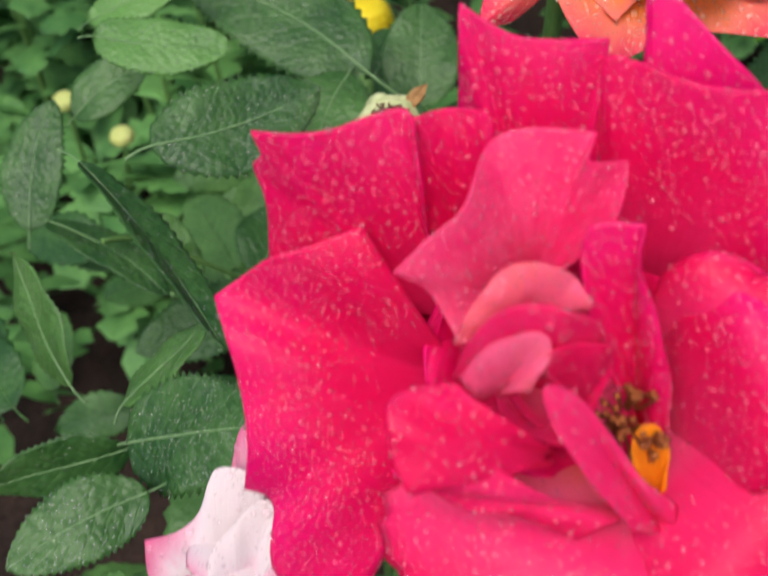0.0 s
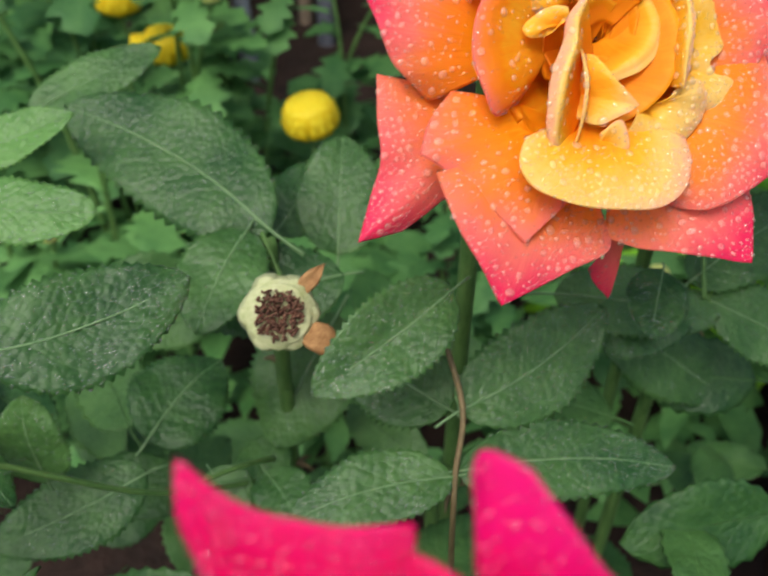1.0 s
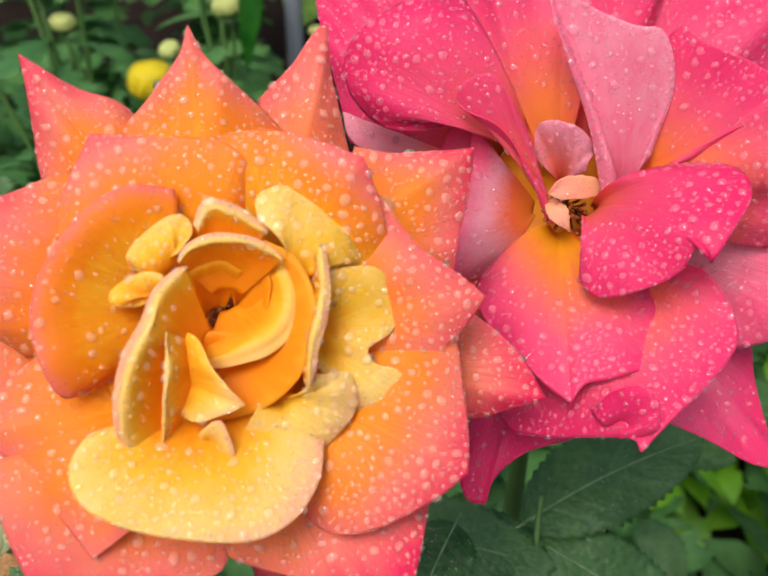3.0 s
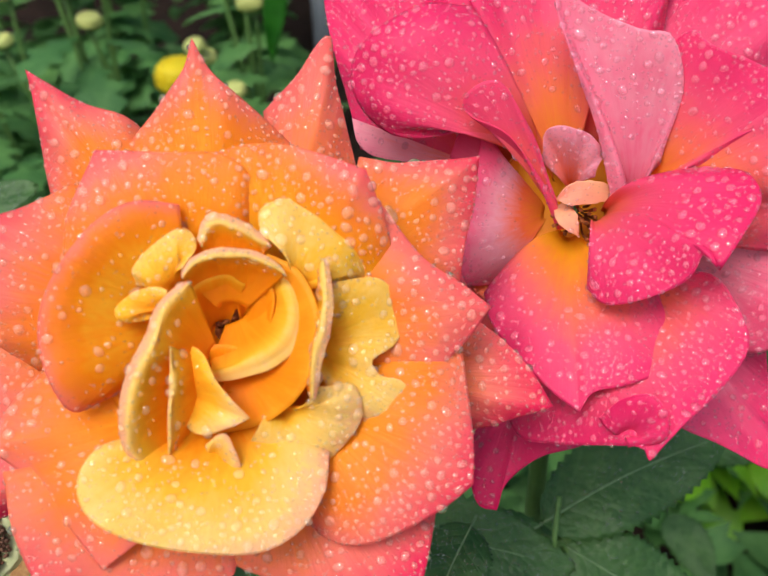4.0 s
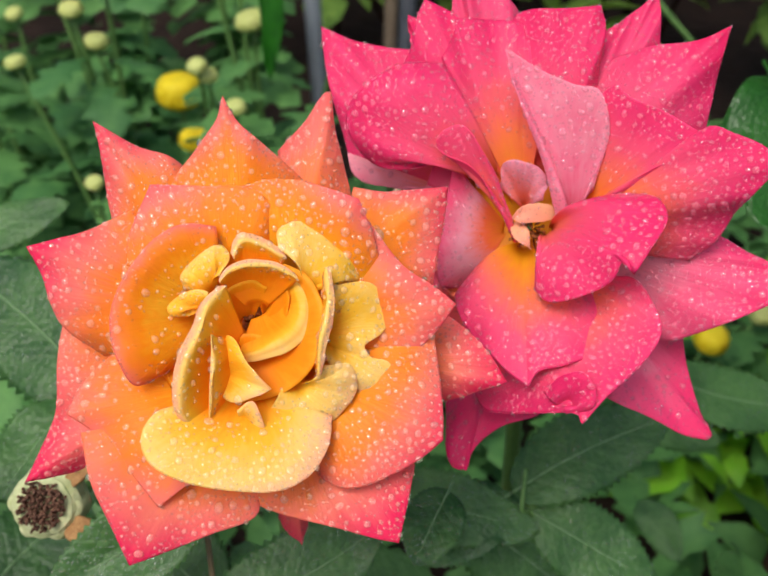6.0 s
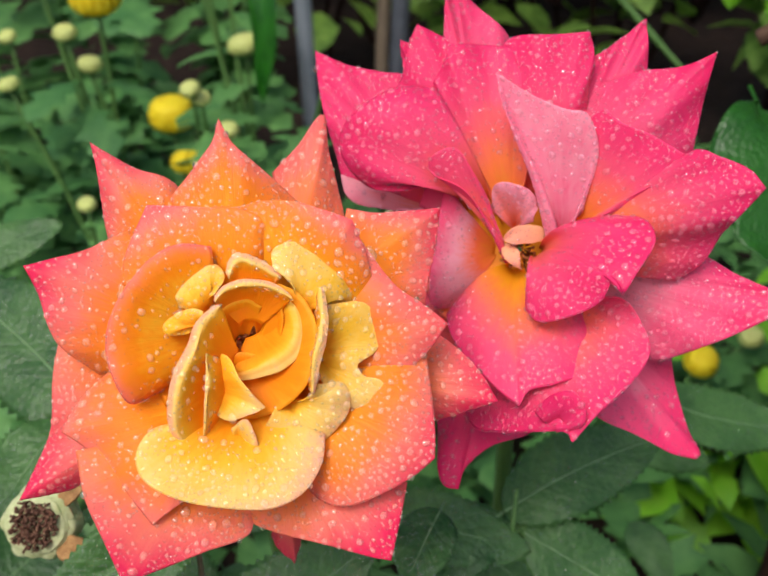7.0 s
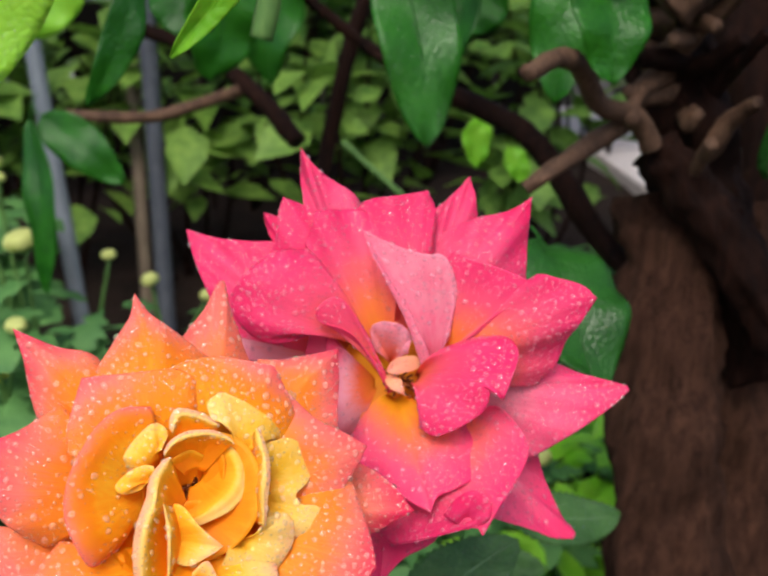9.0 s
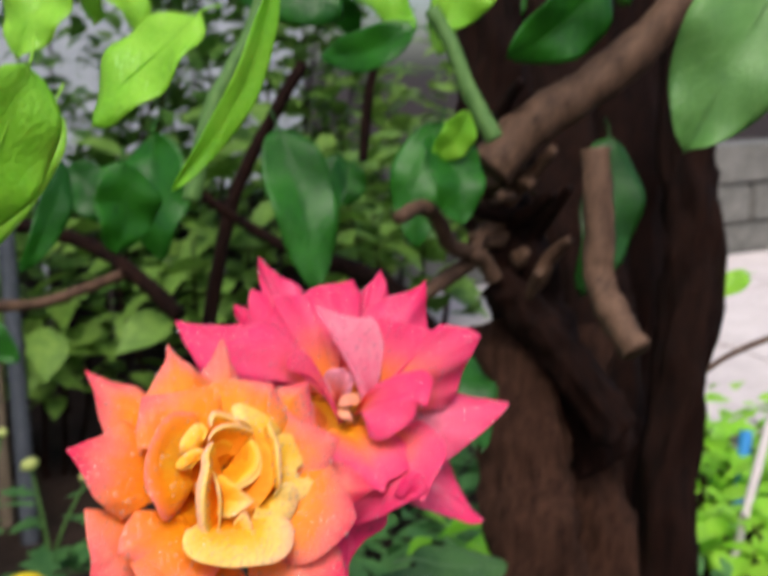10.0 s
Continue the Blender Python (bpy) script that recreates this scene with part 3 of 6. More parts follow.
# ---- leaves ----
def leaf(parent, base, tip, half, material, view=(0, -0.55, 0.83), roll=0.0, fold=0.18, droop=0.12, teeth=22, drops=None, wet=0.0, name="leaf", stalk=0.14, notch=0.0, sharp=0.62):
    """A toothed leaf blade from base to tip, folded along its midrib, with its rib and stalk."""
    base, tip = np.array(base), np.array(tip)
    length = np.linalg.norm(tip - base)
    t0 = unit(tip - base)
    vw = np.array(view, dtype=float)
    n0 = unit(vw - t0 * np.dot(vw, t0))
    s0 = np.cross(t0, n0)
    rng = np.random.RandomState(int(abs(base[0] * 1e5) + abs(tip[2] * 3e5)) % 100000)
    wavy = 1.0 if teeth else 2.4
    if not teeth:
        roll, droop, fold = roll + rng.uniform(-34, 34), droop + rng.uniform(0, 0.22), fold + rng.uniform(0, 0.2)
    c, s = math.cos(radians(roll)), math.sin(radians(roll))
    s0, n0 = s0 * c + n0 * s, n0 * c - s0 * s
    rows, cols = (2 * teeth + 1 if teeth else 21), 13
    v = np.linspace(0, 1, rows)
    u = np.linspace(-1, 1, cols)
    ph = rng.uniform(0, 6.28, 3)
    sk = rng.uniform(-0.06, 0.06) * wavy ** 0.5
    prof = np.sin(np.pi * np.clip(v, 0, 1) ** 0.82) ** sharp
    prof = np.maximum(prof, 0.01)
    saw = np.where(np.arange(rows) % 2 == 0, 1.0, 0.90) if teeth else np.ones(rows)
    g = np.zeros((rows, cols, 3))
    for i in range(rows):
        bow = -droop * length * (v[i] ** 2) + 0.5 * droop * length * v[i]
        side_bow = sk * length * math.sin(math.pi * v[i])
        for j in range(cols):
            a = abs(u[j])
            w = half * prof[i] * (saw[i] if a > 0.95 else 1.0)
            if notch and u[j] > 0.5 and v[i] > 0.6:
                w *= 1 - notch * (0.5 + 0.5 * math.sin(23 * v[i]))
            lift = fold * w * a - 0.12 * half * a ** 2 * prof[i]
            lift += 0.035 * wavy * half * math.sin(7 * v[i] + ph[0] + 2 * u[j]) + 0.05 * wavy * half * a * math.sin(15 * v[i] + ph[1] + (1.3 if u[j] > 0 else 0))
            lift += 0.012 * half * a * (1 - a) * 4 * math.sin(2 * math.pi * (8 * (v[i] - 0.22 * a)))
            g[i, j] = base + t0 * (v[i] * length) + s0 * (u[j] * w + side_bow) + n0 * (bow + lift)
    verts, faces, n = shell(g, 0.00035)
    uv = np.stack(np.meshgrid((u + 1) / 2, v), axis=2).reshape(-1, 2)
    ob = link_mesh(name, verts, faces, material, parent, "", np.concatenate([uv, uv]))
    mid = g[:, cols // 2]
    pick = [0, rows // 3, 2 * rows // 3, rows - 1]
    nn = n[rows // 2, cols // 2]
    sg = 1.0 if np.dot(nn, n0) > 0 else -1.0
    rib = [mid[k] + n0 * half * 0.004 for k in pick]
    back = base - t0 * length * stalk - n0 * length * 0.05
    stem_part("midrib", [back, *rib], [half * 0.035, half * 0.028, half * 0.022, half * 0.016, half * 0.006], M_RIB if teeth > 12 else material, ob, "", 6)
    if drops is not None and wet > 0:
        drops.scatter(g, n * sg, wet * 4.5 + 12, 0.00014, 0.00038, DOME_TINY)
    return ob


def fill_ring(rose, centre, count, reach, height, width, c0, c1, turn=0.0, cup=0.1, base_z=0.0, wet=0.0, pt=0.2):
    """A ring of like petals round the heart, each a little different."""
    rng = rose.rng
    for k in range(count):
        a = 2 * math.pi * (k + turn) / count + rng.uniform(-0.12, 0.12)
        r = reach * rng.uniform(0.9, 1.1)
        d = np.array([math.cos(a), math.sin(a), 0.0])
        c = np.array(centre)
        petal(rose, c + d * 1.0 + (0, 0, base_z), c + d * r * 0.6 + (0, 0, base_z + (height - base_z) * 0.35), c + d * r + (0, 0, height + rng.uniform(-1, 1)),
              width, width, pt, 0.1, cup, c0, c1 + rng.uniform(-0.05, 0.05), wet)

# ---- ground and surroundings ----
def sheet(name, x0, x1, y0, y1, z, n, bump, material, label, category, skip=None):
    xs, ys = np.linspace(x0, x1, n), np.linspace(y0, y1, n)
    verts = [(x, y, z + bump * noise.noise((x * 3.1, y * 3.1, 0.3)) + 0.4 * bump * noise.noise((x * 11, y * 11, 2.0))) for y in ys for x in xs]
    faces = [(j * n + i, j * n + i + 1, (j + 1) * n + i + 1, (j + 1) * n + i) for j in range(n - 1) for i in range(n - 1)]
    return tagged(link_mesh(name, verts, faces, material), label, category, "", "structure")


# the ground: a fine bed close by that runs out into one coarse sheet to the horizon
def ground_sheet():
    axis = np.concatenate([-np.geomspace(400, 3.2, 12), np.linspace(-3, 4, 71), np.geomspace(4.3, 400, 12)])
    n = len(axis)
    verts = []
    for y in axis:
        for x in axis:
            near = 1.0 if max(abs(x), abs(y)) < 4 else 0.0
            verts.append((x, y, near * (0.030 * noise.noise((x * 3.1, y * 3.1, 0.3)) + 0.012 * noise.noise((x * 13, y * 13, 2.0))) - 0.02))
    faces = [(j * n + i, j * n + i + 1, (j + 1) * n + i + 1, (j + 1) * n + i) for j in range(n - 1) for i in range(n - 1)]
    return tagged(link_mesh("ground", verts, faces, M_SOIL), "dark damp reddish-brown garden soil", "soil", "", "structure")


ground_sheet()


def box_part(name, lo, hi, material, parent=None, label="", bevel=0.003):
    bm = bmesh.new()
    bmesh.ops.create_cube(bm, size=1.0)
    for v in bm.verts:
        v.co = Vector([lo[k] + (v.co[k] + 0.5) * (hi[k] - lo[k]) for k in range(3)])
    bmesh.ops.bevel(bm, geom=bm.edges[:], offset=bevel, segments=2, affect="EDGES")
    me = bpy.data.meshes.new(name)
    bm.to_mesh(me)
    bm.free()
    me.materials.append(material)
    ob = new(name, me)
    if parent is not None:
        ob.parent = parent
    if label:
        ob["label"] = label
    return ob


pavement = empty("pavement", "pale concrete paving slabs beyond the flower bed", "paving", "", "structure")
for ix in range(6):
    for iy in range(3):
        x, y = 0.98 + ix * 0.62, 1.12 + iy * 0.48
        box_part("slab", (x, y, -0.05), (x + 0.61, y + 0.47, 0.02), M_PAVING, pavement)
kerb = empty("kerb_wall", "low grey stone garden wall beyond the paving", "wall", "", "structure")
for ix in range(9):
    for iz in range(3):
        x = 1.1 + ix * 0.42 + (0.2 if iz % 2 else 0)
        box_part("stone", (x, 2.58, -0.02 + iz * 0.15), (x + 0.41, 2.80, 0.125 + iz * 0.15), M_WALL, kerb, "", 0.012)

# Pale wall added as a stand-in for sky showing through the hedge.
gap_wall = box_part("sky_gap_wall", (-4.2, 3.40, -0.05), (1.05, 3.58, 2.6), M_SKY_GAP, None, "", 0.02)
tagged(gap_wall, "pale wall added behind the hedge for its bright sky gaps", "wall", "", "structure")
# Near-black boards added to supply the deep shade between the background plants.
fence = empty("fence", "near-black boards added as a dark backdrop behind the bed", "fence", "", "structure")
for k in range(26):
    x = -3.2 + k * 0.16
    box_part("board", (x, 2.36, -0.02), (x + 0.15, 2.385, 0.42 + 0.02 * math.sin(k * 2.3)), M_BACKDROP, fence)
box_part("rail", (-3.2, 2.39, 0.26), (0.96, 2.43, 0.34), M_BACKDROP, fence)


# many small leaves in one mesh
def foliage(name, places, length, width, material, seed, parent=None, label="", down=0.0):
    rng = np.random.RandomState(seed)
    verts, faces, uvs = [], [], []
    prof = [(0.0, 0.06), (0.3, 0.9), (0.62, 0.85), (1.0, 0.03)]
    for p in places:
        az = rng.uniform(0, 2 * math.pi)
        el = rng.uniform(-0.5, 0.7) - down
        t = np.array([math.cos(az) * math.cos(el), math.sin(az) * math.cos(el), math.sin(el)])
        s = unit(np.cross(t, (rng.uniform(-0.5, 0.5), rng.uniform(-0.5, 0.5), 1)))
        n = np.cross(s, t)
        k = rng.uniform(0.6, 1.35)
        o = len(verts)
        for v, w in prof:
            c = np.asarray(p) + t * (v * length * k) - n * (0.25 * length * k * v * v)
            for u in (-1, 0, 1):
                verts.append(c + s * (u * w * width * k) + n * (abs(u) * 0.25 * w * width * k))
                uvs.append(((u + 1) / 2, v))
        for i in range(3):
            for j in range(2):
                a = o + i * 3 + j
                faces.append((a, a + 1, a + 4, a + 3))
    ob = link_mesh(name, verts, faces, material, parent, label, uvs)
    return tagged(ob, kind="stuff")


def shrub(x, y, z0, z1, radius, count, length, width, material, seed, label, name="shrub"):
    """A bush of woody stems with leaves in clumps along them."""
    rng = np.random.RandomState(seed)
    root = empty(name, label, "shrub", "", "", (x, y, 0))
    spots = []
    for k in range(7):
        a = rng.uniform(0, 6.28)
        r = radius * rng.uniform(0.3, 1.0)
        top = np.array([x + r * math.cos(a), y + r * math.sin(a) * 0.6, rng.uniform(z0 + 0.5 * (z1 - z0), z1)])
        foot = np.array([x + 0.05 * math.cos(a), y + 0.05 * math.sin(a), -0.03])
        midp = (foot + top) / 2 + rng.uniform(-0.06, 0.06, 3)
        st = stem_part("branch", [foot, midp, top], [0.005, 0.004, 0.0015], M_BARK, root, "", 6)
        st.matrix_parent_inverse = Matrix.Translation((-x, -y, 0))
        for q in range(count // 7):
            t = rng.uniform(0.1, 1.05)
            base = foot * (1 - t) ** 2 + 2 * midp * t * (1 - t) + top * t * t
            spots.append(base + rng.normal(0, 1, 3) * radius * 0.22)
    spots = [p for p in spots if p[2] > max(z0, 0.02)]
    fo = foliage("foliage", spots, length, width, material, seed + 1, root)
    fo.matrix_parent_inverse = Matrix.Translation((-x, -y, 0))
    return root


for k, (x, y, z1) in enumerate([(-1.5, 2.15, 1.3), (-0.95, 2.05, 1.15), (-0.45, 2.1, 1.25), (0.05, 2.0, 1.1), (0.5, 2.1, 1.3), (0.95, 2.05, 1.0), (-2.1, 2.1, 1.3)]):
    shrub(x, y, 0.25, z1, 0.38, 1150, 0.062, 0.020, M_HEDGE, 40 + k, "leafy green shrub against the dark backdrop boards")
for k, (x, y, z1) in enumerate([(-0.05, 1.55, 0.50), (0.25, 1.5, 0.62), (0.50, 1.35, 0.55), (-0.32, 1.6, 0.55)]):
    shrub(x, y, 0.16, z1, 0.22, 200, 0.085, 0.030, M_HEDGE, 60 + k, "pale green seedling with drooping leaves in the bed", "seedling")
for k, (x, y, z1) in enumerate([(1.10, 0.98, 0.11), (1.28, 1.02, 0.10), (0.95, 0.88, 0.12), (0.82, 0.80, 0.12), (1.05, 0.80, 0.10), (0.45, 0.62, 0.20), (0.30, 0.55, 0.16)]):
    shrub(x, y, 0.0, z1, 0.15, 150, 0.05, 0.016, M_LIME_LEAF, 80 + k, "low bright green bedding plant beside the paving", "bedding_plant")


# low green cover over the bed
cover_rng = np.random.RandomState(90)
cover = []
for k in range(2600):
    x, y = cover_rng.uniform(-1.1, 0.75), cover_rng.uniform(0.30, 1.25)
    if -0.30 < x < 0.25 and y > 0.95:
        continue
    lump = 0.5 + 0.5 * noise.noise((x * 5, y * 5, 4.2))
    cover.append((x, y, 0.02 + cover_rng.rand() * (0.10 + 0.26 * lump) * (1.0 if x < -0.12 else 0.45)))
tagged(foliage("ground_cover", cover, 0.055, 0.014, M_MUM_LEAF, 91), "low leafy green plants covering the bed", "plants", "", "stuff")

# ---- stakes ----
def stake(name, foot, top, radius, material, label, category, ribs=0):
    foot, top = np.array(foot), np.array(top)
    low = foot + (foot - top) * 0.12
    pts = [low + (top - low) * t for t in np.linspace(0, 1, 9)]
    ob = empty(name, label, category, "", "", tuple(foot))
    body = stem_part("shaft", pts, [radius] * 9, material, ob, "", 14)
    body.matrix_parent_inverse = Matrix.Translation(tuple(-foot))
    d = unit(top - low)
    for k in range(ribs):
        c = low + (top - low) * (0.05 + 0.92 * k / max(ribs - 1, 1))
        r = stem_part("ring", [c - d * 0.002, c, c + d * 0.002], [radius * 0.98, radius * 1.10, radius * 0.98], material, ob, "", 12)
        r.matrix_parent_inverse = Matrix.Translation(tuple(-foot))
    return ob


stake("garden_stake", (-0.2163, 1.2085, -0.02), (-0.2750, 1.50, 0.85), 0.0135, M_PIPE, "blue-grey metal garden stake pushed into the soil", "stake", 4)
stake("garden_stake", (-0.1000, 1.35, -0.02), (-0.0780, 1.52, 0.62), 0.015, M_RIBBED, "ribbed dark grey plastic stake in the soil", "stake", 26)
stake("garden_stake", (-0.1360, 1.44, -0.02), (-0.1180, 1.55, 0.42), 0.012, M_STAKE, "weathered wooden stake in the soil", "stake")
stake("pole", (0.956, 0.843, 0.000), (1.008, 0.889, 0.137), 0.011, M_BLUE, "bright blue thin pole leaning by the paving", "pole")
stake("pole", (0.825, 0.713, 0.000), (0.958, 0.785, 0.206), 0.007, M_PAVING, "thin white leaning pole by the paving", "pole")


# ---- chrysanthemums ----
def mum_head(parent, c, r, open_, seed):
    """A button bloom: rings of short strap petals closing over the middle, with a green cup under it."""
    rng = np.random.RandomState(seed)
    c = np.array(c)
    z = unit((rng.uniform(-0.2, 0.2), -0.25 + rng.uniform(-0.2, 0.2), 1))
    x = unit(np.cross(z, (0.2, 1, 0.1)))
    y = np.cross(z, x)
    verts, faces, tone, uvs = [], [], [], []
    for ring in range(7):
        th = math.radians(112 - ring * 16.5)
        count = max(5, int(19 * math.sin(th)))
        for k in range(count):
            a = 2 * math.pi * (k + 0.5 * (ring % 2) + rng.uniform(-0.12, 0.12)) / count
            d = x * math.cos(a) + y * math.sin(a)
            s = -x * math.sin(a) + y * math.cos(a)
            o = len(verts)
            for v in (0.0, 0.4, 0.75, 1.0):
                q = th - 0.62 * v
                out = 0.86 + 0.20 * math.sin(v * 2.2) + (0.08 * rng.rand() if v == 1.0 else 0)
                p = c + (d * math.sin(q) + z * math.cos(q)) * r * out
                w = r * 0.20 * math.sin(0.5 + v * 2.2)
                for u in (-1, 0, 1):
                    verts.append(p + s * u * w - (d * math.sin(q) + z * math.cos(q)) * abs(u) * r * 0.05)
                    tone.append(0.15 + 0.7 * v + 0.15 * rng.rand())
                    uvs.append(((u + 1) / 2, v))
            for i in range(3):
                for j in range(2):
                    q = o + i * 3 + j
                    faces.append((q, q + 1, q + 4, q + 3))
    core_v, core_f = tube([c - z * r * 0.4, c, c + z * r * 0.45, c + z * r * 0.85], [r * 0.45, r * 0.8, r * 0.72, r * 0.25], 14)
    o = len(verts)
    verts.extend(core_v)
    faces.extend(tuple(i + o for i in q) for q in core_f)
    tone.extend([0.45] * len(core_v))
    uvs.extend([(0.5, 0.5)] * len(core_v))
    for q, p in enumerate(verts):
        h = float(np.dot(p - c, z))
        lift = (0.68 * r + 0.3 * (h - 0.68 * r) if h > 0.68 * r else h) * (1.12 if open_ else 0.78) - h
        verts[q] = p + z * lift
    head = link_mesh("flower_head", verts, faces, M_YELLOW if open_ else M_BUD, parent, "round yellow button bloom" if open_ else "closed pale green bud", uvs, tone)
    stem_part("cup", [c - z * r * 0.75, c - z * r * 0.45, c - z * r * 0.2], [r * 0.25, r * 0.7, r * 0.86], M_STEM, head, "", 12)
    return c - z * r * 0.7


def lobed_leaf(places, length, seed, parent):
    """Deeply lobed leaves, all of one plant."""
    rng = np.random.RandomState(seed)
    verts, faces, uvs = [], [], []
    outline = [(0.0, 0.05), (0.12, 0.10), (0.25, 0.46), (0.36, 0.24), (0.52, 0.62), (0.62, 0.30), (0.78, 0.46), (0.88, 0.25), (1.0, 0.04)]
    for p, out in places:
        el = rng.uniform(-0.25, 0.45)
        t = unit((out[0], out[1], el))
        s = unit(np.cross(t, (rng.uniform(-0.3, 0.3), rng.uniform(-0.3, 0.3), 1)))
        n = np.cross(s, t)
        k = length * rng.uniform(0.7, 1.25)
        o = len(verts)
        for v, w in outline:
            c = np.asarray(p) + t * v * k - n * 0.3 * k * v * v
            for u in (-1, -0.5, 0, 0.5, 1):
                verts.append(c + s * u * w * k * 0.62 + n * (0.10 * abs(u) - 0.12 * u * u) * k + t * (0.12 * abs(u) * w * k))
                uvs.append(((u + 1) / 2, v))
        for i in range(len(outline) - 1):
            for j in range(4):
                a = o + i * 5 + j
                faces.append((a, a + 1, a + 6, a + 5))
    ob = link_mesh("leaves", verts, faces, M_MUM_LEAF, parent, "", uvs)
    return tagged(ob, kind="stuff")


def mum_plant(foot, heads, leaf_count, seed, leaf_len=0.055):
    rng = np.random.RandomState(seed)
    root = empty("chrysanthemum", "yellow button chrysanthemum with lobed green leaves", "flower", "chrysanthemums", "", (foot[0], foot[1], 0))
    inv = Matrix.Translation((-foot[0], -foot[1], 0))
    spots = []
    for k, (hx, hy, hz, r, open_) in enumerate(heads):
        end = mum_head(root, (hx, hy, hz), r, open_, seed * 31 + k)
        f = np.array([foot[0] + rng.uniform(-0.03, 0.03), foot[1] + rng.uniform(-0.03, 0.03), -0.03])
        m = (f + end) / 2 + np.array([rng.uniform(-0.02, 0.02), rng.uniform(-0.02, 0.02), 0.05])
        stem_part("stem", [f, m, end], [0.0032, 0.0026, 0.0018], M_STEM, root, "", 6)
        for q in range(leaf_count):
            t = rng.uniform(0.25, 0.93)
            a = rng.uniform(0, 6.28)
            spots.append((f * (1 - t) ** 2 + 2 * m * t * (1 - t) + end * t * t, (math.cos(a), math.sin(a))))
    if spots:
        lobed_leaf(spots, leaf_len, seed + 5, root)
    for ch in root.children:
        ch.matrix_parent_inverse = inv
    return root


mum_plant((-0.27, 0.60), [(-0.2669, 0.5796, 0.4909, 0.020, 1), (-0.2900, 0.5629, 0.4688, 0.0095, 0), (-0.322, 0.60, 0.500, 0.010, 0), (-0.34, 0.55, 0.43, 0.009, 0), (-0.30, 0.62, 0.42, 0.011, 0)], 9, 3)
mum_plant((-0.24, 0.74), [(-0.2995, 0.8089, 0.2855, 0.0250, 1), (-0.2410, 0.7397, 0.2646, 0.0255, 1), (-0.2761, 0.7567, 0.2557, 0.014, 1), (-0.195, 0.56, 0.425, 0.0085, 0), (-0.190, 0.57, 0.413, 0.008, 0), (-0.165, 0.55, 0.395, 0.0085, 0)], 9, 5)
mum_plant((-0.16, 0.68), [(-0.1734, 0.6633, 0.4233, 0.0145, 0), (-0.212, 0.70, 0.475, 0.011, 0), (-0.222, 0.705, 0.485, 0.011, 0), (-0.195, 0.71, 0.483, 0.0095, 0), (-0.10, 0.66, 0.405, 0.007, 0)], 8, 7)
mum_plant((-0.08, 0.42), [(-0.0883, 0.3904, 0.3738, 0.0185, 1)], 14, 11)
mum_plant((-0.24, 0.45), [(-0.215, 0.44, 0.400, 0.0085, 0), (-0.25, 0.45, 0.38, 0.007, 0)], 10, 13)
mum_plant((0.24, 0.55), [(0.2353, 0.5258, 0.1963, 0.0150, 1), (0.30, 0.60, 0.17, 0.012, 0), (0.20, 0.48, 0.15, 0.010, 0)], 12, 17)
mum_plant((0.05, 0.48), [(0.06, 0.46, 0.20, 0.009, 0), (0.02, 0.50, 0.24, 0.009, 0)], 12, 19)
mum_plant((-0.42, 0.62), [(-0.42, 0.60, 0.44, 0.010, 0), (-0.38, 0.57, 0.41, 0.009, 0)], 16, 23)
mum_plant((-0.30, 0.40), [(-0.31, 0.39, 0.33, 0.009, 0), (-0.27, 0.37, 0.31, 0.009, 0)], 16, 29)
mum_plant((-0.40, 0.90), [(-0.42, 0.88, 0.50, 0.012, 1), (-0.36, 0.90, 0.46, 0.010, 0)], 18, 31, 0.07)
mum_plant((-0.62, 1.00), [(-0.62, 0.98, 0.55, 0.012, 0), (-0.55, 0.95, 0.50, 0.010, 0)], 18, 37, 0.07)
mum_plant((-0.06, 0.85), [(-0.08, 0.84, 0.30, 0.010, 0), (-0.02, 0.85, 0.27, 0.008, 0)], 12, 41)

mum_plant((-0.47, 1.06), [(-0.50, 1.04, 0.40, 0.012, 0), (-0.44, 1.08, 0.44, 0.010, 0)], 26, 43, 0.085)
mum_plant((-0.33, 1.16), [(-0.35, 1.14, 0.36, 0.010, 0), (-0.29, 1.17, 0.33, 0.009, 0)], 26, 47, 0.08)
mum_plant((-0.58, 0.80), [(-0.60, 0.79, 0.40, 0.010, 0), (-0.54, 0.82, 0.36, 0.009, 0)], 24, 53, 0.08)
mum_plant((-0.45, 0.72), [(-0.47, 0.71, 0.42, 0.010, 0), (-0.43, 0.74, 0.40, 0.009, 0)], 24, 59, 0.07)
mum_plant((-0.72, 1.20), [(-0.70, 1.18, 0.50, 0.010, 0), (-0.76, 1.2, 0.46, 0.009, 0)], 26, 61, 0.09)

# ---- the tree beside the roses ----
tree = empty("tree", "dark brown multi-stemmed tree with glossy leaves beside the roses", "tree", "", "", (0, 0, 0))
tree_rng = np.random.RandomState(8)
tree_drops = Drops(77)
HANG_VIEW = (-0.15, -0.95, 0.3)
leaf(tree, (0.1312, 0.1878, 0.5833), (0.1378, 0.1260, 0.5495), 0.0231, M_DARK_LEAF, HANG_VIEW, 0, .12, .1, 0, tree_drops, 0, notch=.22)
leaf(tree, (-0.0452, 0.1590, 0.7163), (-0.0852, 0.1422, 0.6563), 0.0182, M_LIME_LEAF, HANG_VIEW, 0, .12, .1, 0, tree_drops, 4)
leaf(tree, (0.1028, 0.3557, 0.6919), (0.1110, 0.3022, 0.5949), 0.0227, M_TREE_LEAF, HANG_VIEW, 0, .2, .05, 0, tree_drops, 3)
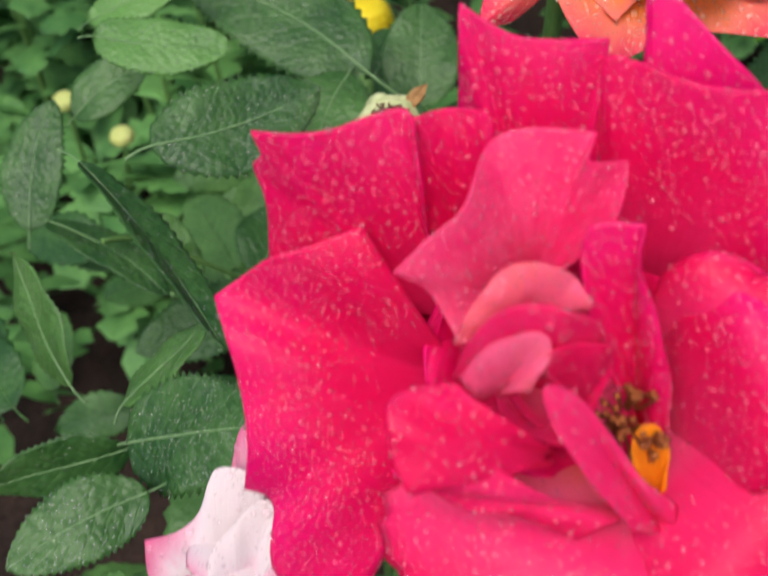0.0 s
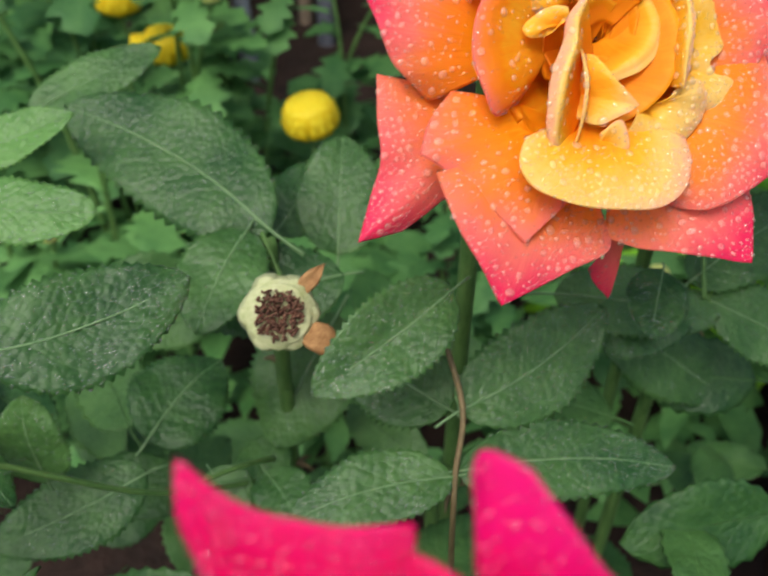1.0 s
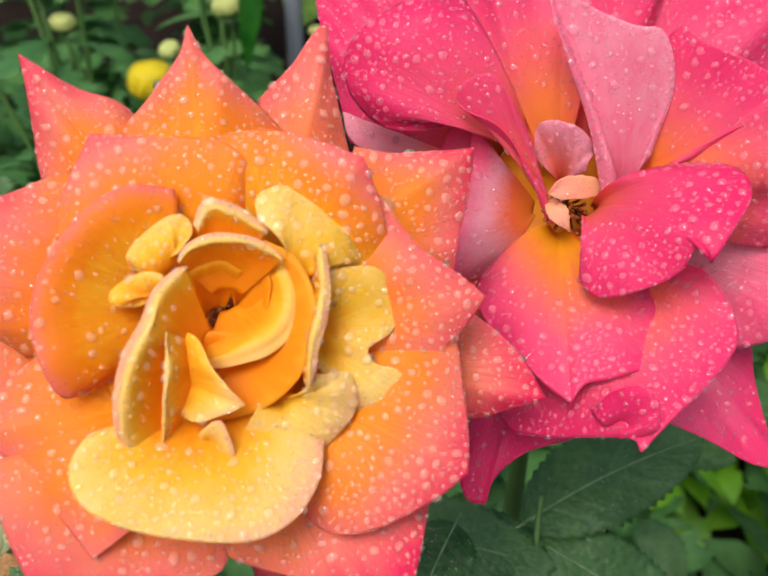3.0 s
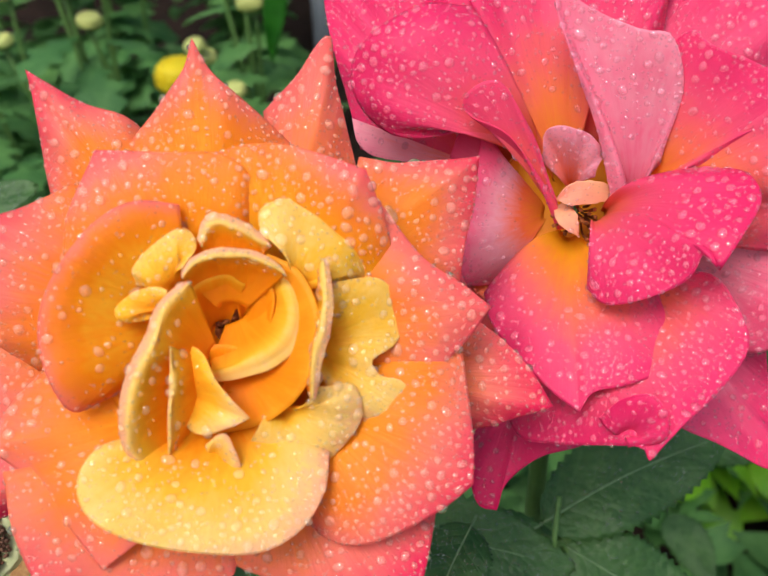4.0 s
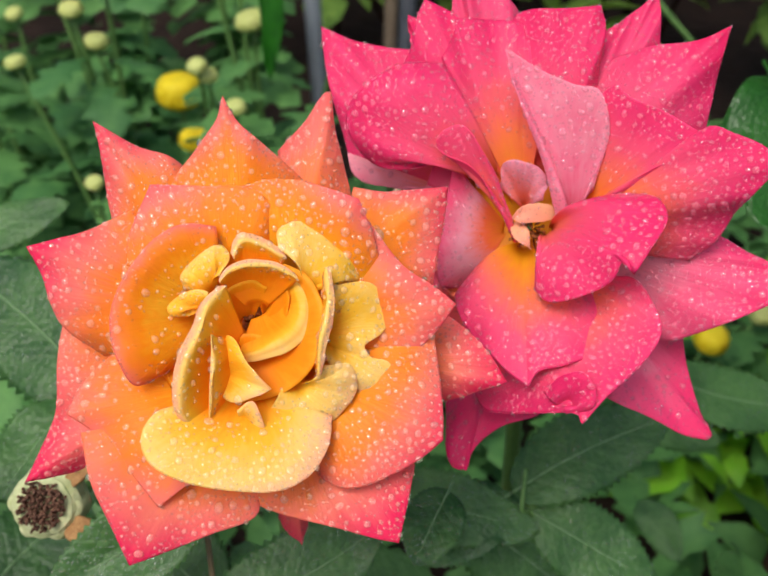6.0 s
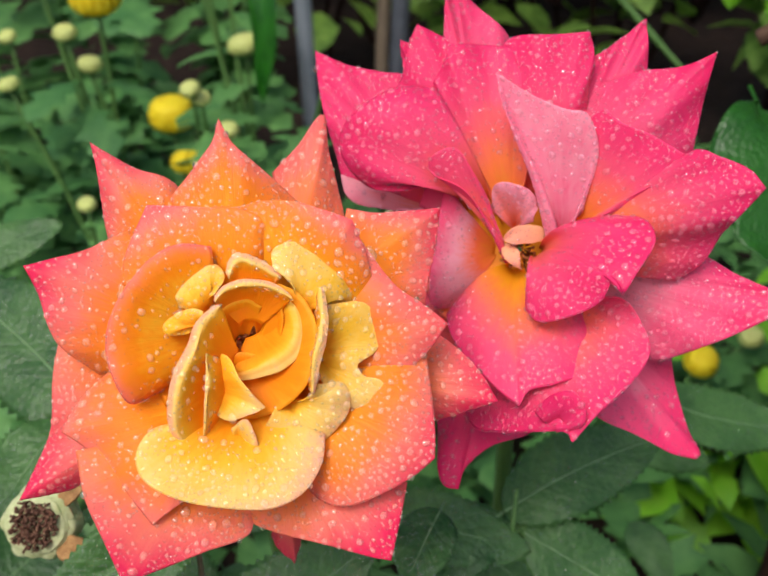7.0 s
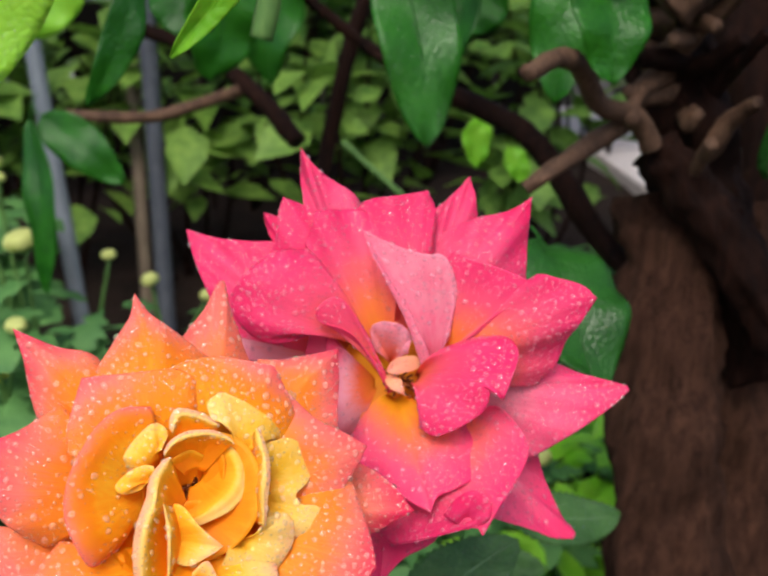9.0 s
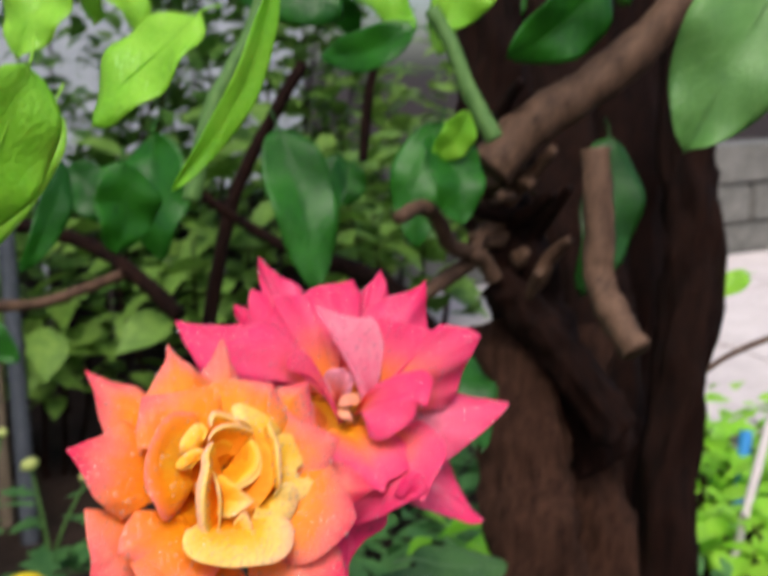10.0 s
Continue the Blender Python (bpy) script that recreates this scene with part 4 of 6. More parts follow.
leaf(tree, (0.1561, 0.3911, 0.6693), (0.1313, 0.3707, 0.6154), 0.0128, M_TREE_LEAF, HANG_VIEW, 0, .2, .05, 0, tree_drops, 0)
leaf(tree, (0.1688, 0.2525, 0.6894), (0.1760, 0.2272, 0.6381), 0.0184, M_TREE_LEAF, HANG_VIEW, 0, .2, .05, 0, tree_drops, 0)
leaf(tree, (0.0537, 0.5835, 0.6803), (0.0384, 0.5398, 0.5804), 0.0343, M_TREE_LEAF, HANG_VIEW, 0, .1, .05, 0, tree_drops, 0)
leaf(tree, (-0.1395, 0.6639, 0.5344), (-0.0767, 0.6275, 0.4818), 0.0198, M_TREE_LEAF, HANG_VIEW, 0, .15, .1, 0, tree_drops, 0)
leaf(tree, (-0.1478, 0.6648, 0.5330), (-0.1626, 0.6023, 0.3928), 0.0148, M_TREE_LEAF, HANG_VIEW, 0, .15, .1, 0, tree_drops, 0)
leaf(tree, (-0.0329, 0.3745, 0.6772), (-0.0622, 0.3498, 0.6124), 0.0103, M_TREE_LEAF, HANG_VIEW, 0, .2, .1, 0, tree_drops, 0)
leaf(tree, (0.3148, 0.1299, 0.7733), (0.2552, 0.1314, 0.6833), 0.0322, M_YOUNG_LEAF, HANG_VIEW, 0, .12, .1, 0, tree_drops, 0)
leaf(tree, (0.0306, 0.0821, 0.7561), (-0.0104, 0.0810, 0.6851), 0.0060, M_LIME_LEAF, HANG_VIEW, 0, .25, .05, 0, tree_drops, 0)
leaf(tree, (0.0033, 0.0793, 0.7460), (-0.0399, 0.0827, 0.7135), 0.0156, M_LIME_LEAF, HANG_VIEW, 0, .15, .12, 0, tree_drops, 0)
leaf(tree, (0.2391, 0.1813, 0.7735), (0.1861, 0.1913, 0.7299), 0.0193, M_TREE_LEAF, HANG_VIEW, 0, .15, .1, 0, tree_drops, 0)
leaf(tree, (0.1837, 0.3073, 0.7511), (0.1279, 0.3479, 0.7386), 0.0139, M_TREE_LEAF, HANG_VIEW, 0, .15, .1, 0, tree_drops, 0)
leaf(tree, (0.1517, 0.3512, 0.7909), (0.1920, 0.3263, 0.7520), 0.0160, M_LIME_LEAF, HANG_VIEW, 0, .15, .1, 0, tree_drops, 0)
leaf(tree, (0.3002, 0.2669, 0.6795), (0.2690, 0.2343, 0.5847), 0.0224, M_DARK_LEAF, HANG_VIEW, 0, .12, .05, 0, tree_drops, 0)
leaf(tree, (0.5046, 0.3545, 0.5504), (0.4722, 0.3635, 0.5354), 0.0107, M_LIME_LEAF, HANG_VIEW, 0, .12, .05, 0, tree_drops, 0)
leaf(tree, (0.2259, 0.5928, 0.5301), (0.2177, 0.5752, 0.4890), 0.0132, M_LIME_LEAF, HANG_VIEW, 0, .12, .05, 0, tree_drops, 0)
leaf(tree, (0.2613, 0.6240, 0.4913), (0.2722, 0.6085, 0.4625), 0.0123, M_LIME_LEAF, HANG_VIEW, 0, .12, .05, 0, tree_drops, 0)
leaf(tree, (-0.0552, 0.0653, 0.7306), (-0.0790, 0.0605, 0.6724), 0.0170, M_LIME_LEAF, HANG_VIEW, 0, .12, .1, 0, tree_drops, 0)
leaf(tree, (0.2003, 0.3087, 0.6923), (0.1689, 0.2812, 0.6184), 0.0192, M_TREE_LEAF, HANG_VIEW, 0, .12, .05, 0, tree_drops, 0)
leaf(tree, (0.1868, 0.2391, 0.7008), (0.1652, 0.2409, 0.6738), 0.0113, M_LIME_LEAF, HANG_VIEW, 0, .12, .05, 0, tree_drops, 0)
leaf(tree, (0.0134, 0.4632, 0.6675), (0.0026, 0.4514, 0.6008), 0.0253, M_TREE_LEAF, HANG_VIEW, 0, .12, .05, 0, tree_drops, 0)
leaf(tree, (-0.0343, 0.1767, 0.7707), (-0.0575, 0.1772, 0.7352), 0.0165, M_LIME_LEAF, HANG_VIEW, 0, .12, .05, 0, tree_drops, 0)
leaf(tree, (0.0650, 0.3086, 0.7938), (0.1245, 0.2771, 0.7584), 0.0227, M_TREE_LEAF, HANG_VIEW, 0, .12, .05, 0, tree_drops, 0)
leaf(tree, (0.2072, 0.2523, 0.7889), (0.1762, 0.2546, 0.7484), 0.0198, M_LIME_LEAF, HANG_VIEW, 0, .12, .05, 0, tree_drops, 0)
leaf(tree, (0.1838, 0.4364, 0.6578), (0.1594, 0.4268, 0.6272), 0.0186, M_TREE_LEAF, HANG_VIEW, 0, .12, .05, 0, tree_drops, 0)
leaf(tree, (-0.0788, 0.5130, 0.6675), (-0.1114, 0.4990, 0.6243), 0.0192, M_LIME_LEAF, HANG_VIEW, 0, .12, .05, 0, tree_drops, 0)
leaf(tree, (-0.0220, 0.4792, 0.6660), (0.0011, 0.4550, 0.6235), 0.0186, M_TREE_LEAF, HANG_VIEW, 0, .12, .05, 0, tree_drops, 0)
stem_part("twig", [(0.2255, 0.2848, 0.5895), (0.2148, 0.2834, 0.6062), (0.1886, 0.2710, 0.6171), (0.1691, 0.2523, 0.6410), (0.1520, 0.2367, 0.6486), (0.1314, 0.2173, 0.6468)], [0.0062, 0.0058, 0.0053, 0.0049, 0.0044, 0.004], M_TWIG, tree, "", 9, 0.16, tree_rng)
stem_part("twig", [(0.2194, 0.2931, 0.6048), (0.1847, 0.2729, 0.5956), (0.1596, 0.2535, 0.5918), (0.1453, 0.2523, 0.5833)], [0.006, 0.0052, 0.0043, 0.0035], M_TWIG, tree, "", 9, 0.16, tree_rng)
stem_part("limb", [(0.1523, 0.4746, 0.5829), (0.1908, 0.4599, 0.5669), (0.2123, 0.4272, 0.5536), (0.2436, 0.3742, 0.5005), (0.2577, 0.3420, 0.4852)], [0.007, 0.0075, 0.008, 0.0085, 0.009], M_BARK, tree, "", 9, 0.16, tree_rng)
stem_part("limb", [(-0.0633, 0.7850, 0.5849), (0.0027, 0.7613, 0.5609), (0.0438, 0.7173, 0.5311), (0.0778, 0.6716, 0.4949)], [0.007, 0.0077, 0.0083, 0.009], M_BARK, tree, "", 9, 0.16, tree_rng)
stem_part("limb", [(-0.1346, 0.7635, 0.5098), (-0.0574, 0.7475, 0.5067), (-0.0108, 0.7433, 0.5167), (0.0306, 0.7208, 0.5334)], [0.0055, 0.0057, 0.0058, 0.006], M_TWIG, tree, "", 9, 0.16, tree_rng)
stem_part("limb", [(0.0663, 0.5657, 0.6473), (0.0956, 0.5478, 0.6207), (0.1252, 0.5313, 0.5973), (0.1633, 0.4898, 0.5719)], [0.004, 0.0043, 0.0047, 0.005], M_BARK, tree, "", 9, 0.16, tree_rng)
stem_part("limb", [(0.3648, 0.2654, 0.7774), (0.3243, 0.2709, 0.7350), (0.2885, 0.2783, 0.7081), (0.2534, 0.2870, 0.6874), (0.2266, 0.2912, 0.6617)], [0.012, 0.0133, 0.0145, 0.0158, 0.017], M_TWIG, tree, "", 9, 0.16, tree_rng)
stem_part("stub", [(0.2229, 0.1656, 0.6820), (0.2205, 0.1578, 0.6455), (0.2175, 0.1511, 0.6128), (0.2177, 0.1363, 0.5975), (0.2202, 0.1210, 0.5833)], [0.0082, 0.0082, 0.0082, 0.0082, 0.0082], M_TWIG, tree, "", 9, 0.16, tree_rng)
stem_part("twig", [(0.1743, 0.1860, 0.6886), (0.1650, 0.1955, 0.7129), (0.1583, 0.2042, 0.7384), (0.1506, 0.2114, 0.7563)], [0.005, 0.0047, 0.0043, 0.004], M_STEM, tree, "", 9, 0.16, tree_rng)
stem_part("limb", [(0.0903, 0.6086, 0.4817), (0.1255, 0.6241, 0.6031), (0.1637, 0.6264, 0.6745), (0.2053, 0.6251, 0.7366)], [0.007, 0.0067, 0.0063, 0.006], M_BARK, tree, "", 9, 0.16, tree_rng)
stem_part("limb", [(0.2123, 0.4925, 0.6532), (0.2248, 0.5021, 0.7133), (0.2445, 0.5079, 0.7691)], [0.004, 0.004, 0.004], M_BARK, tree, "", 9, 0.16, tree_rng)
stem_part("twig", [(0.5178, 0.4317, 0.4354), (0.5892, 0.4606, 0.4420), (0.6737, 0.4836, 0.4457)], [0.003, 0.003, 0.003], M_TWIG, tree, "", 9, 0.16, tree_rng)
stem_part("stem", [(0.1647, 0.9917, 0.4005), (0.2203, 0.9573, 0.3491), (0.2759, 0.9228, 0.2977)], [0.004, 0.0035, 0.003], M_STEM, tree, "", 9, 0.16, tree_rng)
stem_part("stem", [(0.0224, 0.2386, 0.6623), (0.0370, 0.2437, 0.7072), (0.0577, 0.2440, 0.7418), (0.0763, 0.2457, 0.7790)], [0.005, 0.0047, 0.0043, 0.004], M_STEM, tree, "", 9, 0.16, tree_rng)
stem_part("trunk", [(0.2635, 0.3341, 0.5427), (0.2596, 0.3100, 0.4893), (0.2496, 0.2745, 0.4092), (0.2437, 0.2399, 0.3085), (0.2212, 0.1221, -0.0013)], [0.03, 0.031, 0.032, 0.033, 0.034], M_PLANK, tree, "", 28, 0.26, tree_rng)
stem_part("trunk", [(0.3366, 0.3655, 0.5197), (0.3236, 0.3220, 0.4210), (0.3109, 0.2681, 0.3001), (0.2847, 0.1318, -0.0508)], [0.028, 0.0287, 0.0293, 0.03], M_PLANK, tree, "", 28, 0.26, tree_rng)
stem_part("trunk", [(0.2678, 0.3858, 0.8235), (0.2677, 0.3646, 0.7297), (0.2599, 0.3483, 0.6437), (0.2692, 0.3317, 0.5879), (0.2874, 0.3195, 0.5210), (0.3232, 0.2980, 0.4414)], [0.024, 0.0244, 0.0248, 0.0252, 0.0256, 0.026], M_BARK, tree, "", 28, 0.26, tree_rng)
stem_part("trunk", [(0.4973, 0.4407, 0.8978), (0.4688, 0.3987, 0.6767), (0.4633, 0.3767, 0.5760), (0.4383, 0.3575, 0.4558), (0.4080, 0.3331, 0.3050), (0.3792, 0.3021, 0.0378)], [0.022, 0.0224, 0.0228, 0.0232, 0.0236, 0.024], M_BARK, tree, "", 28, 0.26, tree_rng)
# Two wide near-black stems added behind to fill dark gaps between the trunks.
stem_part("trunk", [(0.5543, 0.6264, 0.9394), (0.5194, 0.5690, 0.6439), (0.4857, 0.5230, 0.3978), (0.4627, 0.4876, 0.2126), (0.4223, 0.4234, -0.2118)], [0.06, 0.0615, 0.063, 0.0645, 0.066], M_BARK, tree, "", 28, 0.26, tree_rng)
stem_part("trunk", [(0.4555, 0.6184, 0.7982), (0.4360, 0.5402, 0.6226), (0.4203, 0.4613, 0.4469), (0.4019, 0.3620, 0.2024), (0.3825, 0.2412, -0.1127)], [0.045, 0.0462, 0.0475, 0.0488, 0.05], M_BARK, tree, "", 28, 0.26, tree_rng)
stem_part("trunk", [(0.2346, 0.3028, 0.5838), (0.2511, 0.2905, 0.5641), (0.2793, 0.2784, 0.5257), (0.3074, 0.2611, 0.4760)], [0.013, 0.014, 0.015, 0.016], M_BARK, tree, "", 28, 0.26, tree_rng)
KNOT_LOW, KNOT_HIGH = (0.2765, 0.2884, 0.5220), (0.2490, 0.3302, 0.6725)
crown_rng = np.random.RandomState(33)
for k in range(16):
    t = crown_rng.uniform(0, 1)
    p = np.array(KNOT_LOW) * (1 - t) + np.array(KNOT_HIGH) * t + crown_rng.uniform(-0.015, 0.015, 3)
    d = unit((crown_rng.uniform(-1, 0.6), -0.8, crown_rng.uniform(-0.3, 0.9)))
    ln = crown_rng.uniform(0.02, 0.07)
    stem_part("spur", [p + (0, 0.03, 0), p - d * 0.01, p + d * ln * 0.5 + crown_rng.uniform(-0.006, 0.006, 3), p + d * ln], [0.011, 0.008, 0.005, 0.0035], M_TWIG if k % 3 else M_BARK, tree, "", 8, 0.2, tree_rng)
# Out-of-view leaves added to hold sky light off the bed behind.
crown = [(crown_rng.uniform(-1.3, 0.9), crown_rng.uniform(0.7, 2.4), crown_rng.uniform(1.15, 1.7)) for k in range(350)]
foliage("crown", crown, 0.13, 0.038, M_TREE_LEAF, 34, tree, "unseen glossy green leaves added overhead to shade the bed")
# Unseen limbs that carry the added overhead leaves.
for k in range(9):
    a = crown_rng.uniform(-1.0, 1.0)
    stem_part("limb", [(0.42, 0.55, 0.9), (0.42 + 0.4 * a, 0.9, 1.2), (0.42 + 1.3 * a, 1.2 + 0.8 * crown_rng.rand(), 1.45)], [0.02, 0.014, 0.005], M_BARK, tree, "", 8)
for k in range(46):
    b = np.array([crown_rng.uniform(-0.32, 0.55), crown_rng.uniform(0.22, 0.85), crown_rng.uniform(0.80, 1.0)])
    ln = crown_rng.uniform(0.06, 0.11)
    a = crown_rng.uniform(0, 6.28)
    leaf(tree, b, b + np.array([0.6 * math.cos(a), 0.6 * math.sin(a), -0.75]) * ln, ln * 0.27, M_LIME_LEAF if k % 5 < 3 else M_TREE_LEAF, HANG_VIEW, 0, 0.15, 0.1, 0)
tree_drops.finish(tree, "fine dew on the leaves", M_MIST)

# ---- the rose bush ----
rose_bush = empty("rose_bush", "green rose bush with wet toothed leaves and thorny canes", "rose bush", "", "", (0, 0, 0))
bush_drops = Drops(55)
BUSH_VIEW = (0, -0.55, 0.83)
leaf(rose_bush, (-0.0868, 0.0768, 0.5174), (-0.1521, 0.1165, 0.5435), 0.0205, M_ROSE_LEAF, BUSH_VIEW, 0, .10, .10, 20, bush_drops, 14)
leaf(rose_bush, (-0.1454, -0.0044, 0.5479), (-0.1001, 0.0180, 0.5496), 0.0143, M_ROSE_LEAF, BUSH_VIEW, -8, .12, .08, 20, bush_drops, 30)
leaf(rose_bush, (-0.1709, 0.0566, 0.5495), (-0.1294, 0.0516, 0.5465), 0.0100, M_YOUNG_LEAF, BUSH_VIEW, 0, .12, .10, 20, bush_drops, 8, sharp=.45)
leaf(rose_bush, (-0.1808, 0.0876, 0.5393), (-0.1424, 0.0919, 0.5534), 0.0089, M_YOUNG_LEAF, BUSH_VIEW, 0, .25, .10, 20, bush_drops, 6)
leaf(rose_bush, (-0.1760, 0.1504, 0.5208), (-0.1298, 0.1692, 0.5368), 0.0109, M_ROSE_LEAF, BUSH_VIEW, 0, .15, .14, 20, bush_drops, 6)
leaf(rose_bush, (-0.0376, 0.0248, 0.5350), (-0.0735, 0.0015, 0.5248), 0.0117, M_ROSE_LEAF, BUSH_VIEW, 10, .45, .10, 20, bush_drops, 38)
leaf(rose_bush, (-0.0381, 0.0218, 0.4942), (-0.0667, 0.0432, 0.5031), 0.0142, M_ROSE_LEAF, BUSH_VIEW, 0, .15, .1, 20, bush_drops, 22)
leaf(rose_bush, (-0.0366, 0.0131, 0.5026), (0.0068, 0.0378, 0.5146), 0.0139, M_ROSE_LEAF, BUSH_VIEW, -10, .15, .08, 20, bush_drops, 24)
leaf(rose_bush, (-0.0382, -0.0002, 0.4946), (0.0222, 0.0041, 0.4862), 0.0116, M_ROSE_LEAF, BUSH_VIEW, 6, .12, .08, 20, bush_drops, 24)
leaf(rose_bush, (-0.0396, -0.0016, 0.4944), (-0.0826, -0.0120, 0.4930), 0.0103, M_ROSE_LEAF, BUSH_VIEW, -8, .15, .08, 20, bush_drops, 32)
leaf(rose_bush, (-0.0022, 0.0617, 0.4993), (0.0534, 0.0620, 0.4859), 0.0123, M_ROSE_LEAF, BUSH_VIEW, 0, .12, .1, 20, bush_drops, 24)
leaf(rose_bush, (0.0240, 0.0939, 0.4607), (0.0725, 0.0790, 0.4293), 0.0175, M_ROSE_LEAF, BUSH_VIEW, 0, .1, .1, 20, bush_drops, 4)
leaf(rose_bush, (-0.0663, 0.0766, 0.4992), (-0.1148, 0.0636, 0.4977), 0.0155, M_ROSE_LEAF, BUSH_VIEW, 0, .12, .1, 20, bush_drops, 8)
leaf(rose_bush, (-0.1314, 0.0394, 0.4531), (-0.1759, 0.0179, 0.4494), 0.0139, M_ROSE_LEAF, BUSH_VIEW, 0, .15, .1, 20, bush_drops, 5)
leaf(rose_bush, (-0.0699, 0.1061, 0.4566), (-0.0960, 0.0754, 0.4194), 0.0216, M_ROSE_LEAF, BUSH_VIEW, 0, .1, .1, 20, bush_drops, 3)
leaf(rose_bush, (-0.1379, 0.0661, 0.4379), (-0.1140, 0.0979, 0.4454), 0.0187, M_ROSE_LEAF, BUSH_VIEW, 0, .1, .1, 20, bush_drops, 3)
leaf(rose_bush, (-0.0943, 0.0380, 0.4527), (-0.0833, 0.0160, 0.4503), 0.0100, M_ROSE_LEAF, BUSH_VIEW, 0, .15, .1, 20, bush_drops, 6)
leaf(rose_bush, (-0.1113, 0.0389, 0.4532), (-0.1014, 0.0254, 0.4452), 0.0096, M_ROSE_LEAF, BUSH_VIEW, 0, .15, .1, 20, bush_drops, 5)
leaf(rose_bush, (-0.1556, 0.0260, 0.4675), (-0.1574, 0.0317, 0.4973), 0.0113, M_ROSE_LEAF, BUSH_VIEW, 0, .15, .1, 20, bush_drops, 6)
leaf(rose_bush, (-0.0899, 0.1098, 0.4912), (-0.0757, 0.1384, 0.5022), 0.0136, M_ROSE_LEAF, BUSH_VIEW, 0, .15, .1, 20, bush_drops, 3)
leaf(rose_bush, (-0.0682, 0.1043, 0.4854), (-0.0644, 0.1403, 0.5126), 0.0170, M_ROSE_LEAF, BUSH_VIEW, 0, .2, .1, 20, bush_drops, 6)
leaf(rose_bush, (-0.1529, -0.0355, 0.5659), (-0.1178, -0.0826, 0.5516), 0.0069, M_ROSE_LEAF, BUSH_VIEW, 58, .45, .05, 20, bush_drops, 3)
leaf(rose_bush, (-0.1466, -0.0792, 0.5188), (-0.1138, -0.0907, 0.5356), 0.0138, M_ROSE_LEAF, BUSH_VIEW, 0, .12, .06, 20, bush_drops, 34, sharp=.5)
leaf(rose_bush, (-0.1546, -0.0570, 0.5060), (-0.1316, -0.0376, 0.5194), 0.0105, M_ROSE_LEAF, BUSH_VIEW, 52, .12, .1, 20, bush_drops, 4)
leaf(rose_bush, (-0.1391, -0.0959, 0.5228), (-0.1658, -0.1110, 0.5216), 0.0093, M_ROSE_LEAF, BUSH_VIEW, 0, .15, .1, 20, bush_drops, 30)
leaf(rose_bush, (-0.1549, -0.0611, 0.4943), (-0.1907, -0.0707, 0.4916), 0.0107, M_ROSE_LEAF, BUSH_VIEW, 52, .15, .1, 20, bush_drops, 3)
leaf(rose_bush, (-0.1761, -0.0362, 0.4919), (-0.1935, -0.0065, 0.5166), 0.0130, M_ROSE_LEAF, BUSH_VIEW, 52, .12, .1, 20, bush_drops, 4)
leaf(rose_bush, (-0.1909, 0.0235, 0.5047), (-0.1516, -0.0004, 0.4935), 0.0108, M_ROSE_LEAF, BUSH_VIEW, 52, .12, .1, 20, bush_drops, 3)
leaf(rose_bush, (-0.1973, 0.0216, 0.5028), (-0.1882, 0.0497, 0.5329), 0.0108, M_ROSE_LEAF, BUSH_VIEW, 0, .12, .1, 20, bush_drops, 4)
leaf(rose_bush, (-0.1873, 0.0626, 0.5174), (-0.1612, 0.0749, 0.5304), 0.0099, M_ROSE_LEAF, BUSH_VIEW, 0, .2, .1, 20, bush_drops, 3)
leaf(rose_bush, (0.0441, 0.0724, 0.4920), (0.0952, 0.0976, 0.5049), 0.0144, M_ROSE_LEAF, BUSH_VIEW, 0, .12, .1, 20, bush_drops, 5)
leaf(rose_bush, (0.0432, 0.0718, 0.4913), (0.0159, 0.0489, 0.4852), 0.0128, M_ROSE_LEAF, BUSH_VIEW, 0, .12, .1, 20, bush_drops, 6)
leaf(rose_bush, (0.0501, 0.0693, 0.4867), (0.0915, 0.0573, 0.4686), 0.0133, M_ROSE_LEAF, BUSH_VIEW, 0, .12, .1, 20, bush_drops, 5)
leaf(rose_bush, (0.0992, 0.1340, 0.4899), (0.1624, 0.1484, 0.4661), 0.0130, M_ROSE_LEAF, BUSH_VIEW, 0, .12, .1, 20, bush_drops, 3)
leaf(rose_bush, (0.0247, 0.0482, 0.5181), (0.0165, 0.0258, 0.5134), 0.0090, M_ROSE_LEAF, BUSH_VIEW, 0, .12, .1, 20, bush_drops, 26)
leaf(rose_bush, (-0.0938, 0.0742, 0.5203), (-0.1076, 0.0416, 0.5105), 0.0139, M_ROSE_LEAF, BUSH_VIEW, 0, .12, .1, 20, bush_drops, 6)
low_rng = np.random.RandomState(21)
for k in range(130):
    b = np.array([low_rng.uniform(-0.24, 0.16), low_rng.uniform(-0.18, 0.26), low_rng.uniform(0.27, 0.45)])
    if b[1] > 0.12:
        b[2] -= 0.06
    a = low_rng.uniform(0, 6.28)
    ln = low_rng.uniform(0.035, 0.055)
    leaf(rose_bush, b, b + np.array([math.cos(a) * ln, math.sin(a) * ln, low_rng.uniform(-0.012, 0.012)]), ln * 0.30, M_ROSE_LEAF, BUSH_VIEW, low_rng.uniform(-25, 25), 0.15, 0.12, 9)
bush_drops.finish(rose_bush, "fine dew on the leaves", M_MIST)


def thorn(parent, p, d, size):
    p, d = np.array(p), unit(d)
    stem_part("thorn", [p - d * size * 0.2, p + d * size * 0.5, p + d * size + np.array([0, 0, -size * 0.25])], [size * 0.28, size * 0.14, size * 0.02], M_BROWN_STEM, parent, "", 6)


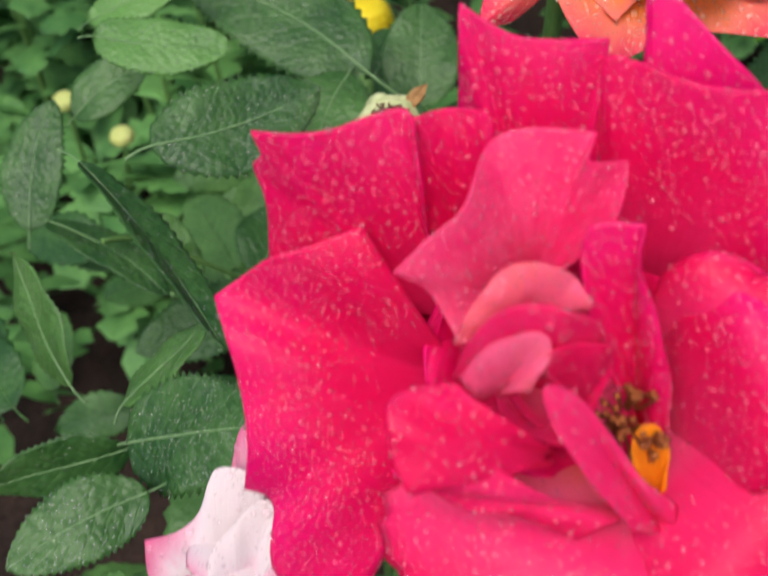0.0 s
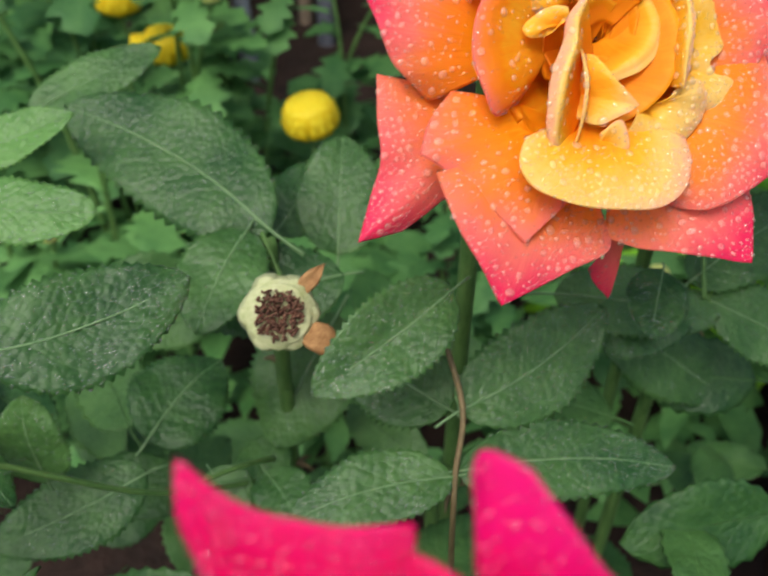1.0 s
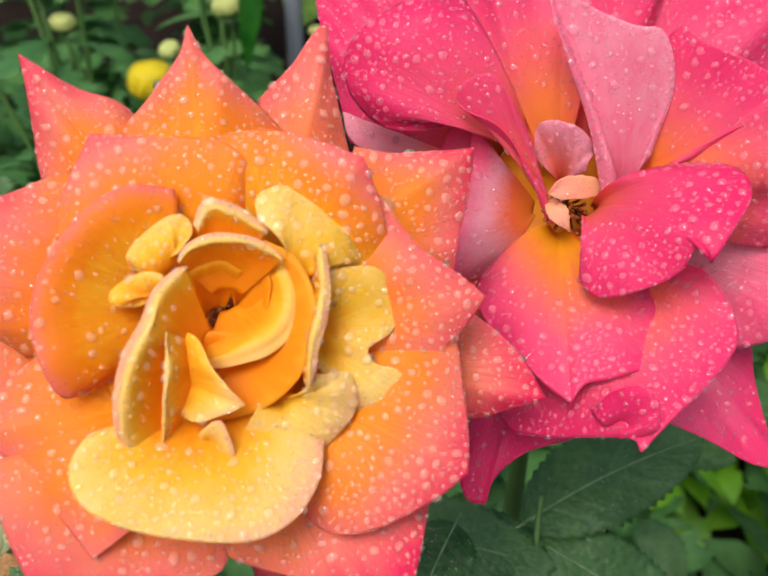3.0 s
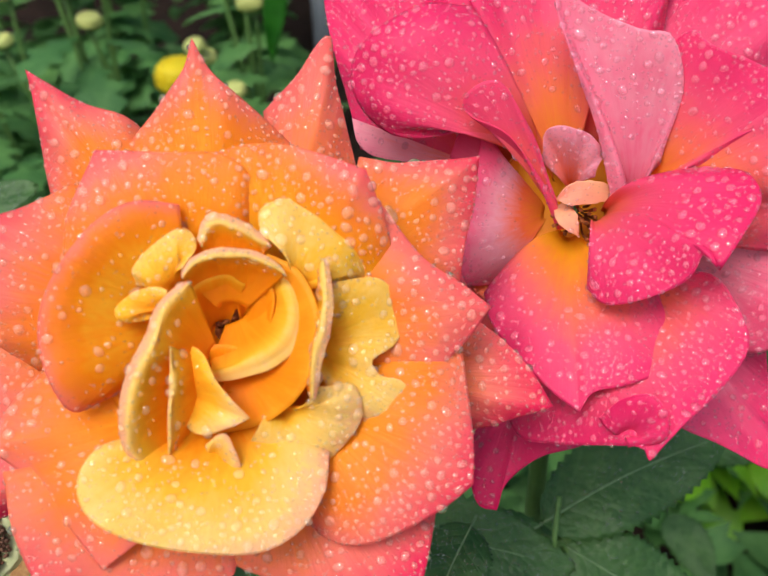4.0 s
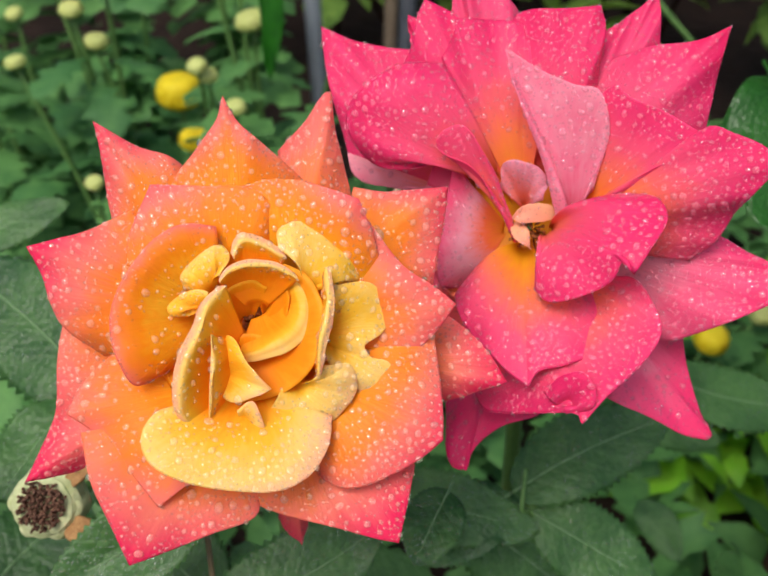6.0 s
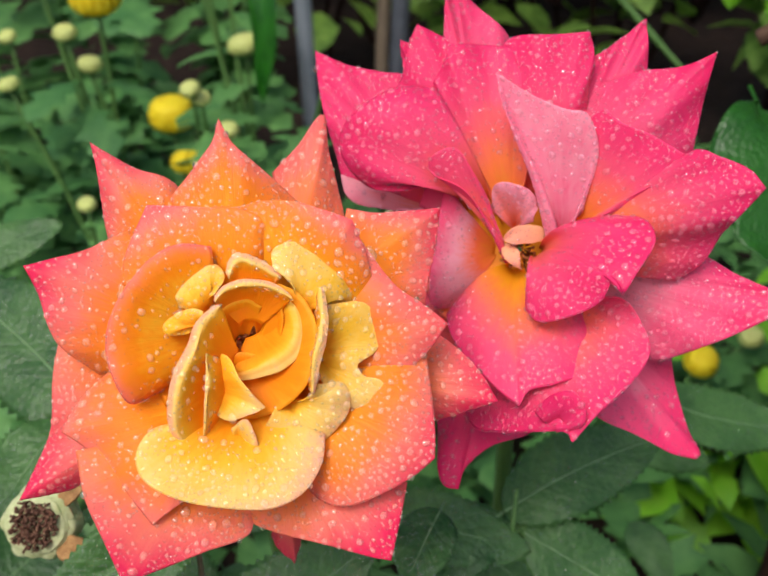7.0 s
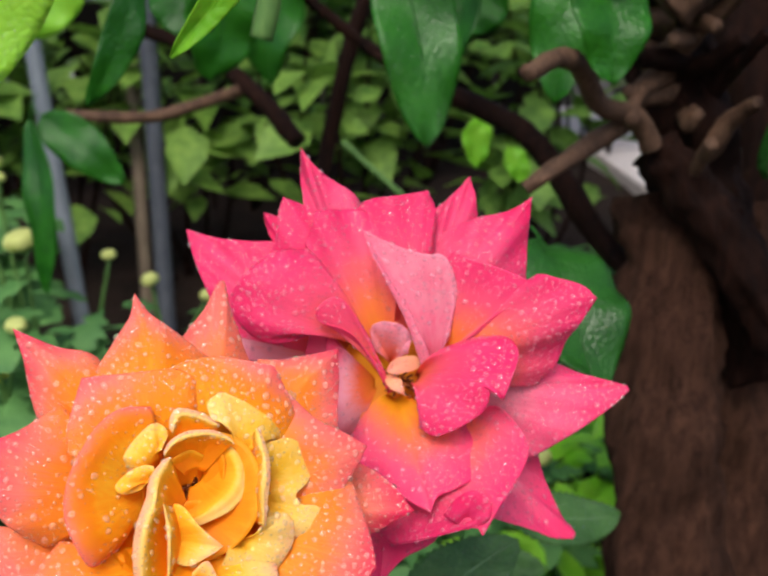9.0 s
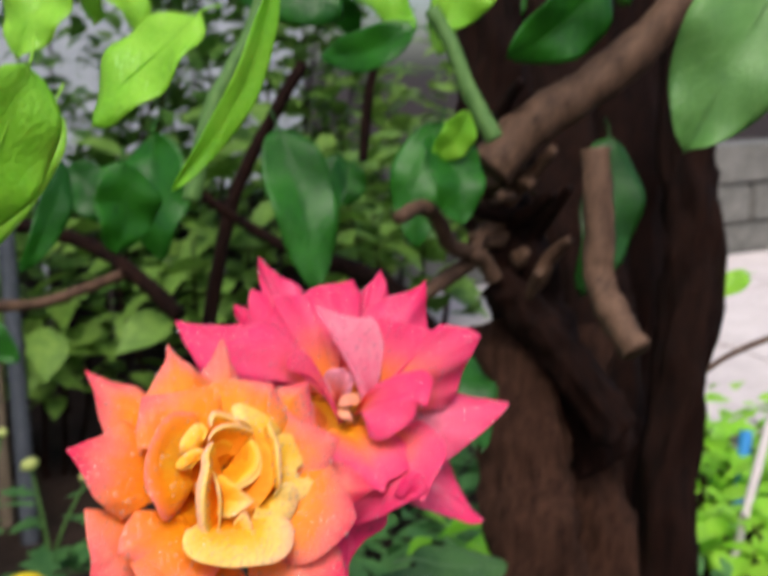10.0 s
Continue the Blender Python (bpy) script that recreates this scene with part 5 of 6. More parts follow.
CANES = [
    [(-0.02, 0.08, -0.03), (-0.035, 0.07, 0.25), (-0.040, 0.050, 0.42), (-0.038, 0.010, 0.478)],
    [(0.03, 0.12, -0.03), (0.05, 0.115, 0.30), (0.052, 0.095, 0.45), (0.050, 0.070, 0.487)],
    [(-0.10, 0.09, -0.03), (-0.095, 0.10, 0.30), (-0.090, 0.085, 0.44), (-0.088, 0.078, 0.515)],
    [(-0.13, 0.02, -0.03), (-0.13, 0.01, 0.28), (-0.13, -0.03, 0.42), (-0.128, -0.06, 0.47)],
]
cane_rng = np.random.RandomState(4)
for pts in CANES:
    stem_part("cane", pts, [0.0036, 0.0032, 0.0027, 0.0022], M_STEM, rose_bush, "", 10)
    for k in range(6):
        t = cane_rng.uniform(0.3, 2.9)
        i = int(t)
        p = np.array(pts[i]) * (1 - t + i) + np.array(pts[i + 1]) * (t - i)
        a = cane_rng.uniform(0, 6.28)
        thorn(rose_bush, p + np.array([math.cos(a), math.sin(a), 0]) * 0.003, (math.cos(a), math.sin(a), -0.2), 0.006)
RACHIS = [
    [(-0.041, 0.030, 0.52), (-0.036, 0.012, 0.506), (-0.039, -0.001, 0.495), (-0.040, -0.006, 0.480), (-0.038, 0.010, 0.42)],
    [(0.048, 0.075, 0.50), (0.047, 0.066, 0.492), (0.050, 0.069, 0.487), (0.056, 0.064, 0.478)],
    [(-0.085, 0.085, 0.50), (-0.090, 0.078, 0.517), (-0.080, 0.060, 0.50), (-0.060, 0.045, 0.47)],
    [(-0.16, -0.02, 0.53), (-0.15, -0.01, 0.52), (-0.12, 0.01, 0.48), (-0.092, 0.045, 0.44)],
    [(-0.14, -0.075, 0.52), (-0.13, -0.072, 0.50), (-0.125, -0.070, 0.46)],
    [(-0.112, 0.02, 0.47), (-0.10, 0.03, 0.465), (-0.092, 0.045, 0.45)],
]
for k, pts in enumerate(RACHIS):
    stem_part("leaf_stalk", pts, [0.0008] * (len(pts) - 1) + [0.0011], M_BROWN_STEM if k < 1 else M_STEM, rose_bush, "", 7)

# ---- rose blooms ----
orange_rose = Rose("rose", "open orange and yellow rose with coral tips, beaded with water", M_ORANGE, *rose_frame((-0.0120, 0.0018, 0.6104), (0.9742, 0.1993, -0.1063), (0.2221, -0.7592, 0.6119)), 11, None, 1.0, 2.0)
blade(orange_rose, [(-28.8, 19.9, -22.0), (-30.5, 27.9, -20.0), (-31.5, 36.7, -18.0), (-33.0, 43.2, -17.0, 1), (-23.8, 38.2, -18.0), (-15.6, 35.4, -19.0), (-8.1, 26.5, -22.0)], (-6.8, 9.6, -20.0), 2.0, 0.30, 0.68, 1.0, 9.0)
blade(orange_rose, [(-16.9, 31.3, -17.0), (-11.3, 38.7, -15.0), (-8.0, 43.1, -13.5), (-6.5, 48.2, -13.0, 1), (-3.0, 42.6, -14.0), (3.2, 37.8, -16.0), (10.5, 32.0, -18.0)], (-2.7, 9.6, -18.0), 3.0, 0.22, 0.60, 0.86, 9.0)
blade(orange_rose, [(4.8, 38.9, -22.0), (10.6, 44.8, -21.0), (14.7, 50.9, -20.0), (16.3, 51.4, -20.0, 1), (17.5, 42.8, -21.0), (20.8, 31.8, -22.0), (21.5, 26.2, -24.0)], (8.6, 13.9, -20.0), 2.0, 0.55, 0.72, 0.82, 8.0)
blade(orange_rose, [(20.7, 30.2, -15.0), (26.9, 29.3, -15.0), (34.2, 30.0, -15.0), (40.6, 30.5, -14.0, 1), (39.9, 23.1, -14.0), (38.0, 13.8, -14.0), (37.8, 9.7, -16.0)], (14.7, 9.7, -18.0), 3.0, 0.28, 0.72, 0.94, 11.0)
blade(orange_rose, [(39.7, 4.0, -16.0), (44.7, 0.3, -15.0), (49.3, -4.8, -14.0), (52.9, -10.8, -13.0, 1), (47.6, -12.6, -14.0), (41.7, -14.7, -16.0), (35.9, -16.4, -19.0)], (21.5, -5.0, -23.0), 3.0, 0.45, 0.80, 1.04, 10.0)
blade(orange_rose, [(-39.3, 1.4, -22.0), (-40.2, -6.7, -22.0), (-40.3, -15.8, -22.0), (-43.3, -23.8, -22.0), (-46.2, -30.9, -21.0, 1), (-40.4, -30.0, -23.0), (-34.8, -28.7, -24.0), (-25.2, -21.5, -26.0)], (-9.8, -6.9, -23.0), 2.0, 0.50, 0.74, 1.08, 13.0)
blade(orange_rose, [(32.8, -27.1, -10.0), (31.0, -34.1, -8.0), (28.8, -42.0, -6.0, 1), (23.9, -40.9, -6.0), (16.3, -39.0, -8.0), (6.6, -36.8, -10.0), (-0.2, -34.5, -12.0)], (6.7, -16.2, -20.0), 4.0, 0.50, 0.66, 1.06, 7.0)
blade(orange_rose, [(-33.1, -19.6, -9.0), (-31.0, -28.9, -8.0), (-27.0, -37.2, -7.0), (-23.3, -44.8, -6.0, 1), (-17.8, -43.0, -7.0), (-8.6, -39.8, -8.0), (0.8, -36.6, -10.0), (0.7, -30.5, -14.0)], (-4.5, -15.0, -20.0), 4.0, 0.42, 0.66, 1.05, 13.0, side=-0.9)
blade(orange_rose, [(-24.5, 24.9, -16.0), (-33.6, 20.1, -13.0), (-38.6, 18.5, -12.0), (-44.3, 16.7, -11.0, 1), (-41.5, 11.0, -12.0), (-39.4, 4.2, -14.0), (-37.0, 0.3, -15.0), (-30.2, -5.2, -18.0)], (-9.6, 3.4, -18.0), 3.0, 0.38, 0.52, 1.04, 6.0)
blade(orange_rose, [(21.1, 25.3, -9.0), (24.4, 20.1, -7.0), (29.6, 13.1, -5.0), (35.4, 9.1, -4.0), (40.0, 5.4, -3.0, 1), (36.4, 0.3, -4.0), (31.7, -4.6, -6.0), (27.2, -8.1, -9.0), (20.7, -10.8, -14.0)], (12.6, 1.4, -15.0), 4.0, 0.42, 0.70, 0.80, 12.0, big=1.25)
blade(orange_rose, [(36.1, 0.3, -8.0), (36.7, -6.5, -5.0), (37.0, -15.1, -2.0), (36.8, -21.3, -1.0, 1), (33.0, -24.6, -2.0), (27.4, -27.9, -3.0), (19.9, -30.9, -5.0), (14.3, -29.8, -8.0), (11.5, -26.5, -12.0)], (10.6, -8.8, -15.0), 5.0, 0.36, 0.68, 1.0, 13.0)
blade(orange_rose, [(-27.5, -4.1, -13.0), (-32.9, -9.8, -12.0), (-36.0, -16.1, -10.0, 1), (-30.8, -19.6, -9.0), (-24.5, -26.1, -7.0), (-18.1, -33.8, -6.0, 1), (-13.2, -29.7, -5.0), (-8.6, -26.2, -6.0), (-6.1, -20.1, -10.0)], (-5.3, -10.6, -14.0), 3.5, 0.38, 0.58, 0.76, 5.0)
blade(orange_rose, [(-24.7, 12.8, -8.0), (-24.3, 18.6, -8.0), (-20.3, 28.9, -8.0, 1), (-15.9, 28.7, -7.0), (-9.1, 28.3, -5.0), (-1.5, 28.1, -4.0), (2.8, 25.3, -4.0), (4.3, 19.8, -7.0), (2.4, 15.2, -11.0)], (-4.5, 5.3, -13.0), 4.0, 0.32, 0.54, 0.88, 6.0)
blade(orange_rose, [(-2.5, 28.4, -6.0), (2.2, 29.6, -4.0), (8.0, 29.6, -3.0), (13.7, 28.1, -2.0), (20.3, 25.8, -1.0, 1), (23.0, 19.7, -3.0), (25.3, 13.1, -6.0), (27.2, 7.3, -9.0)], (8.4, 7.4, -13.0), 4.0, 0.22, 0.54, 0.90, 12.0, big=1.2)
blade(orange_rose, [(-7.0, 19.9, -2.0), (-13.3, 20.0, 0.0), (-18.6, 16.8, 1.0), (-23.0, 11.3, 1.0), (-26.0, 4.9, 0.0), (-26.4, -1.1, -1.0), (-24.5, -7.1, -2.0), (-21.7, -10.7, -4.0), (-17.4, -9.2, -8.0)], (-6.3, 4.3, -11.0), 1.0, 0.33, 0.74, 0.74, 3.0, lip=1.2, grade=5.0)
blade(orange_rose, [(-13.1, -13.6, -4.5), (-18.3, -15.3, -1.5), (-20.7, -19.9, 0.0), (-18.7, -24.6, 1.5), (-12.5, -27.6, 3.0), (-3.6, -29.3, 3.5), (4.9, -29.6, 3.0), (10.9, -26.9, 1.5), (14.5, -21.8, -1.0), (15.4, -16.5, -4.5)], (-1.3, -10.4, -9.0), 2.0, 0.46, 0.18, 0.13, 14.0, sides=-0.19, grade=0.9)
blade(orange_rose, [(3.5, -15.0, -5.0), (7.3, -16.9, -5.0), (14.1, -18.5, -6.0), (18.9, -14.2, -5.0), (20.3, -10.3, -4.0), (18.7, -6.4, -3.0), (13.7, -7.0, -1.0)], (6.4, -9.5, -9.0), 4.0, 0.32, 0.14, 0.12, 10.0, ruf=2.2, grade=0.8)
blade(orange_rose, [(15.2, 9.0, -3.0), (23.1, 9.4, -4.0), (26.6, 4.2, -5.0), (25.5, -0.2, -5.0), (21.8, -2.8, -4.0), (23.2, -5.1, -5.0), (26.2, -5.7, -5.0), (27.5, -7.9, -5.0), (26.3, -11.0, -6.0), (21.9, -11.9, -6.0), (15.4, -9.5, -5.0)], (11.3, -0.7, -9.0), 3.0, 0.36, 0.15, 0.08, 8.0, ruf=2.2, grade=0.8)
inner_petal(orange_rose, [(13.5, 12.0, 1.0), (13.7, 7.8, 2.0), (13.3, 2.6, 3.0), (12.2, -2.0, 3.0), (12.1, -8.3, 1.0)], (9.4, 0.3, -11.0), 0.8, 1.9, 0.4, 0.42, 0.20, 0.08, 10.0, ends=.3, ruf=1.4)
blade(orange_rose, [(5.0, 15.9, -1.0), (5.1, 19.9, -2.0), (9.9, 21.4, -3.0), (15.8, 18.2, -4.0), (20.0, 13.0, -5.0), (20.5, 9.9, -6.0), (14.8, 8.5, -3.0)], (9.2, 6.7, -7.0), 5.0, 0.30, 0.18, 0.16, 13.0, big=1.15, ruf=1.6, grade=0.8)
inner_petal(orange_rose, [(-3.7, 13.9, -1.0), (-2.3, 16.7, 0.0), (0.9, 16.4, 0.0), (6.1, 14.0, -1.0)], (0.5, 5.1, -4.5), 0.9, 1.9, 0.5, 0.44, 0.18, 0.06, 9.0)
inner_petal(orange_rose, [(-6.3, 9.1, 1.0), (-4.0, 11.2, 2.5), (-0.4, 12.1, 2.5), (4.2, 11.8, 2.0), (8.4, 9.7, 1.0)], (0.5, 3.2, -5.5), 0.9, 1.5, 0.4, 0.44, 0.20, 0.06, 8.0)
blade(orange_rose, [(-13.4, 8.4, -5.0), (-14.0, 10.7, -4.0), (-11.2, 14.0, -3.0), (-7.1, 16.7, -3.0), (-4.9, 14.4, -2.0), (-6.4, 10.6, -1.0)], (-6.2, 7.1, -7.0), 4.0, 0.40, 0.19, 0.15, 10.0, ruf=2.0)
blade(orange_rose, [(-9.1, 5.0, -1.0), (-12.0, 3.1, -3.0), (-15.2, 2.9, -3.0), (-16.3, 4.5, -3.0), (-13.8, 6.7, -2.0), (-10.7, 8.0, -1.0), (-8.6, 7.3, 0.0)], (-6.1, 5.1, -6.0), 3.0, 0.40, 0.20, 0.16, 8.0, ruf=2.0)
inner_petal(orange_rose, [(-5.0, 8.5, 1.0), (-8.0, 4.9, 3.0), (-9.2, 0.3, 4.0), (-11.3, -4.2, 4.0), (-12.7, -9.6, 3.0), (-12.7, -15.3, 0.0), (-10.0, -18.7, -4.0)], (-0.4, -4.0, -5.5), 0.5, 2.4, 0.8, 0.42, 0.20, 0.06, 7.0, ends=.5, ruf=1.2)
inner_petal(orange_rose, [(-7.7, -0.6, 2.0), (-7.2, -5.2, 2.5), (-7.4, -9.7, 2.0), (-7.7, -14.5, -1.0), (-8.2, -18.9, -5.0)], (-0.4, -4.0, -5.5), 0.5, 0.7, 0.5, 0.40, 0.16, 0.10, 4.0)
inner_petal(orange_rose, [(-12.2, -9.9, -2.0), (-10.9, -14.6, -3.0), (-5.9, -18.1, -5.0), (-1.2, -17.7, -5.0)], (-2.3, -8.5, -11.0), 0.5, 0.0, 0.0, 0.4, 0.3, 0.28, 0.0)
blade(orange_rose, [(-5.9, -0.6, -2.0), (-3.8, -1.7, 0.0), (-0.3, -6.9, 1.0), (3.3, -11.0, 1.0, 1), (0.7, -12.3, 0.0), (-3.9, -13.5, -2.0), (-7.3, -11.5, -4.0)], (-8.4, -6.4, -7.0), 1.0, 0.36, 0.18, 0.08, 3.0, ruf=2.0)
inner_petal(orange_rose, [(-4.3, -14.3, -7.0), (2.6, -13.2, -5.0), (7.7, -10.7, -3.0), (11.4, -6.7, -1.0), (13.1, -0.6, 0.0), (13.1, 5.0, 0.0), (10.5, 10.3, -1.0), (5.7, 13.0, -2.0)], (1.0, -2.6, -8.0), 0.35, 0.0, 0.0, 0.42, 0.34, 0.3, 0.0)
inner_petal(orange_rose, [(5.0, 11.6, -4.0), (7.7, 8.9, -2.5), (8.8, 4.6, -2.0), (7.2, 0.3, -2.5), (2.5, -2.7, -3.5), (-3.0, -4.6, -5.0)], (0.5, 5.2, -8.0), 0.5, 3.3, 0.15, 0.40, 0.24, 0.12, 0.0, ends=.4)
inner_petal(orange_rose, [(-7.8, -0.6, -6.0), (-6.6, 4.6, -3.0), (-4.5, 8.2, -2.0), (-0.4, 9.8, -2.0), (2.6, 8.5, -3.0)], (-0.9, 0.3, -10.0), 0.4, 0.0, 0.0, 0.44, 0.33, 0.3, 0.0)
inner_petal(orange_rose, [(1.0, 6.6, -5.0), (2.4, 9.3, -4.0), (5.0, 9.8, -3.0), (6.8, 6.5, -3.0), (5.9, 0.3, -5.0)], (2.5, 0.3, -10.0), 0.4, 0.0, 0.0, 0.44, 0.38, 0.3, 0.0)
blade(orange_rose, [(-5.1, -2.2, -6.0), (-2.3, -0.6, -5.0), (1.5, -0.9, -5.0), (3.6, -3.0, -6.0)], (-0.7, -5.5, -8.0), 0.5, 0.36, 0.36, 0.34, 0.0)
blade(orange_rose, [(-3.0, -15.2, -3.0), (-0.7, -13.4, 0.0), (0.7, -14.5, 0.0), (2.1, -18.4, -2.0), (1.2, -20.1, -5.0)], (-2.2, -17.9, -7.0), 1.0, 0.28, 0.12, 0.08, 5.0)
blade(orange_rose, [(5.5, -40.8, -30.0), (7.1, -44.0, -31.0), (11.0, -48.1, -32.0, 1), (12.3, -43.3, -32.0), (12.7, -39.8, -31.0)], (8.3, -31.3, -18.0), 1.0, 0.7, 0.9, 1.0, 2.0)
fill_ring(orange_rose, (0, 0, 0), 7, 18, -9, 12, 0.38, 0.36, 0.3, 0.1, -20)
fill_ring(orange_rose, (0.8, 1.9, 0), 7, 10, -8, 8, 0.42, 0.36, 0.2, 0.1, -14)
stem_part("receptacle", [orange_rose.world(q) for q in ((0.8, 1.9, -24), (0.8, 1.9, -16), (0.8, 1.9, -12.5))], [0.004, 0.004, 0.003], M_STAMEN, orange_rose.ob, "dark red heart")
stamens(orange_rose, (0.3, 1.9, -13), 16, 2.2, 4, "dark red stamens deep in the bloom")
rose_calyx(orange_rose, (0, 0, -25), (-0.035, 0.10, -0.03))
orange_rose.drops.finish(orange_rose.ob)

pink_rose = Rose("rose", "wide open hot pink rose with orange heart, beaded with water", M_PINK, *rose_frame((0.0419, 0.0577, 0.6007), (0.9979, -0.0299, 0.0568), (-0.0555, -0.8463, 0.5298)), 12, None, 2.0, 1.0, 0.9)
blade(pink_rose, [(-18.9, 51.2, -6.0), (-18.6, 61.7, -5.0), (-17.6, 68.8, -4.0, 1), (-13.5, 61.8, -4.0), (-3.2, 52.1, -5.0), (-1.5, 45.7, -8.0)], (-6.4, 11.9, -10.0), 2.0, 0.32, 0.50, 0.80, 6.0, mat=M_PALE)
blade(pink_rose, [(17.8, 46.0, -4.0), (22.7, 48.9, -2.0), (27.8, 52.9, 0.0), (29.6, 53.8, 0.0, 1), (29.8, 41.5, -3.0), (27.8, 34.0, -6.0)], (7.3, 9.8, -9.0), 2.0, 0.34, 0.66, 0.84, 6.0, mat=M_PALE)
blade(pink_rose, [(-27.7, 43.5, -12.0), (-30.5, 48.9, -11.0), (-30.1, 52.7, -10.0, 1), (-25.8, 50.8, -12.0)], (-14.6, 18.7, -12.0), 1.0, 0.6, 0.8, 0.9, 3.0)
blade(pink_rose, [(-44.5, 12.6, -10.0), (-48.3, 28.7, -9.0), (-51.6, 41.5, -11.0), (-53.1, 51.3, -13.0, 1), (-44.3, 46.8, -10.0), (-35.2, 44.5, -8.0), (-27.6, 42.4, -6.0), (-21.3, 33.6, -4.0)], (-11.9, 3.8, -8.0), 3.0, 0.34, 0.80, 0.96, 8.0)
blade(pink_rose, [(-44.3, 18.3, -3.0), (-43.1, 13.2, -3.0), (-38.4, 10.3, -4.0), (-26.2, 9.6, -5.0), (-20.8, 11.6, -5.0)], (-11.8, 6.2, -7.0), 1.0, 0.20, 0.36, 0.36, 1.0, mat=M_PALE)
blade(pink_rose, [(16.7, 38.4, -3.0), (25.8, 40.5, 1.0), (37.4, 41.6, 4.0), (44.3, 44.5, 6.0, 1), (42.1, 35.3, 5.0), (40.5, 24.6, 3.0), (40.3, 19.9, 0.0)], (9.6, 8.4, -5.0), 4.0, 0.34, 0.58, 0.92, 8.0, mat=M_PALE)
blade(pink_rose, [(36.4, -25.6, -4.0), (37.6, -33.9, -4.0), (40.8, -44.6, -5.0), (43.8, -49.6, -5.0), (42.4, -51.3, -5.0, 1), (36.7, -49.9, -4.0), (27.3, -45.0, -2.0), (18.5, -41.0, 0.0), (14.4, -34.9, 0.0)], (7.5, -7.2, -10.0), 3.0, 0.30, 0.52, 0.86, 4.0, mat=M_PALE)
blade(pink_rose, [(32.3, 0.7, 2.0), (41.8, -1.9, 6.0), (48.6, -6.1, 10.0), (58.2, -10.9, 15.0), (59.2, -12.5, 15.0, 1), (52.1, -17.3, 12.0), (42.9, -22.1, 8.0), (33.3, -26.2, 4.0), (28.2, -25.6, 0.0)], (8.1, -3.7, -8.0), 4.0, 0.28, 0.55, 0.90, 10.0, mat=M_PALE)
blade(pink_rose, [(29.8, 10.0, 8.0), (36.8, 19.6, 19.0), (42.3, 18.5, 24.0), (46.8, 15.8, 28.0), (49.3, 11.9, 30.0, 1), (45.8, 7.0, 27.0), (43.4, 3.1, 20.0), (40.1, -3.7, 14.0), (35.4, -7.7, 8.0)], (3.8, -0.5, -5.0), 4.0, 0.0, 0.66, 0.90, 11.0, grade=1.4)
blade(pink_rose, [(-7.0, 41.0, -1.0), (-2.9, 49.6, 0.0), (6.7, 50.0, 2.0), (16.2, 50.7, 2.0, 1), (17.3, 45.4, 2.0), (16.5, 37.9, 0.0), (15.6, 31.4, -2.0)], (2.5, 8.4, -3.0), 4.0, 0.26, 0.80, 0.88, 9.0)
blade(pink_rose, [(-20.5, 39.3, 4.0), (-17.7, 44.9, 4.0), (-17.4, 48.1, 4.0, 1), (-11.4, 48.3, 3.0), (-2.9, 47.4, 2.0), (-0.0, 42.5, 2.0), (5.7, 32.1, 2.0)], (-1.5, 3.1, -4.0), 4.0, 0.03, 0.80, 0.86, 8.0, grade=1.3)
blade(pink_rose, [(-32.5, 35.3, 2.0), (-28.2, 41.4, 3.0), (-26.4, 49.6, 2.0), (-24.6, 53.6, 1.0, 1), (-20.2, 51.3, 2.0), (-16.9, 47.9, 3.0), (-14.8, 38.0, 4.0), (-6.8, 23.2, 2.0)], (-3.9, 3.7, -5.0), 3.0, 0.06, 0.80, 0.90, 8.0)
blade(pink_rose, [(-19.6, 37.5, 8.0), (-28.8, 37.0, 12.0), (-37.3, 31.9, 14.0), (-41.2, 26.5, 14.0), (-40.6, 20.4, 13.0), (-36.4, 15.4, 11.0), (-29.8, 13.6, 9.0), (-20.1, 15.8, 8.0), (-12.8, 17.5, 6.0)], (-5.7, 9.6, -3.0), 7.0, 0.16, 0.82, 0.92, 9.0, lip=1.5, big=1.1)
blade(pink_rose, [(-24.4, 10.2, 0.0), (-21.8, 15.3, 3.0), (-17.6, 16.0, 4.0, 1), (-19.5, 6.0, 2.0), (-21.4, -4.6, 0.0), (-21.3, -14.3, -2.0), (-15.2, -15.6, -5.0)], (-4.5, -0.5, -6.0), 1.5, 0.03, 0.50, 0.82, 3.0, grade=0.9, mat=M_PALE)
blade(pink_rose, [(-24.0, -4.8, -9.0), (-26.0, -14.8, -10.0), (-25.6, -26.1, -11.0), (-21.9, -34.9, -11.0), (-13.0, -39.4, -9.0)], (-4.6, -9.8, -12.0), 1.0, 0.05, 0.55, 0.60, 3.0)
blade(pink_rose, [(15.1, 28.3, 14.0), (18.1, 30.4, 16.0), (21.4, 27.6, 17.0), (28.2, 24.1, 19.0), (35.5, 19.7, 20.0, 1), (33.5, 15.8, 18.0), (27.8, 11.8, 15.0), (21.0, 7.2, 10.0), (15.9, 4.6, 6.0)], (8.3, 1.3, 0.0), 3.0, 0.02, 0.74, 0.88, 7.0, grade=1.2)
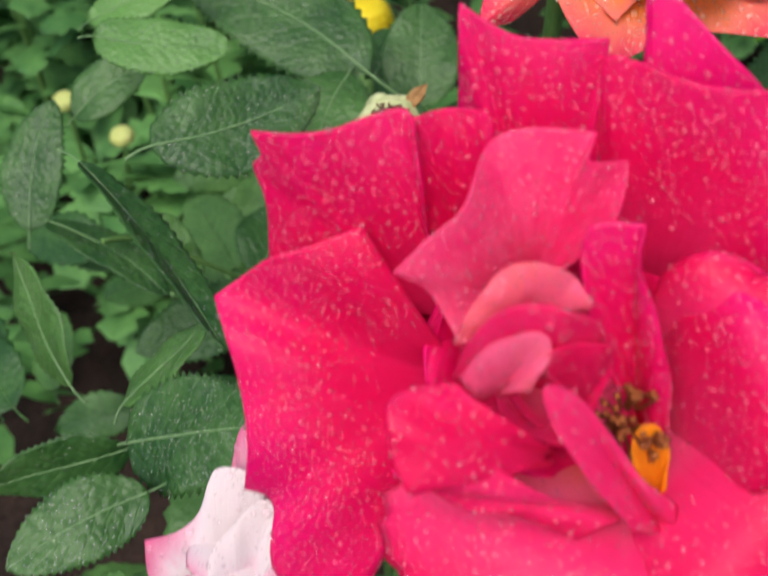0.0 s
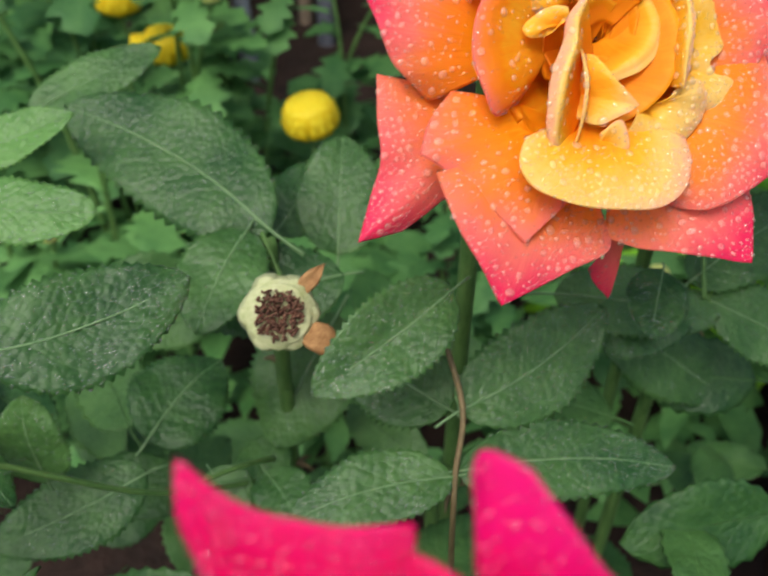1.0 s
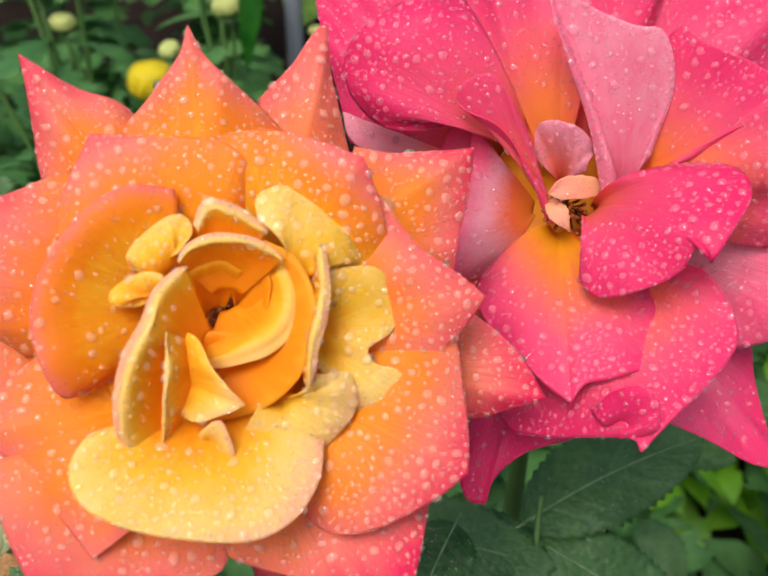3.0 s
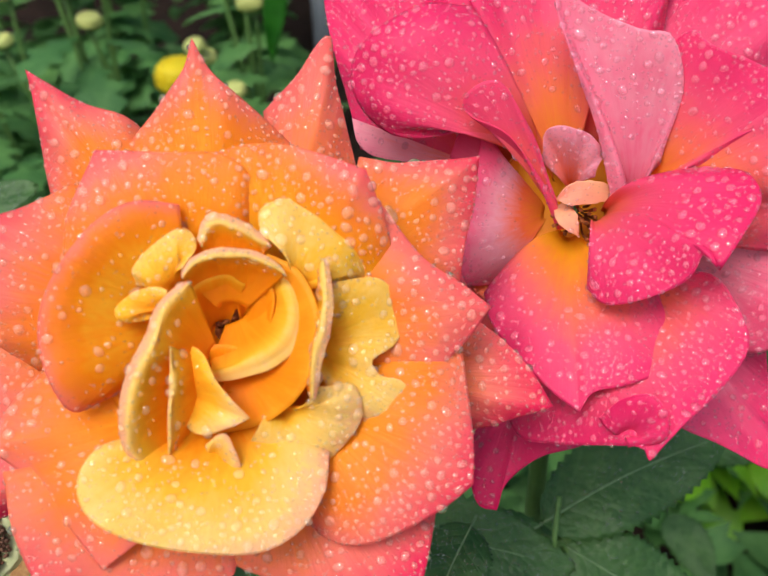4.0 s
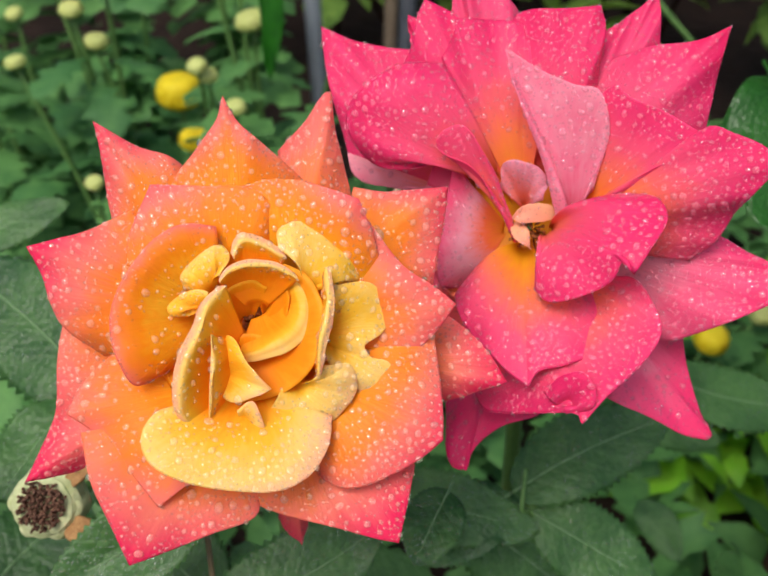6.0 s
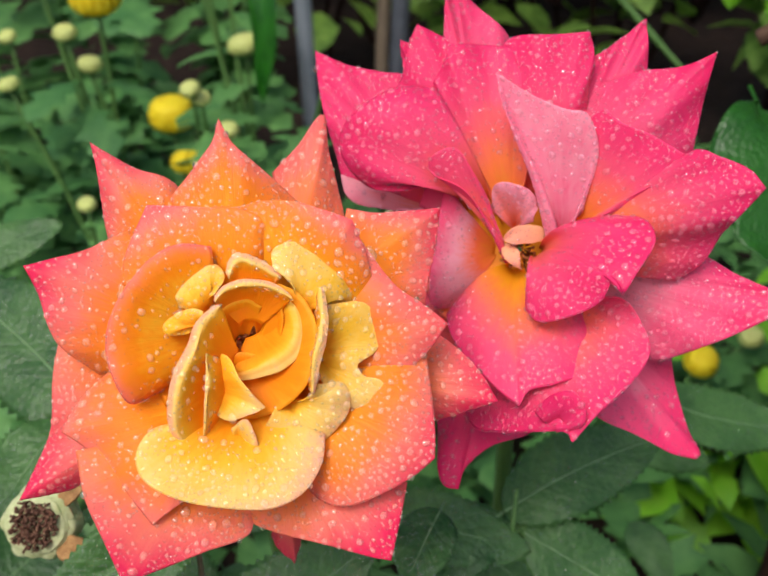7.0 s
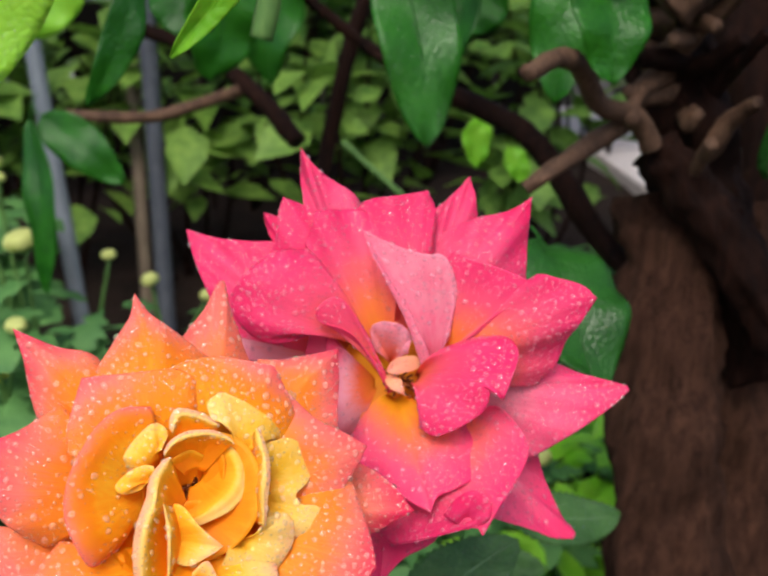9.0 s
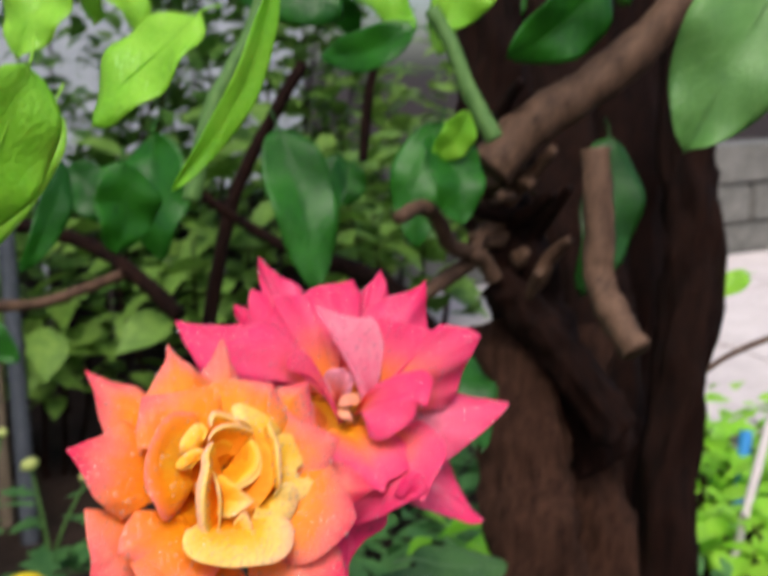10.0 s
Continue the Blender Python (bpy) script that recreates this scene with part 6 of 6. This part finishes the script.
blade(pink_rose, [(7.1, -1.1, 4.0), (2.4, 16.6, 12.0), (-2.0, 27.1, 16.0), (-5.2, 38.6, 18.0, 1), (2.3, 33.8, 17.0), (9.7, 30.5, 17.0), (15.0, 29.4, 16.0), (17.6, 20.7, 13.0), (14.6, 7.9, 8.0)], (10.6, -1.1, 1.0), 3.0, 0.46, 0.43, 0.50, 15.0, big=1.3, mat=M_PALE)
blade(pink_rose, [(-21.6, -32.0, -8.0), (-20.5, -42.4, -4.0), (-19.5, -52.4, 1.0), (-17.7, -57.8, 3.0), (-14.2, -58.5, 4.0, 1), (-12.1, -52.6, 4.0), (-6.3, -47.5, 5.0), (2.9, -43.8, 6.0), (6.3, -36.8, 4.0)], (-2.1, -9.7, -10.0), 3.0, 0.40, 0.74, 0.90, 3.0)
blade(pink_rose, [(13.4, -13.0, 14.0), (21.7, -11.8, 16.0), (25.9, -16.9, 19.0), (28.2, -22.0, 20.0), (26.5, -26.3, 22.0), (21.2, -32.0, 25.0), (16.4, -36.0, 28.0), (11.4, -41.3, 29.0, 1), (9.9, -39.1, 29.0), (3.8, -40.2, 24.0), (-4.7, -41.6, 18.0), (-10.4, -41.2, 14.0), (-14.1, -34.0, 10.0)], (1.5, -4.1, -6.0), 6.0, 0.0, 0.76, 0.82, 10.0, grade=1.5)
blade(pink_rose, [(-17.2, -15.0, 8.0), (-15.5, -20.0, 14.0), (-10.2, -26.4, 20.0), (-4.6, -31.2, 24.0), (0.1, -34.5, 25.0, 1), (2.5, -30.9, 25.0), (7.9, -29.8, 24.0), (14.2, -27.3, 22.0), (17.0, -21.3, 18.0), (14.5, -15.2, 14.0)], (-1.2, -2.9, -5.0), 7.0, -0.03, 0.80, 0.84, 13.0, side=-0.6, grade=1.5)
blade(pink_rose, [(3.3, -35.4, 25.0), (6.8, -31.5, 29.0), (11.2, -30.1, 31.0), (13.7, -33.3, 31.0), (13.4, -37.6, 30.0), (7.9, -39.3, 28.0)], (7.9, -38.2, 25.0), 2.0, 0.7, 0.8, 0.8, 10.0)
blade(pink_rose, [(1.3, -14.1, 19.0), (4.2, -16.4, 22.0), (9.8, -15.3, 25.0), (16.6, -11.1, 28.0), (19.3, -6.5, 29.0), (21.3, -9.9, 30.0, 1), (25.5, -4.0, 28.0), (28.6, 2.1, 24.0), (26.4, 6.4, 19.0), (19.8, 7.2, 12.0)], (3.2, -1.1, -1.0), 10.0, 0.16, 0.82, 0.90, 14.0, grade=0.7, big=1.2)
blade(pink_rose, [(-3.1, -4.0, 2.0), (-8.1, 5.7, 9.0), (-13.4, 13.3, 14.0), (-20.3, 17.5, 15.0), (-19.2, 20.8, 17.0), (-14.3, 21.9, 18.0), (-10.1, 16.5, 15.0), (-6.4, 8.0, 9.0), (-3.6, 1.2, 5.0)], (-1.4, -3.4, 0.0), 2.0, 0.14, 0.62, 0.66, 8.0)
blade(pink_rose, [(-6.5, 8.7, 6.0), (-5.6, 14.5, 9.0), (0.2, 14.6, 10.0), (3.8, 10.7, 9.0), (2.5, 6.0, 6.0)], (-0.9, 3.6, -2.0), 1.5, 0.16, 0.34, 0.36, 9.0, ruf=2.5, mat=M_PALE)
petal(pink_rose, (6.6, 2.7, 4.0), (1.7, 3.5, 9.0), (-3.6, 1.7, 8.0), 2.1, 2.4, 0.3, 0.0, 0.02, 0.05, -0.03, 5.0, mat=M_ORANGE)
petal(pink_rose, (-3.5, 0.8, 4.0), (-1.7, -1.7, 9.0), (0.4, -5.2, 7.0), 2.0, 2.0, 0.8, 0.1, 0.0, 0.06, -0.04, 5.0, mat=M_ORANGE)
fill_ring(pink_rose, (0, 0, 0), 9, 24, -4, 14, 0.02, 0.30, 0.4, 0.06, -10, 2)
fill_ring(pink_rose, (0, 0, 0), 7, 15, -3, 10, 0.0, 0.10, 0.1, 0.08, -7)
stamens(pink_rose, (0.5, -0.5, -3), 40, 5.5, 8, "orange and brown stamens in the heart")
rose_calyx(pink_rose, (0, 0, -8), (0.05, 0.15, -0.03))
pink_rose.drops.finish(pink_rose.ob, "water droplets tinted for the light they gather", M_WATER_PINK)

red_rose = Rose("rose", "crimson pink rose with ruffled petals and water droplets", M_RED, *rose_frame((-0.0636, -0.1238, 0.5909), (0.9845, -0.1616, 0.0685), (-0.1611, -0.6777, 0.7174)), 13, None, 1.8, 0.7, 0.5)
blade(red_rose, [(12.8, 35.3, 10.0), (12.1, 37.8, 20.0), (12.2, 40.6, 22.0), (15.6, 39.2, 22.0, 1), (19.8, 33.8, 22.0), (24.9, 29.0, 20.0), (28.9, 26.0, 12.0)], (13.9, 11.3, 2.0), 2.0, 0.6, 0.9, 0.95, 4.0)
blade(red_rose, [(-11.5, 28.3, 14.0), (-10.6, 34.2, 20.0), (-10.0, 40.2, 23.0, 1), (-6.0, 37.2, 23.0), (-1.9, 35.4, 23.0), (7.5, 35.2, 22.0, 1), (7.2, 31.5, 20.0), (6.9, 25.7, 14.0)], (0.8, 7.5, 0.0), 3.0, 0.55, 0.86, 0.92, 7.0)
blade(red_rose, [(6.0, 23.9, 14.0), (6.1, 32.2, 22.0), (10.3, 31.5, 24.0), (15.5, 28.9, 25.0), (20.7, 27.6, 25.0), (24.5, 27.4, 25.0, 1), (27.5, 21.6, 22.0), (29.8, 11.0, 16.0), (28.9, 4.2, 10.0)], (14.0, 4.7, 0.0), 4.0, 0.45, 0.84, 0.92, 9.0)
blade(red_rose, [(-17.3, 16.1, 16.0), (-16.7, 25.9, 20.0), (-15.1, 27.1, 21.0), (-10.4, 28.0, 20.0), (-6.9, 27.2, 18.0), (-5.3, 22.4, 14.0)], (-8.8, 7.6, 0.0), 2.0, 0.6, 0.84, 0.84, 7.0)
blade(red_rose, [(-37.2, 10.5, 12.0), (-35.8, 16.9, 18.0), (-36.4, 21.2, 22.0), (-34.9, 22.3, 23.0), (-35.8, 25.4, 24.0, 1), (-30.3, 24.9, 24.0), (-25.4, 25.3, 24.0), (-20.6, 26.7, 24.0), (-16.3, 26.9, 24.0), (-15.5, 21.3, 22.0), (-15.4, 12.6, 14.0)], (-11.1, 2.1, -2.0), 4.0, 0.58, 0.82, 0.90, 10.0)
blade(red_rose, [(-23.2, 14.3, 17.0), (-30.3, 11.1, 19.0), (-35.7, 10.1, 17.0), (-40.0, 7.7, 15.0), (-44.5, 5.4, 13.0, 1), (-42.6, 0.6, 13.0), (-41.2, -6.0, 11.0), (-40.6, -14.1, 9.0), (-41.9, -21.4, 7.0, 1), (-38.1, -23.8, 6.0), (-38.9, -34.2, 2.0), (-29.7, -43.2, -2.0)], (-11.3, -6.4, -4.0), 5.0, 0.62, 0.80, 0.92, 13.0, ruf=2.0)
petal(red_rose, (5.4, -14.6, -4.0), (2.1, -24.0, 18.0), (1.4, -37.8, 16.0), 27.9, 26.4, 0.3, 0.25, 0.05, 0.05, 0.75, 4.8)
petal(red_rose, (11.8, -14.1, 0.0), (17.5, -20.0, 24.0), (28.5, -26.9, 18.0), 12.5, 12.5, 0.3, 0.3, 0.05, 0.3, 0.8, 4.8)
petal(red_rose, (14.8, -10.5, 2.0), (18.9, -5.9, 26.0), (28.1, -0.0, 22.0), 11.9, 14.0, 0.1, 0.3, 0.05, 0.35, 0.92, 6.0, sq=.5)
petal(red_rose, (14.3, -4.6, 2.0), (16.2, 1.6, 24.0), (24.5, 7.3, 20.0), 7.8, 8.5, 0.1, 0.3, 0.05, 0.3, 0.75, 4.8)
blade(red_rose, [(5.4, -2.3, 20.0), (4.7, 5.0, 25.0), (4.4, 11.3, 28.0), (6.5, 12.7, 28.0), (10.6, 12.5, 28.0, 1), (10.3, 8.1, 27.0), (12.3, 2.2, 24.0), (14.4, -5.2, 18.0), (14.3, -11.6, 12.0)], (12.1, -13.6, 4.0), 3.0, 0.50, 0.82, 0.86, 8.0)
blade(red_rose, [(-10.5, -0.6, 20.0), (-13.5, 5.2, 24.0), (-17.7, 7.4, 27.0, 1), (-13.6, 11.1, 28.0), (-9.7, 14.4, 28.0), (-7.5, 19.0, 27.0), (-5.3, 22.8, 26.0), (-0.9, 23.7, 26.0), (5.6, 23.3, 25.0, 1), (4.6, 19.9, 26.0), (9.2, 19.9, 26.0, 1), (7.8, 13.8, 25.0), (5.2, 9.8, 21.0)], (-2.5, 4.5, 8.0), 3.0, 0.52, 0.44, 0.50, 12.0, ruf=2.0)
blade(red_rose, [(-10.4, -0.9, 27.0), (-9.1, 2.7, 29.0), (-6.2, 5.8, 31.0), (-3.3, 7.6, 32.0), (-0.4, 7.4, 32.0), (2.4, 6.3, 31.0), (5.1, 3.7, 28.0)], (-1.9, 2.3, 22.0), 2.0, 0.46, 0.33, 0.33, 9.0, ruf=2.5)
blade(red_rose, [(-11.2, -5.2, 22.0), (-8.8, -0.6, 29.0), (-4.6, 3.0, 32.0), (-1.0, 3.7, 32.0), (2.1, 3.0, 32.0), (5.6, 1.3, 29.0), (6.6, -1.7, 24.0)], (-2.4, -6.7, 16.0), 3.0, 0.6, 0.66, 0.66, 4.0)
blade(red_rose, [(-10.4, -4.6, 24.0), (-7.2, -1.7, 29.0), (-3.1, 0.1, 31.0), (-0.2, -0.1, 31.0), (-0.1, -2.7, 30.0), (-1.9, -6.0, 27.0)], (-6.6, -7.6, 16.0), 3.0, 0.42, 0.36, 0.36, 2.0)
blade(red_rose, [(-0.1, -4.9, 27.0), (-0.1, -2.4, 30.0), (2.1, -0.8, 30.0), (6.6, -0.6, 28.0), (7.0, -2.5, 26.0), (5.1, -8.7, 20.0)], (3.6, -10.5, 12.0), 2.0, 0.5, 0.68, 0.68, 3.0)
blade(red_rose, [(-7.9, -15.2, 20.0), (-12.4, -14.0, 24.0), (-15.6, -17.9, 26.0), (-17.3, -14.4, 28.0), (-18.1, -9.9, 29.0), (-17.4, -7.2, 29.0), (-14.8, -6.1, 28.0), (-10.5, -5.6, 26.0), (-9.0, -6.7, 24.0)], (1.7, -15.4, 12.0), 5.0, 0.55, 0.80, 0.60, 7.0, ruf=1.6)
blade(red_rose, [(3.3, -24.3, 16.0), (-3.6, -21.2, 20.0), (-9.1, -20.0, 23.0), (-13.6, -17.9, 24.0), (-15.0, -15.2, 26.0), (-12.2, -14.0, 26.0), (-6.8, -14.4, 24.0)], (10.4, -22.0, 8.0), 4.0, 0.20, 0.74, 0.74, 5.0)
blade(red_rose, [(9.5, -23.1, 18.0), (4.2, -15.9, 25.0), (0.2, -8.5, 30.0), (-0.4, -5.3, 31.0), (2.1, -5.8, 30.0), (5.3, -9.2, 27.0), (9.3, -14.6, 22.0), (15.2, -20.0, 15.0)], (14.6, -24.3, 8.0), 3.0, 0.60, 0.56, 0.52, 6.0)
blade(red_rose, [(9.5, -17.6, 15.0), (10.2, -11.6, 18.0), (12.5, -10.5, 18.0), (14.1, -13.5, 16.0), (14.2, -18.6, 13.0)], (13.1, -21.3, 8.0), 1.0, 0.02, 0.0, 0.02, 0.0)
fill_ring(red_rose, (0, 0, 0), 9, 27, 3, 17, 0.5, 0.80, 0.4, 0.05, -8, 3)
fill_ring(red_rose, (2, -3, 0), 8, 18, 6, 12, 0.4, 0.8, 0.2, 0.1, -6, 3)
fill_ring(red_rose, (3, -4, 0), 6, 10, 8, 8, 0.1, 0.5, 0.1, 0.2, -4)
stamens(red_rose, (9.3, -10.4, 12.0), 60, 5.0, 8, "dark red stamens in the heart")
rose_calyx(red_rose, (0, 0, -3), (-0.04, -0.01, -0.03))
red_rose.drops.finish(red_rose.ob, "water droplets tinted for the light they gather", M_WATER_RED)

white_rose = Rose("rose", "white rose edged with pink, half hidden among leaves", M_WHITE, (-0.1135, -0.1275, 0.5540), (0.98, -0.16, 0.07), (-0.25, -0.62, 0.74), 14)
blade(white_rose, [(-14.6, -15.4, -4.0), (-17.1, -8.9, -3.0), (-17.3, -2.5, -2.0, 1), (-10.8, -0.6, -1.0), (-6.6, 2.5, 0.0), (-4.3, 7.9, 1.0), (-2.6, 10.2, 1.0), (1.8, 9.8, 0.0), (4.5, 5.9, -2.0)], (-4.8, -13.6, -10.0), 3.0, 0.30, 0.45, 0.92, 2.0)
blade(white_rose, [(-2.8, 8.3, -4.0), (-1.0, 15.4, -3.0), (0.7, 18.0, -3.0, 1), (2.2, 12.1, -5.0), (4.2, 5.4, -7.0)], (-0.8, -7.8, -11.0), 2.0, 0.4, 0.66, 0.85, 2.0)
blade(white_rose, [(-2.8, -8.5, 3.0), (-2.1, -3.3, 4.0), (0.8, 0.3, 4.0), (4.9, 4.9, 3.0), (7.8, 4.9, 2.0), (8.9, -2.2, 0.0)], (-1.1, -15.4, -8.0), 3.0, 0.66, 0.34, 0.30, 2.0)
blade(white_rose, [(-16.9, -19.1, -5.0), (-17.0, -13.0, -3.0), (-7.8, -7.6, 1.0), (-1.6, -7.6, 3.0), (0.7, -15.0, 0.0)], (-7.8, -21.8, -9.0), 2.0, 0.4, 0.5, 0.6, 1.0)
for a, le, wd, hz, c1 in ((225, 14, 8, -2, 0.8), (300, 14, 8, -1, 0.8), (250, 10, 7, 4, 0.6), (330, 11, 7, 2, 0.6)):
    ca, sa = math.cos(radians(a)), math.sin(radians(a))
    petal(white_rose, (0, 0, -8), (ca * le * 0.6, sa * le * 0.6, hz), (ca * le, sa * le, hz - 2), wd, wd, 0.6, 0.25, 0.05, 0.25, c1 + 0.2, 2)
rose_calyx(white_rose, (0, 0, -6), (-0.10, -0.02, -0.03))
white_rose.drops.finish(white_rose.ob, "water droplets tinted for the light they gather", M_WATER_PINK)


# ---- the spent bloom ----
def spent_bloom(c, z):
    c, z = np.array(c), unit(z)
    root = empty("rose_hip", "pale green rose hip with dried brown stamens", "rose hip", "", "", tuple(c))
    inv = Matrix.Translation(tuple(-c))
    x = unit(np.cross(z, (0.1, 0.2, 1)))
    y = np.cross(z, x)
    rng = np.random.RandomState(6)
    stem_part("cup", [c - z * 0.016, c - z * 0.010, c - z * 0.004, c, c + z * 0.002], [0.004, 0.0085, 0.0095, 0.0092, 0.0075], M_HIP, root, "", 20, 0.05, rng)
    for k in range(6):
        a = 2 * math.pi * k / 6 + rng.uniform(-0.12, 0.12)
        d = x * math.cos(a) + y * math.sin(a)
        stem_part("lobe", [c + d * 0.0040 - z * 0.010, c + d * 0.0064 - z * 0.004, c + d * 0.0078 + z * 0.0012], [0.0046, 0.0046, 0.0022], M_HIP, root, "", 12)
    verts, faces = [], []
    for k in range(280):
        a, r = rng.uniform(0, 6.28), 0.0056 * math.sqrt(rng.rand())
        p = c + (x * math.cos(a) + y * math.sin(a)) * r
        e = p + z * rng.uniform(0.0025, 0.0050) + (x * rng.uniform(-1, 1) + y * rng.uniform(-1, 1)) * 0.0016
        v, f = tube([p, (p + e) / 2 + (x * rng.uniform(-1, 1) + y * rng.uniform(-1, 1)) * 0.0007, e], [0.00025, 0.00022, 0.0004], 5)
        o = len(verts)
        verts.extend(v)
        faces.extend(tuple(i + o for i in q) for q in f)
    tagged(link_mesh("dried_heart", verts, faces, M_DRIED, root, "dried brown stamens"), kind="stuff")
    dry = Rose("", "", M_DRY, tuple(c), x, z, 6, root)
    for a, le, w in ((DRY_A, 14, 4.6), (DRY_B, 9.5, 2.6)):
        d = math.cos(a), math.sin(a)
        petal(dry, (d[0] * 7, d[1] * 7, -1), (d[0] * 11, d[1] * 11, 4), (d[0] * (7 + le), d[1] * (7 + le), -2), w, w, 0.5, 0.9, 0.5, 0.5, 0.6, 0, None, 6.0)
    stem_part("stem", [c - z * 0.013, c - z * 0.024 + np.array([0, 0, -0.004]), c - z * 0.05 + np.array([0, 0, -0.008]), np.array([-0.092, 0.10, 0.40])], [0.0024, 0.0022, 0.0022, 0.0026], M_STEM, root)
    for ch in root.children:
        ch.matrix_parent_inverse = inv
    return root


DRY_A, DRY_B = 2.6, -2.3
spent_bloom((-0.0816, 0.0246, 0.5301), (0.10, -0.80, 0.60))
